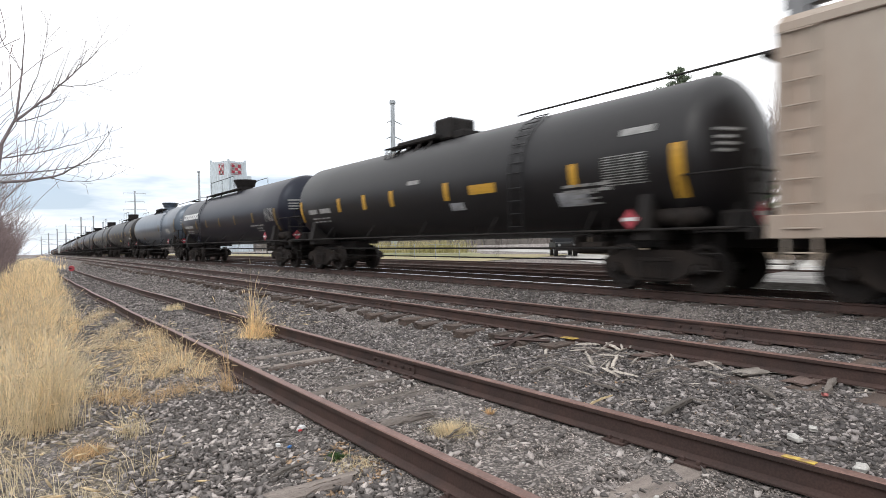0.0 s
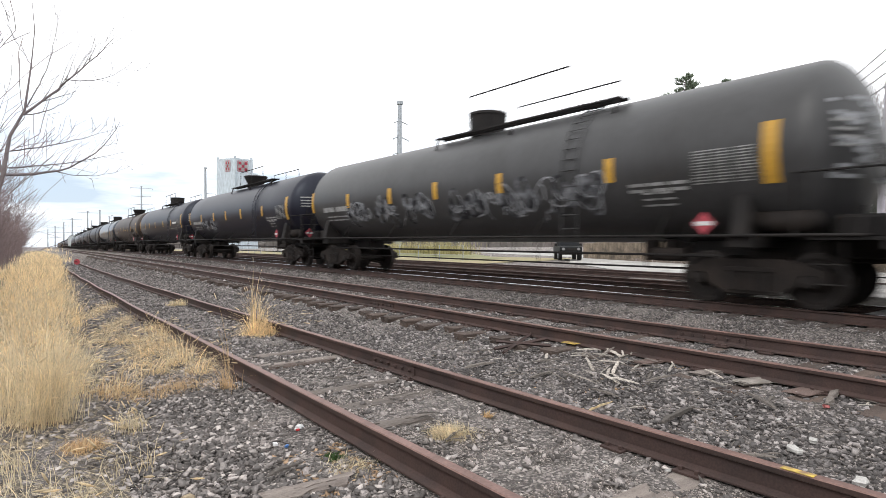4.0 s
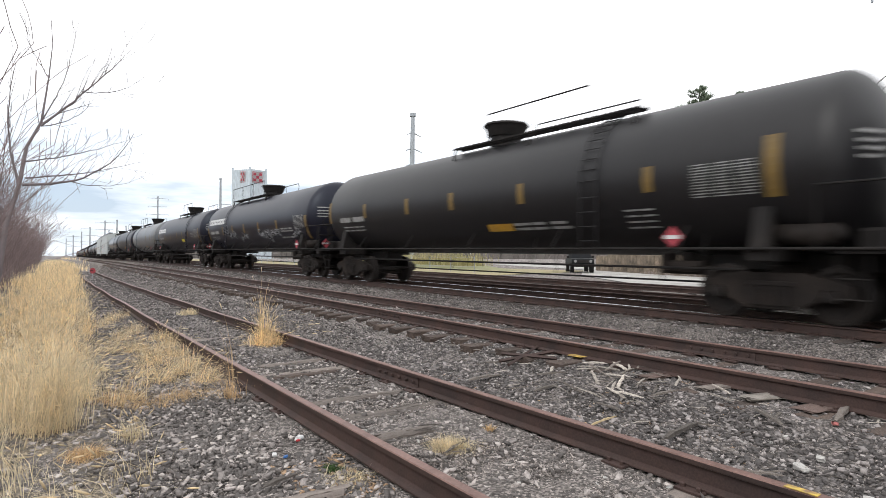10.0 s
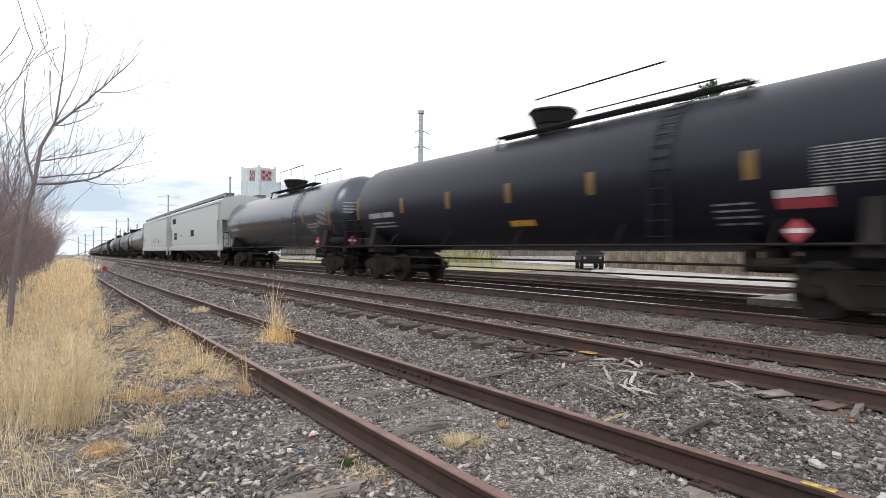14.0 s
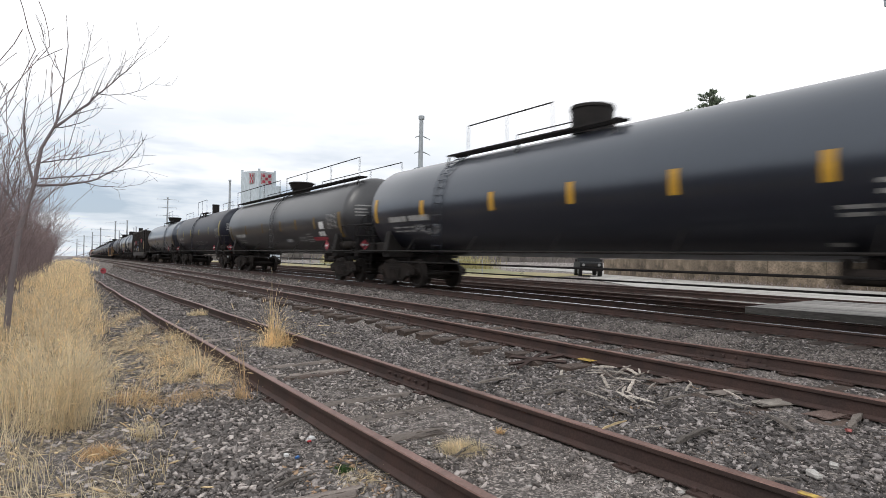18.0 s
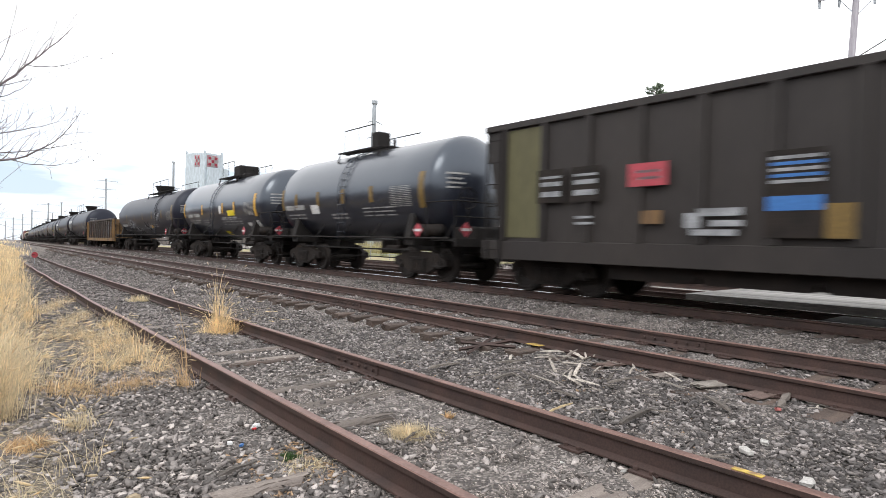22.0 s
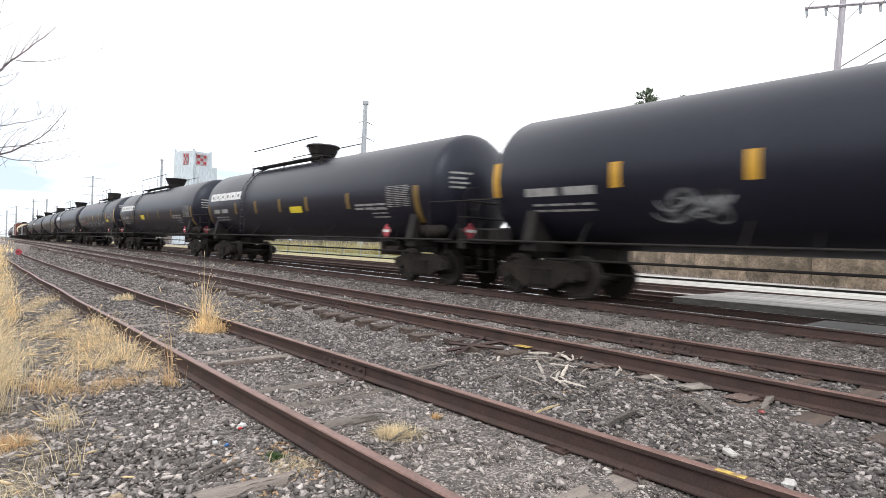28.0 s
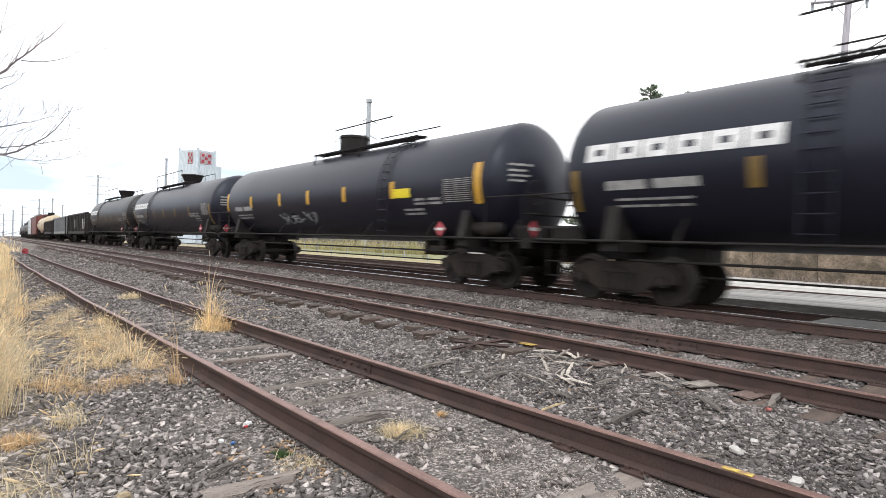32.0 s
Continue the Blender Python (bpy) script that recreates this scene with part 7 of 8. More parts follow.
def scatter(name, area, count, sizes, kind, seed, label, mat=M_STONE, keep=None, flat=0.6):
    """Many loose stones in a rectangle of the plan, off the rails and mostly off the ties."""
    rng = np.random.default_rng(seed)
    x0, x1, y0, y1 = area
    x, y = rng.uniform(x0, x1, count), rng.uniform(y0, y1, count)
    ok = np.ones(count, bool)
    for xf in (spur_x, siding_x, main_x):
        for off in (-0.7525, 0.7525):
            ok &= np.abs(x - xf(y) - off) > 0.075
    ok &= np.abs(x - main_x(y)) > 0.72
    for tx, ty, p in TIE_SPOTS:
        if y0 - 0.2 < ty < y1 + 0.2 and x0 - 1.4 < tx < x1 + 1.4:
            ok &= ~((np.abs(y - ty) < 0.105) & (np.abs(x - tx) < 1.28) & (rng.random(count) < p))
    if keep is not None:
        ok &= keep(x, y, rng.random(count))
    x, y = x[ok], y[ok]
    n = len(x)
    z = ground_many(x, y)
    shapes, f = stone_shapes(kind, 24, seed)
    sv = np.array(shapes)[rng.integers(0, 24, n)]
    size = sizes[0] + (sizes[1] - sizes[0]) * rng.random(n) ** 2.6
    sv = sv * (size[:, None] * np.stack([rng.uniform(0.8, 1.5, n), rng.uniform(0.6, 1.0, n), rng.uniform(0.22, 0.6, n) * flat / 0.6], 1))[:, None, :]
    a, b = rng.uniform(0, 6.28, n), rng.normal(0, 0.45, n)
    ca, sa, cb, sb = np.cos(a), np.sin(a), np.cos(b), np.sin(b)
    X, Y, Z = sv[..., 0], sv[..., 1], sv[..., 2]
    X, Z = X * cb[:, None] + Z * sb[:, None], Z * cb[:, None] - X * sb[:, None]
    X, Y = X * ca[:, None] - Y * sa[:, None], X * sa[:, None] + Y * ca[:, None]
    V = np.stack([X + x[:, None], Y + y[:, None], Z + (z + size * 0.22)[:, None]], -1).reshape(-1, 3)
    F = (f[None] + (np.arange(n) * sv.shape[1])[:, None, None]).reshape(-1, 3)
    tagged(raw(name, V, F, mat), label, "ballast", kind="stuff")


def off_grass(x, y, r):
    edge = -2.2 + 0.046 * (y - 6.8)
    return r < np.clip((x - edge + 1.2) / 1.2, 0.3, 1)


def spur_fines(x, y, r):
    inside = (np.abs(x - spur_x(y)) < 0.95) & (y < 5.2)
    return off_grass(x, y, r) & (~inside | (r < 0.32))


scatter("ballast_stones", (-3.4, 1.1, 0.6, 8.0), 64000, (0.008, 0.036), "fine", 1, "loose dusty grey crushed stones round the spur track", M_DUSTY, spur_fines)
scatter("ballast_stones", (1.1, 3.1, 0.6, 8.0), 38000, (0.008, 0.033), "fine", 15, "loose dark grey crushed stones between spur and siding", keep=spur_fines)
scatter("ballast_stones", (-3.0, 3.0, 1.0, 6.0), 50000, (0.005, 0.013), "coarse", 2, "fine gravel between the larger stones", M_GRIT, off_grass)
scatter("ballast_stones", (-0.7, 0.75, 0.9, 6.0), 52000, (0.0045, 0.012), "coarse", 12, "brownish grit between the spur rails", M_GRIT)
scatter("ballast_stones", (3.0, 7.3, 0.0, 10.0), 46000, (0.011, 0.036), "coarse", 3, "loose grey crushed stones round the siding")
scatter("ballast_stones", (-2.2, 7.3, 8.0, 16.0), 56000, (0.012, 0.042), "coarse", 4, "loose grey crushed stones round the tracks", keep=off_grass)
scatter("ballast_stones", (-1.5, 7.6, 16.0, 34.0), 42000, (0.018, 0.06), "coarse", 5, "loose grey crushed stones along the tracks", keep=off_grass)
scatter("ballast_stones", (-2.3, 7.3, -5.0, 0.9), 16000, (0.012, 0.036), "coarse", 13, "loose grey crushed stones between the rusted tracks")
scatter("ballast_stones", (-1.0, 8.5, 34.0, 70.0), 22000, (0.035, 0.10), "coarse", 14, "grey crushed stones along the far tracks", keep=off_grass)
scatter("ballast_stones", (9.0, 13.0, 3.0, 22.0), 9000, (0.02, 0.06), "coarse", 6, "loose grey crushed stones past the main line")
M_PALE = material("pale_limestone_chip", (0.46, 0.45, 0.43), 0.9, second=(0.34, 0.32, 0.30), scale=20, fine=90, bump=0.3, island=0.3)
scatter("pale_stones", (-3.2, 3.3, 1.2, 12.0), 900, (0.008, 0.026), "fine", 7, "scattered pale chips among the ballast", M_PALE, off_grass)
scatter("pale_stones", (1.0, 7.3, 4.0, 16.0), 1200, (0.010, 0.026), "coarse", 8, "scattered pale chips round the siding", M_PALE)


M_TIE_RED = material("reddish_tie_wood", (0.17, 0.115, 0.098), 0.9, second=(0.10, 0.07, 0.06), scale=3, fine=45, bump=0.8, stretch=(0.6, 5, 5))
M_PINKISH = material("pink_plastic_scrap", (0.50, 0.16, 0.15), 0.6, scale=8, fine=40)
M_LEAF = material("dead_brown_leaf", (0.30, 0.19, 0.11), 0.85, second=(0.40, 0.28, 0.18), scale=9, fine=60, bump=0.2, island=0.4)
scatter("dead_leaves", (-1.35, -0.82, 3.15, 4.0), 520, (0.012, 0.03), "coarse", 16, "brown dead leaves and bark bits beside the spur rail", M_LEAF, flat=0.3)
scatter("dead_leaves", (1.2, 2.9, 2.0, 6.5), 420, (0.010, 0.026), "coarse", 17, "brown leaf and bark bits among the splinters", M_LEAF, flat=0.3)


# ---- grass ----
def blades(count, spot, height, width, lean, rng, heads=0.0, arch=0.35):
    """Arrays of tapered, bent blades; spot(n) gives their feet. heads: share of blades with a seed head."""
    x, y = spot(count)
    n = len(x)
    z = ground_many(x, y) - 0.01
    wave = np.sin(3.7 * x + 1.4 * np.sin(2.9 * y)) + 0.8 * np.sin(5.1 * y + 2.0 * np.sin(4.3 * x))
    h = height(x, y) * rng.uniform(0.5, 1.12, n) * (0.90 + 0.16 * wave)
    a = 2.4 * np.sin(1.9 * x + 0.7) + 2.1 * np.cos(1.7 * y) + rng.normal(0, 1.2, n)
    ln = lean * rng.uniform(0.15, 1.5, n) * (1.0 + 0.25 * np.cos(6.0 * x + 3.0 * y))
    dx, dy = np.cos(a) * ln, np.sin(a) * ln
    w = width * rng.uniform(0.6, 1.3, n)
    sx, sy = -np.sin(a + rng.normal(0, 0.8, n)) * w, np.cos(a + rng.normal(0, 0.8, n)) * w
    rows = []
    for u, k in ((0, 1.0), (0.5, 0.85), (0.82, 0.55)):
        bend = u * u
        cx, cy = x + dx * h * bend, y + dy * h * bend
        cz = z + h * (u - arch * ln * bend)
        rows += [np.stack([cx - sx * k, cy - sy * k, cz], 1), np.stack([cx + sx * k, cy + sy * k, cz], 1)]
    tip = np.stack([x + dx * h * 1.05, y + dy * h * 1.05, z + h * (1 - arch * ln * 1.15)], 1)
    V = np.stack(rows + [tip], 1)
    f = np.array([(0, 1, 3), (0, 3, 2), (2, 3, 5), (2, 5, 4), (4, 5, 6)])
    F = (f[None] + (np.arange(n) * 7)[:, None, None]).reshape(-1, 3)
    V = V.reshape(-1, 3)
    m = int(n * heads * 0.6)
    if m:
        i = rng.choice(n, m, replace=False)
        up = np.stack([dx[i], dy[i], 0.42 - ln[i] * 0.55], 1)
        up /= np.linalg.norm(up, axis=1)[:, None]
        ln2, r = rng.uniform(0.05, 0.12, m), rng.uniform(0.004, 0.009, m)
        side = np.cross(up, np.array([0.3, 0.2, 1.0]))
        side /= np.linalg.norm(side, axis=1)[:, None]
        oth = np.cross(up, side)
        T = tip[i]
        hv = [T - up * 0.01]
        for q, kk in ((0.35, 1.0), (0.75, 0.8)):
            for c, s in ((1, 0), (-0.5, 0.87), (-0.5, -0.87)):
                hv.append(T + up * (ln2 * q)[:, None] + (side * c + oth * s) * (r * kk)[:, None])
        hv.append(T + up * ln2[:, None])
        H = np.stack(hv, 1).reshape(-1, 3)
        hf = np.array([(0, 2, 1), (0, 3, 2), (0, 1, 3), (1, 2, 5), (1, 5, 4), (2, 3, 6), (2, 6, 5), (3, 1, 4), (3, 4, 6), (4, 5, 7), (5, 6, 7), (6, 4, 7)])
        return V, F, H, (hf[None] + (np.arange(m) * 8)[:, None, None]).reshape(-1, 3)
    return V, F, np.zeros((0, 3)), np.zeros((0, 3), int)


def grow(name, label, mat, groups, seed, category="grass", kind="stuff"):
    rng = np.random.default_rng(seed)
    Vs, Fs, Hs, Gs, k, h = [], [], [], [], 0, 0
    for count, spot, height, width, lean, heads, arch in groups:
        V, F, H, G = blades(count, lambda n: spot(n, rng), height, width, lean, rng, heads, arch)
        Vs.append(V)
        Fs.append(F + k)
        Hs.append(H)
        Gs.append(G + h)
        k += len(V)
        h += len(H)
    ob = tagged(raw(name, np.concatenate(Vs), np.concatenate(Fs), mat), label, category, kind=kind)
    if h:
        tagged(raw("plume" if kind == "thing" else "seed_heads", np.concatenate(Hs), np.concatenate(Gs), M_SEED, ob if kind == "thing" else None), "pale drooping seed heads of dry grass", "" if kind == "thing" else "grass", kind="stuff")
    return ob


def strip(y0, y1, left, power=1.0):
    """Feet in the grass band beside the spur, ragged towards the track."""
    def spot(n, rng):
        k = max(8, n // 28)  # blades stand in tufts
        y = y0 + (y1 - y0) * rng.random(k) ** power
        edge = -2.38 + 0.046 * (y - 6.8) + 0.22 * np.sin(y * 2.1) + 0.15 * np.sin(y * 5.3 + 1)
        x = edge - np.abs(rng.normal(0, 1, k)) * left * 0.55
        i = rng.integers(0, k, n)
        wide = 0.05 + 0.002 * (y1 - y0)
        return x[i] + rng.normal(0, wide, n), y[i] + rng.normal(0, wide, n)
    return spot


def clump(cx, cy, r):
    def spot(n, rng):
        a, d = rng.uniform(0, 6.28, n), r * np.sqrt(rng.random(n)) * rng.uniform(0.4, 1, n)
        return cx + d * np.cos(a), cy + d * np.sin(a)
    return spot


def clumps(spots, r):
    def spot(n, rng):
        k = rng.integers(0, len(spots), n)
        c = np.array(spots)[k]
        a, d = rng.uniform(0, 6.28, n), r * np.sqrt(rng.random(n))
        return c[:, 0] + d * np.cos(a), c[:, 1] + d * np.sin(a)
    return spot


def bank(points, wide):
    def spot(n, rng):
        u = rng.random(n) * (len(points) - 1)
        i = u.astype(int)
        p = np.array(points)
        c = p[i] * (1 - (u - i))[:, None] + p[i + 1] * (u - i)[:, None]
        return c[:, 0] + rng.normal(0, wide, n), c[:, 1] + rng.normal(0, wide, n)
    return spot


def flat(h):
    return lambda x, y: np.full(len(x), h)


grow("tall_grass", "tall straw-coloured dry grass beside the spur", M_GRASS, [
    (3600, strip(6.6, 14, 1.5), flat(0.64), 0.0030, 0.75, 0.34, 0.6),
    (5200, strip(14, 30, 1.9), flat(0.68), 0.0052, 0.75, 0.12, 0.55),
    (6000, strip(30, 75, 2.6), flat(0.75), 0.011, 0.55, 0.0, 0.35),
    (3000, bank([(-1.0, 75), (0.2, 120), (1.6, 210)], 1.3), flat(0.9), 0.03, 0.5, 0.0, 0.35)], 31)
grow("tall_grass", "pale bleached tall grass with drooping seed heads", M_GRASS_PALE, [
    (560, clump(-2.62, 5.95, 0.36), flat(0.86), 0.0024, 0.5, 0.34, 0.5),
    (360, clump(-3.05, 6.3, 0.5), flat(0.80), 0.0024, 0.55, 0.34, 0.5),
    (340, clump(-2.4, 7.2, 0.45), flat(0.70), 0.0025, 0.7, 0.36, 0.55),
    (200, clump(-2.25, 8.3, 0.3), flat(0.66), 0.0025, 0.85, 0.4, 0.6),
    (1900, strip(6.4, 20, 1.5), flat(0.76), 0.0032, 0.7, 0.45, 0.55),
    (260, strip(5.1, 6.7, 1.3), flat(0.5), 0.0022, 0.85, 0.35, 0.55),
    (170, clump(-2.95, 4.6, 0.45), flat(0.42), 0.0022, 0.8, 0.4, 0.55),
    (100, clump(-2.5, 3.9, 0.5), flat(0.36), 0.0022, 0.9, 0.45, 0.55),
    (34, clump(-2.15, 4.35, 0.25), flat(0.34), 0.0024, 0.6, 0.6, 0.5),
    (420, clump(-2.5, 4.7, 0.8), flat(0.12), 0.0016, 1.7, 0.0, 0.8),
    (140, clump(-2.05, 5.3, 0.2), flat(0.28), 0.0020, 0.7, 0.35, 0.5)], 32)
MID = [(-1.95 + 0.02 * i + 0.85 * ((i * 37) % 17) / 17, 6.7 + 0.62 * i + 0.3 * ((i * 11) % 5) / 5) for i in range(18)]
LOW = [(-1.15, 7.9), (-0.98, 8.5), (-1.3, 8.9), (-0.95, 9.4), (-1.1, 7.2), (-1.5, 7.5), (-0.9, 10.6), (-0.92, 11.4), (-1.4, 10.2)]
grow("low_grass", "low matted straw tufts between the stones", M_GRASS_PALE, [
    (900, clumps(MID, 0.17), flat(0.34), 0.0027, 1.4, 0.24, 0.6),
    (520, clumps(LOW, 0.18), flat(0.48), 0.0027, 1.3, 0.36, 0.65)], 33)
grow("low_grass", "golden arching grass tufts along the spur", M_GRASS, [
    (500, clumps(MID[::2], 0.2), flat(0.36), 0.0020, 1.4, 0.12, 0.6),
    (560, clumps(LOW, 0.17), flat(0.52), 0.0027, 1.4, 0.36, 0.65)], 43)
grow("low_grass", "orange-brown flattened grass tufts", M_WEED, [
    (800, clumps(MID, 0.22), flat(0.28), 0.0024, 1.4, 0, 0.65),
    (300, clumps(LOW, 0.16), flat(0.44), 0.0026, 1.2, 0, 0.6),
    (900, clumps([(-1.95, 6.5), (-2.05, 6.75), (-1.75, 6.35), (-1.5, 6.5), (-1.25, 6.6)], 0.2), flat(0.19), 0.0022, 1.2, 0, 0.6),
    (700, clump(-2.42, 5.0, 0.18), flat(0.16), 0.0022, 1.1, 0, 0.55)], 34)



grow("reed_bank", "straw and green reeds on the bank past the yard tracks", M_REED, [
    (5200, bank([(39.5, 52), (41.5, 76), (44.5, 110)], 1.2), flat(1.9), 0.022, 0.3, 0.0, 0.3)], 51)
grow("wall_weeds", "brown dead weeds along the stained yard wall", M_TWIG_FAR, [
    (900, bank([(35.5, 26.5), (30.6, 16.2), (28.0, 6), (26.0, -8)], 0.3), flat(0.5), 0.012, 0.9, 0.0, 0.5)], 52)


def tuft(name, cx, cy, groups, mat, label, seed):
    ob = grow(name, label, mat, [(n, clump(cx + dx, cy + dy, r), flat(h), w, ln, hd, ar) for n, dx, dy, r, h, w, ln, hd, ar in groups], seed, "weed", "thing")
    return ob


tuft("grass_tuft", -0.05, 3.62, [(950, 0, 0, 0.19, 0.19, 0.0022, 1.25, 0, 0.5)], M_GRASS_PALE, "small pale straw tuft between the spur rails", 35)
tuft("tall_weed", 0.50, 9.75, [(34, -0.05, 0, 0.09, 0.98, 0.0036, 0.22, 0.9, 0.4), (150, -0.02, 0, 0.2, 0.66, 0.0034, 0.7, 0.6, 0.5), (560, 0.05, 0, 0.44, 0.34, 0.0034, 1.3, 0.2, 0.6)], M_GRASS, "tall straw weed growing against the spur rail", 36)
tuft("tall_weed", -1.0, 6.2, [(22, 0, 0, 0.1, 0.8, 0.0024, 0.5, 0.2, 0.4), (70, 0, 0, 0.16, 0.3, 0.0024, 0.8, 0, 0.5)], M_WEED, "rusty red-brown weed stalks at the spur rail", 37)
tuft("green_weed", -1.02, 3.72, [(240, 0, 0, 0.09, 0.06, 0.0028, 0.9, 0, 0.5)], M_GREEN, "small green weed beside the spur rail", 38)
tuft("grass_tuft", -1.0, 3.5, [(420, 0, 0, 0.22, 0.10, 0.0018, 1.4, 0, 0.7)], M_GRASS_PALE, "flattened dead grass beside the spur rail", 39)
tuft("grass_tuft", 0.55, 16.2, [(420, 0, 0, 0.34, 0.2, 0.004, 1.0, 0, 0.5)], M_GRASS_PALE, "dry tuft between the spur rails", 40)
tuft("dry_leaf_weed", 0.47, 3.78, [(60, 0, 0, 0.05, 0.09, 0.004, 0.7, 0, 0.4)], M_WEED, "small orange-brown dead weed", 41)


# ---- debris ----
def splinter(seed, ln, w, t):
    """A torn wooden splinter with ragged ends."""
    rng = random.Random(seed)
    bm = bmesh.new()
    n, prev = 6, None
    for i in range(n + 1):
        u = i / n
        k = min(1.0, 0.5 + 3.5 * u, 0.4 + 2.6 * (1 - u)) * rng.uniform(0.6, 1.15)
        y = ln * (u - 0.5)
        off = rng.uniform(-0.1, 0.1) * w
        ring = [bm.verts.new((off + sx * w * k / 2, y + rng.uniform(-0.02, 0.02) * ln, (sz + 0.5) * t * k + 0.01 * math.sin(5 * u))) for sx, sz in ((-1, -0.5), (1, -0.5), (0.8, 0.5), (-0.7, 0.5))]
        if prev:
            for j in range(4):
                m = (j + 1) % 4
                bm.faces.new((prev[j], prev[m], ring[m], ring[j]))
        else:
            bm.faces.new(ring[::-1])
        prev = ring
    bm.faces.new(prev)
    bmesh.ops.recalc_face_normals(bm, faces=bm.faces)
    return store("wood_splinter", bm)


SPLINTERS = [splinter(k, 1.0, 0.16 + 0.05 * (k % 3), 0.05) for k in range(6)]


def chip(x, y, ln, turn, tilt=0.0, wide=1.0, mat=M_CHIP, label="torn pale wood splinter lying on the stones", lift=0.055):
    ob = link_mesh("wood_splinter", SPLINTERS[int(abs(x * 37 + y * 91)) % 6], mat)
    ob.matrix_basis = Matrix.Translation((x, y, float(ground_z(x, y)) + lift)) @ pose(0, 0, 0, tilt, 0, turn) @ Matrix.Diagonal((ln * wide, ln, ln * 0.9, 1))
    tagged(ob, label, "wood debris", "wood splinters between the tracks")


rng = random.Random(77)
# the torn tie end that stands up in pale splinters
for x, y, ln, turn, tilt, wide in ((2.72, 4.5, 0.36, 78, 6, 0.9), (2.81, 4.2, 0.26, -12, 14, 1.3), (2.86, 4.12, 0.22, -50, 10, 0.8), (2.6, 4.2, 0.24, 40, 8, 0.8), (1.97, 3.62, 0.22, 8, 20, 1.4), (2.0, 3.47, 0.25, 30, 10, 0.9),
                                   (2.1, 3.75, 0.26, -60, 10, 0.6), (2.35, 3.6, 0.3, -70, 5, 0.5)):
    chip(x, y, ln, turn, tilt, wide)
# planks, sticks and rotten pieces lying about
for x, y, ln, turn, tilt, wide in ((1.59, 2.66, 0.66, -82, 0, 0.5), (1.23, 1.88, 0.24, 45, 4, 0.8), (1.13, 1.74, 0.30, 28, 6, 0.7), (2.2, 2.3, 0.42, -38, 3, 0.5), (2.26, 2.24, 0.24, -75, 0, 0.6), (1.65, 3.45, 0.30, 0, 4, 1.0), (2.68, 1.93, 0.60, -78, 0, 0.5),
                                   (2.2, 3.24, 0.36, 84, 0, 0.5), (1.7, 4.3, 0.42, -80, 0, 0.6), (2.1, 4.6, 0.36, 70, 0, 0.6), (1.6, 5.2, 0.5, -85, 0, 0.6), (2.2, 5.6, 0.4, 60, 0, 0.6), (-2.25, 4.55, 0.32, -80, 0, 0.7), (-1.4, 3.62, 0.3, -70, 0, 0.7), (0.9, 4.4, 0.3, 65, 0, 0.6)):
    chip(x, y, ln, turn, tilt, wide, M_CHIP_DARK, "brown-grey rotten piece of wood on the stones")
for k in range(48):
    dark = k % 5 < 2
    chip(2.25 + rng.gauss(0, 0.30), 3.9 + rng.gauss(0, 0.42), rng.uniform(0.10, 0.28), rng.uniform(0, 360), rng.uniform(-10, 30), rng.uniform(0.3, 0.8), M_CHIP_DARK if dark else M_CHIP)
for k in range(170):
    x, y = rng.uniform(0.95, 2.85), rng.uniform(1.5, 7.0)
    chip(x, y, rng.uniform(0.05, 0.17), rng.uniform(0, 360), rng.uniform(-8, 14), rng.uniform(0.25, 0.7), M_CHIP if k % 4 == 0 else M_CHIP_DARK, "thin bit of splintered wood among the stones")
chip(1.36, 3.28, 0.46, -80, 0, 0.12, M_GRASS_PALE, "single pale straw lying on the stones")
chip(1.14, 3.32, 0.12, -70, 0, 1.4, M_GRASS, "yellowed dead leaf on the stones")
for k in range(60):
    x, y = rng.uniform(-0.6, 0.65), rng.uniform(3.3, 8.5)
    chip(x, y, rng.uniform(0.06, 0.22), rng.uniform(50, 120), 0, rng.uniform(0.2, 0.5), M_CHIP_DARK, "thin bit of rotten tie between the rails", 0.035)


def plank(x, y, ln, wide, turn, seed, mat=M_TIE):
    """The weathered top of a half-buried tie, split along its grain, with broken ends."""
    r = random.Random(seed)
    bm = bmesh.new()
    n, rows = 9, []
    section = ((0, -0.05), (0, 0.006), (0.12, 0.02), (0.4, 0.022), (0.44, 0.012), (0.48, 0.021), (0.86, 0.018), (1, 0.004), (1, -0.05))
    for i in range(n + 1):
        u = i / n - 0.5
        rows.append([bm.verts.new((ln * u + (r.uniform(-0.06, 0.06) if i in (0, n) else 0), wide * (q - 0.5) + r.uniform(-0.01, 0.01), h + r.uniform(-0.005, 0.005))) for q, h in section])
    for a, b in zip(rows, rows[1:]):
        for j in range(len(section)):
            k = (j + 1) % len(section)
            bm.faces.new((a[j], b[j], b[k], a[k]))
    bm.faces.new(rows[0])
    bm.faces.new(rows[-1][::-1])
    bmesh.ops.recalc_face_normals(bm, faces=bm.faces)
    ob = link("tie_piece", bm, mat, m=pose(x, y, float(ground_z(x, y)) + 0.012, 0, 0, turn))
    tagged(ob, "grey split top of a half-buried rotten tie", "wood debris")


plank(0.05, 5.43, 0.95, 0.17, -3, 1)
plank(-0.18, 4.12, 0.5, 0.15, -4, 2)
plank(-1.35, 3.34, 0.5, 0.16, -4, 3)
plank(0.1, 6.9, 0.8, 0.14, -3, 4, M_TIE_BROWN)
plank(0.2, 7.75, 0.9, 0.16, 2, 5)
chip(-0.05, 3.55, 0.36, -66, 0, 0.5, M_CHIP_DARK, "brown stick lying between the spur rails", 0.03)


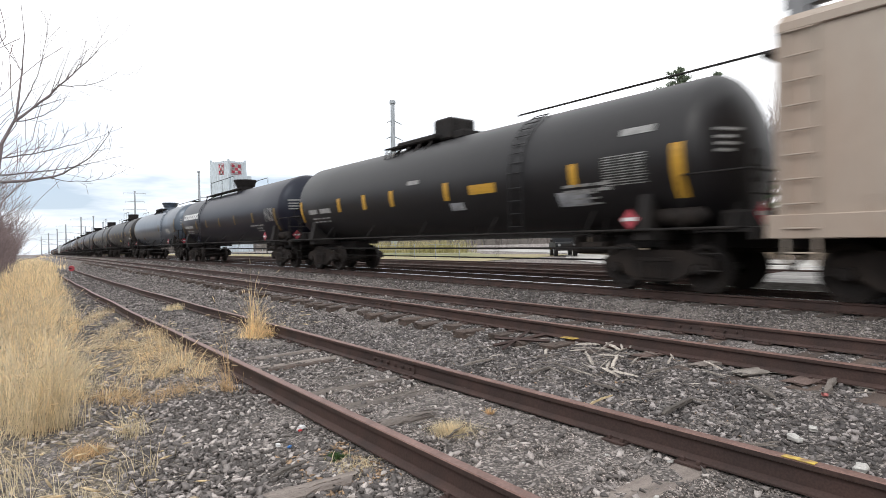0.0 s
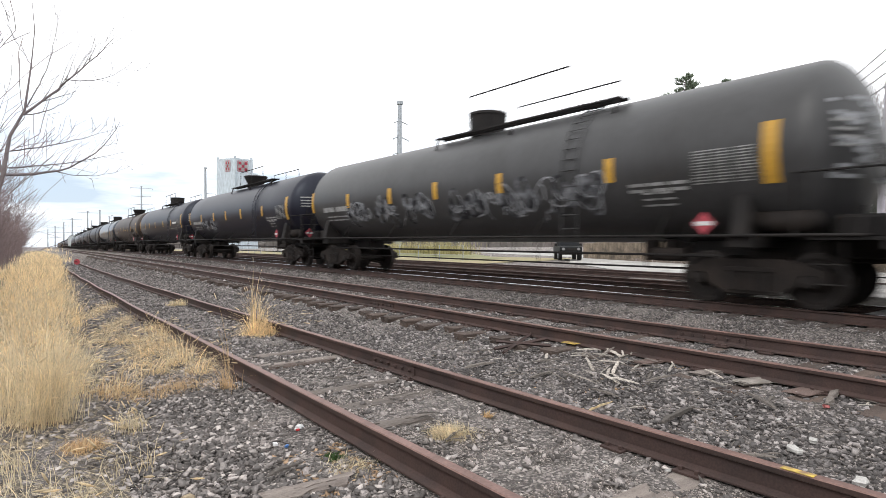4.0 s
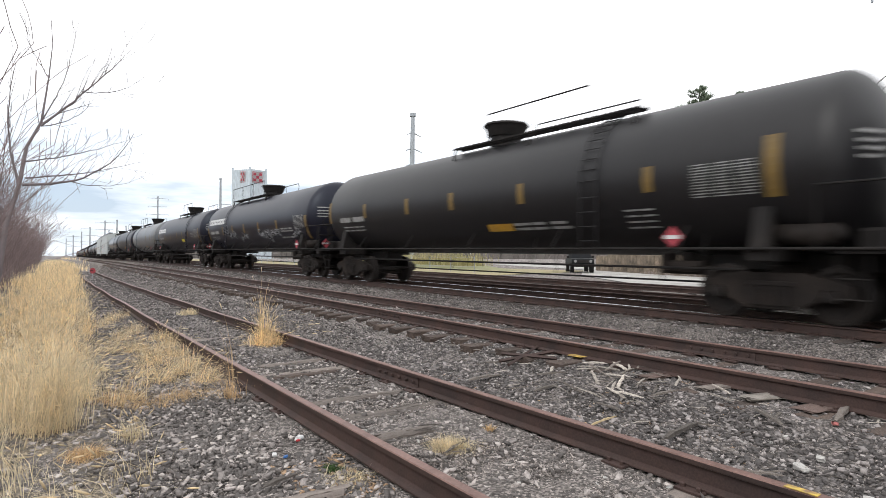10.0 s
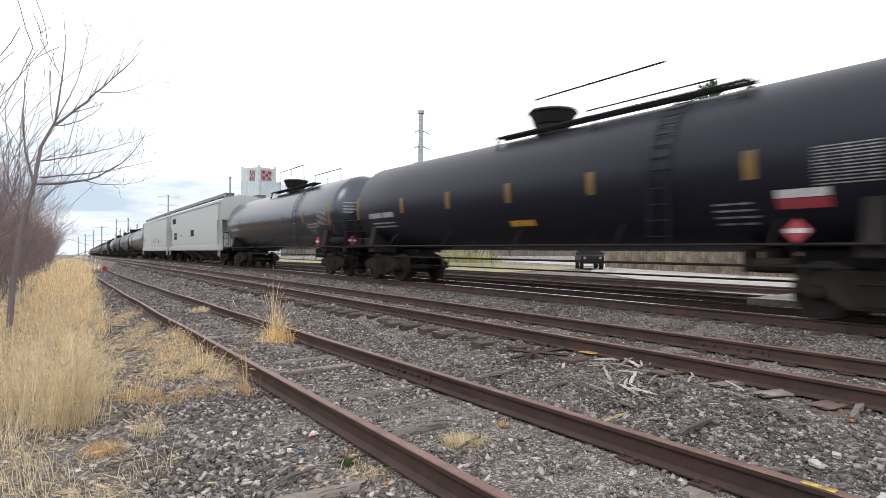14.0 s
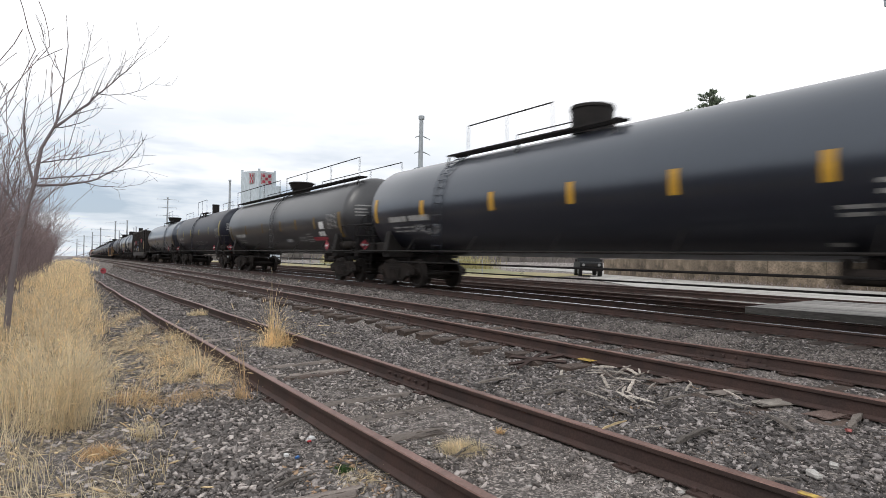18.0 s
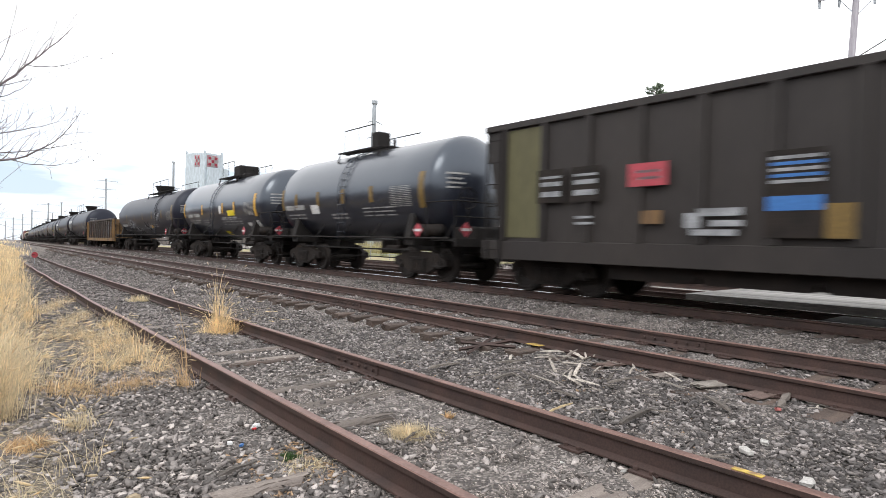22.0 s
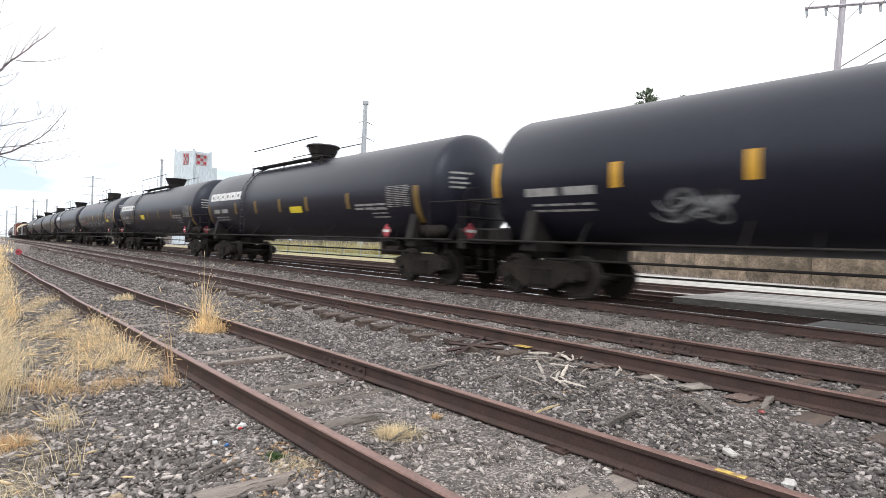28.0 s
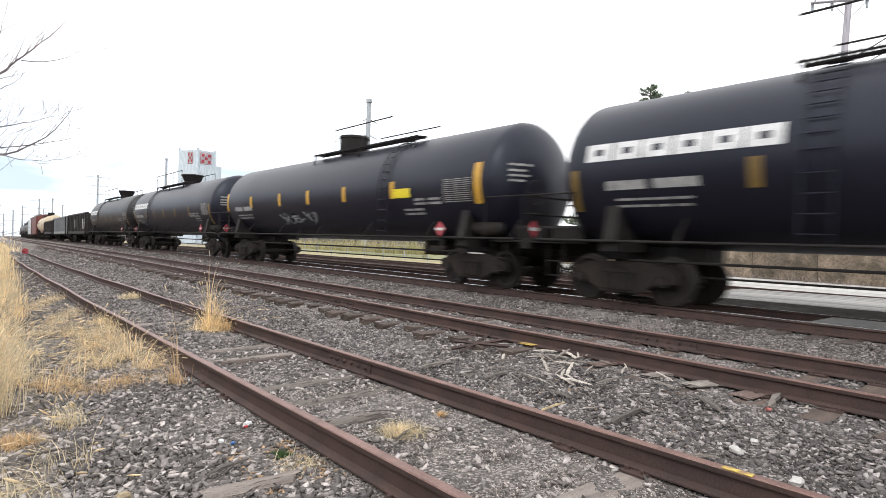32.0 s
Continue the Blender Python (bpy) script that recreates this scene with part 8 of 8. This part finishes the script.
def slab(x, y, sx, sy, sz, turn, mat, name, label, category):
    bm = bmesh.new()
    box(bm, -sx / 2, sx / 2, -sy / 2, sy / 2, 0, sz, min(sx, sy, sz) * 0.25)
    r = random.Random(x)
    for v in bm.verts:
        v.co += Vector((r.uniform(-0.1, 0.1) * sx, r.uniform(-0.1, 0.1) * sy, r.uniform(-0.12, 0.12) * sz))
    ob = link(name, bm, mat, m=pose(x, y, float(ground_z(x, y)) + 0.022, 0, 0, turn))
    return tagged(ob, label, category)


slab(2.74, 2.62, 0.32, 0.15, 0.028, -18, M_CHIP, "wood_slab", "flat grey slab of weathered wood", "wood debris")
slab(2.80, 3.08, 0.34, 0.15, 0.022, -12, M_TIE, "wood_slab", "grey flat piece of tie beside the siding", "wood debris")
slab(2.80, 3.74, 0.36, 0.17, 0.018, -8, M_TIE_RED, "wood_slab", "reddish brown flat tie end beside the siding", "wood debris")
slab(2.80, 2.18, 0.36, 0.2, 0.014, -8, M_TIE_RED, "wood_slab", "reddish brown flat tie end beside the siding", "wood debris")
slab(2.39, 1.88, 0.055, 0.04, 0.03, 30, M_PINKISH, "litter", "small pink scrap of litter", "litter")
slab(1.53, 1.77, 0.10, 0.06, 0.035, 60, M_PALE, "stone", "pale flat stone among darker ones", "stone")
slab(1.74, 1.73, 0.07, 0.05, 0.03, 20, M_PALE, "stone", "pale grey stone among darker ones", "stone")
slab(1.32, 1.32, 0.10, 0.07, 0.035, 10, M_PALE, "stone", "pale grey stone among darker ones", "stone")
slab(-0.96, 4.44, 0.06, 0.045, 0.03, 30, M_WHITE, "litter", "crumpled white and red scrap of litter", "litter")
slab(-0.99, 4.40, 0.03, 0.02, 0.015, 10, M_RED, "litter", "small red scrap of litter", "litter")
slab(-1.20, 4.10, 0.035, 0.025, 0.015, 50, M_BLUE, "litter", "small bright blue scrap of litter", "litter")
slab(-1.26, 4.17, 0.035, 0.03, 0.025, 0, M_WHITE, "litter", "small white scrap of litter", "litter")
slab(-2.0, 3.55, 0.07, 0.055, 0.05, 20, material("buff_stone", (0.34, 0.27, 0.18), 0.9, scale=12, fine=70), "stone", "single buff-coloured stone among grey ones", "stone")

def scrap_iron():
    """The bent angle irons that lie across tie ends."""
    e = new("scrap_iron")
    tagged(e, "bent rusted angle irons lying on tie ends", "scrap metal")
    z = float(ground_z(2.6, 5.5)) + 0.05
    for a, b in (((2.05, 5.28, z - 0.03), (2.98, 5.72, z + 0.06)), ((2.1, 5.50, z - 0.02), (2.95, 5.38, z + 0.04)), ((2.38, 5.78, z + 0.01), (2.66, 5.05, z + 0.02))):
        bm = bmesh.new()
        rod(bm, a, b, 0.022, sides=4)
        part("bar", bm, M_RUST, e)


scrap_iron()


def paint_mark(x, y, z, sx, sy, label):
    ob = link("paint_mark", boxes((-sx / 2, sx / 2, -sy / 2, sy / 2, 0, 0.004)), M_YELLOW, m=pose(x, y, z, 0, 0, 0))
    tagged(ob, label, "paint mark")


paint_mark(0.7545 + float(spur_x(1.45)) - 0.014, 1.45, float(spur_z(1.45)) + 0.0006, 0.05, 0.17, "yellow paint dab on the rusty rail head")
paint_mark(2.97, 4.96, float(siding_z(4.96)) - 0.150, 0.20, 0.22, "yellow paint dab on a tie end")


def derail_sign():
    e = new("derail_sign")
    tagged(e, "small round red sign on a post by the spur", "sign")
    x, y = 0.45, 47.0
    z = float(ground_z(x, y))
    e.matrix_basis = pose(x, y, z)
    bm = bmesh.new()
    rod(bm, (0, 0, 0), (0, 0, 0.6), 0.025, sides=8)
    part("post", bm, M_STEEL, e)
    bm = bmesh.new()
    rod(bm, (-0.01, -0.03, 0.62), (0.01, 0.0, 0.62), 0.2, sides=20)
    disc = part("disc", bm, M_PLACARD, e, "red disc with a dark bar")
    part("bar", boxes((-0.16, 0.16, -0.05, -0.035, 0.6, 0.65)), M_BLACK, disc)


derail_sign()


def crossing():
    """Asphalt panels of a grade crossing on the main line."""
    pts = [(9.25, -30), (14.8, -30), (15.5, 7.4), (11.2, 7.2)]
    bm = bmesh.new()
    prism(bm, pts, "z", 0.1, float(main_z(4)) - 0.015)
    tagged(link("crossing_apron", bm, M_APRON), "worn pale asphalt apron of a grade crossing", "road", kind="structure")
    bm = bmesh.new()
    prism(bm, [(7.70, -30), (8.88, -30), (8.84, 3.2), (7.66, 3.2)], "z", 0.1, float(main_z(3)) - 0.012)
    tagged(link("crossing_panel", bm, M_ASPHALT), "asphalt fill between the main line rails", "road", kind="structure")


crossing()


# ---- the parked vehicle ----
def pickup():
    e = new("pickup_truck")
    tagged(e, "dark off-road pickup facing the tracks on the pale road", "pickup truck")
    x, y = 35.6, 33.3
    e.matrix_basis = pose(x, y, float(ground_z(x, y)) + 0.05, 0, 0, 138)
    bm = bmesh.new()
    prism(bm, [(-2.6, 0.55), (2.55, 0.55), (2.6, 0.95), (2.45, 1.15), (1.1, 1.22), (0.55, 1.82), (-0.9, 1.86), (-1.0, 1.2), (-2.6, 1.18)], "x", -0.92, 0.92)
    bmesh.ops.bevel(bm, geom=bm.edges[:], offset=0.05, segments=2, affect="EDGES")
    part("body", bm, M_CAR, e)
    bm = bmesh.new()
    prism(bm, [(1.09, 1.25), (1.13, 1.25), (0.60, 1.80), (0.56, 1.80)], "x", -0.74, 0.74)
    part("windscreen", bm, M_GLASS, e)
    for s in (-1, 1):
        part("side_window", boxes((s * 0.915, s * 0.935, -0.75, 0.45, 1.28, 1.72)), M_GLASS, e)
        bm = bmesh.new()
        rod(bm, (s * 0.62, 2.52, 0.95), (s * 0.62, 2.61, 0.95), 0.12, sides=16)
        part("headlight", bm, M_LAMP, e)
        part("mirror", boxes((s * 0.95, s * 1.15, 0.72, 0.80, 1.22, 1.42), bevel=0.02), M_BLACK, e)
    part("grille", boxes((-0.45, 0.45, 2.56, 2.62, 0.80, 1.05), bevel=0.01), M_BLACK, e)
    part("bumper", boxes((-0.95, 0.95, 2.55, 2.78, 0.48, 0.68), bevel=0.04), M_BLACK, e)
    for sx in (-1, 1):
        for sy in (-1.6, 1.6):
            bm = bmesh.new()
            rod(bm, (sx * 0.66, sy, 0.42), (sx * 0.96, sy, 0.42), 0.42, sides=22)
            w = part("wheel", bm, M_RUBBER, e)
            bm = bmesh.new()
            rod(bm, (sx * 0.955, sy, 0.42), (sx * 0.975, sy, 0.42), 0.24, sides=18)
            part("rim", bm, M_STEEL, w)


pickup()


def fence():
    """A light wire fence past the yard tracks."""
    e = new("wire_fence")
    tagged(e, "light wire fence on thin posts beyond the tracks", "fence")
    for i in range(26):
        x, y = 24.5 + 0.12 * i, 34 + 3.2 * i
        z = float(ground_z(x, y))
        bm = bmesh.new()
        rod(bm, (x, y, z), (x, y, z + 1.25), 0.035, sides=6)
        part("post", bm, M_STEEL, e)
    for h in (0.5, 0.85, 1.2):
        bm = bmesh.new()
        rod(bm, (24.5, 34, float(ground_z(24.5, 34)) + h), (27.5, 114, float(ground_z(27.5, 114)) + h), 0.012, sides=5)
        part("wire", bm, M_STEEL, e)


fence()

motions()
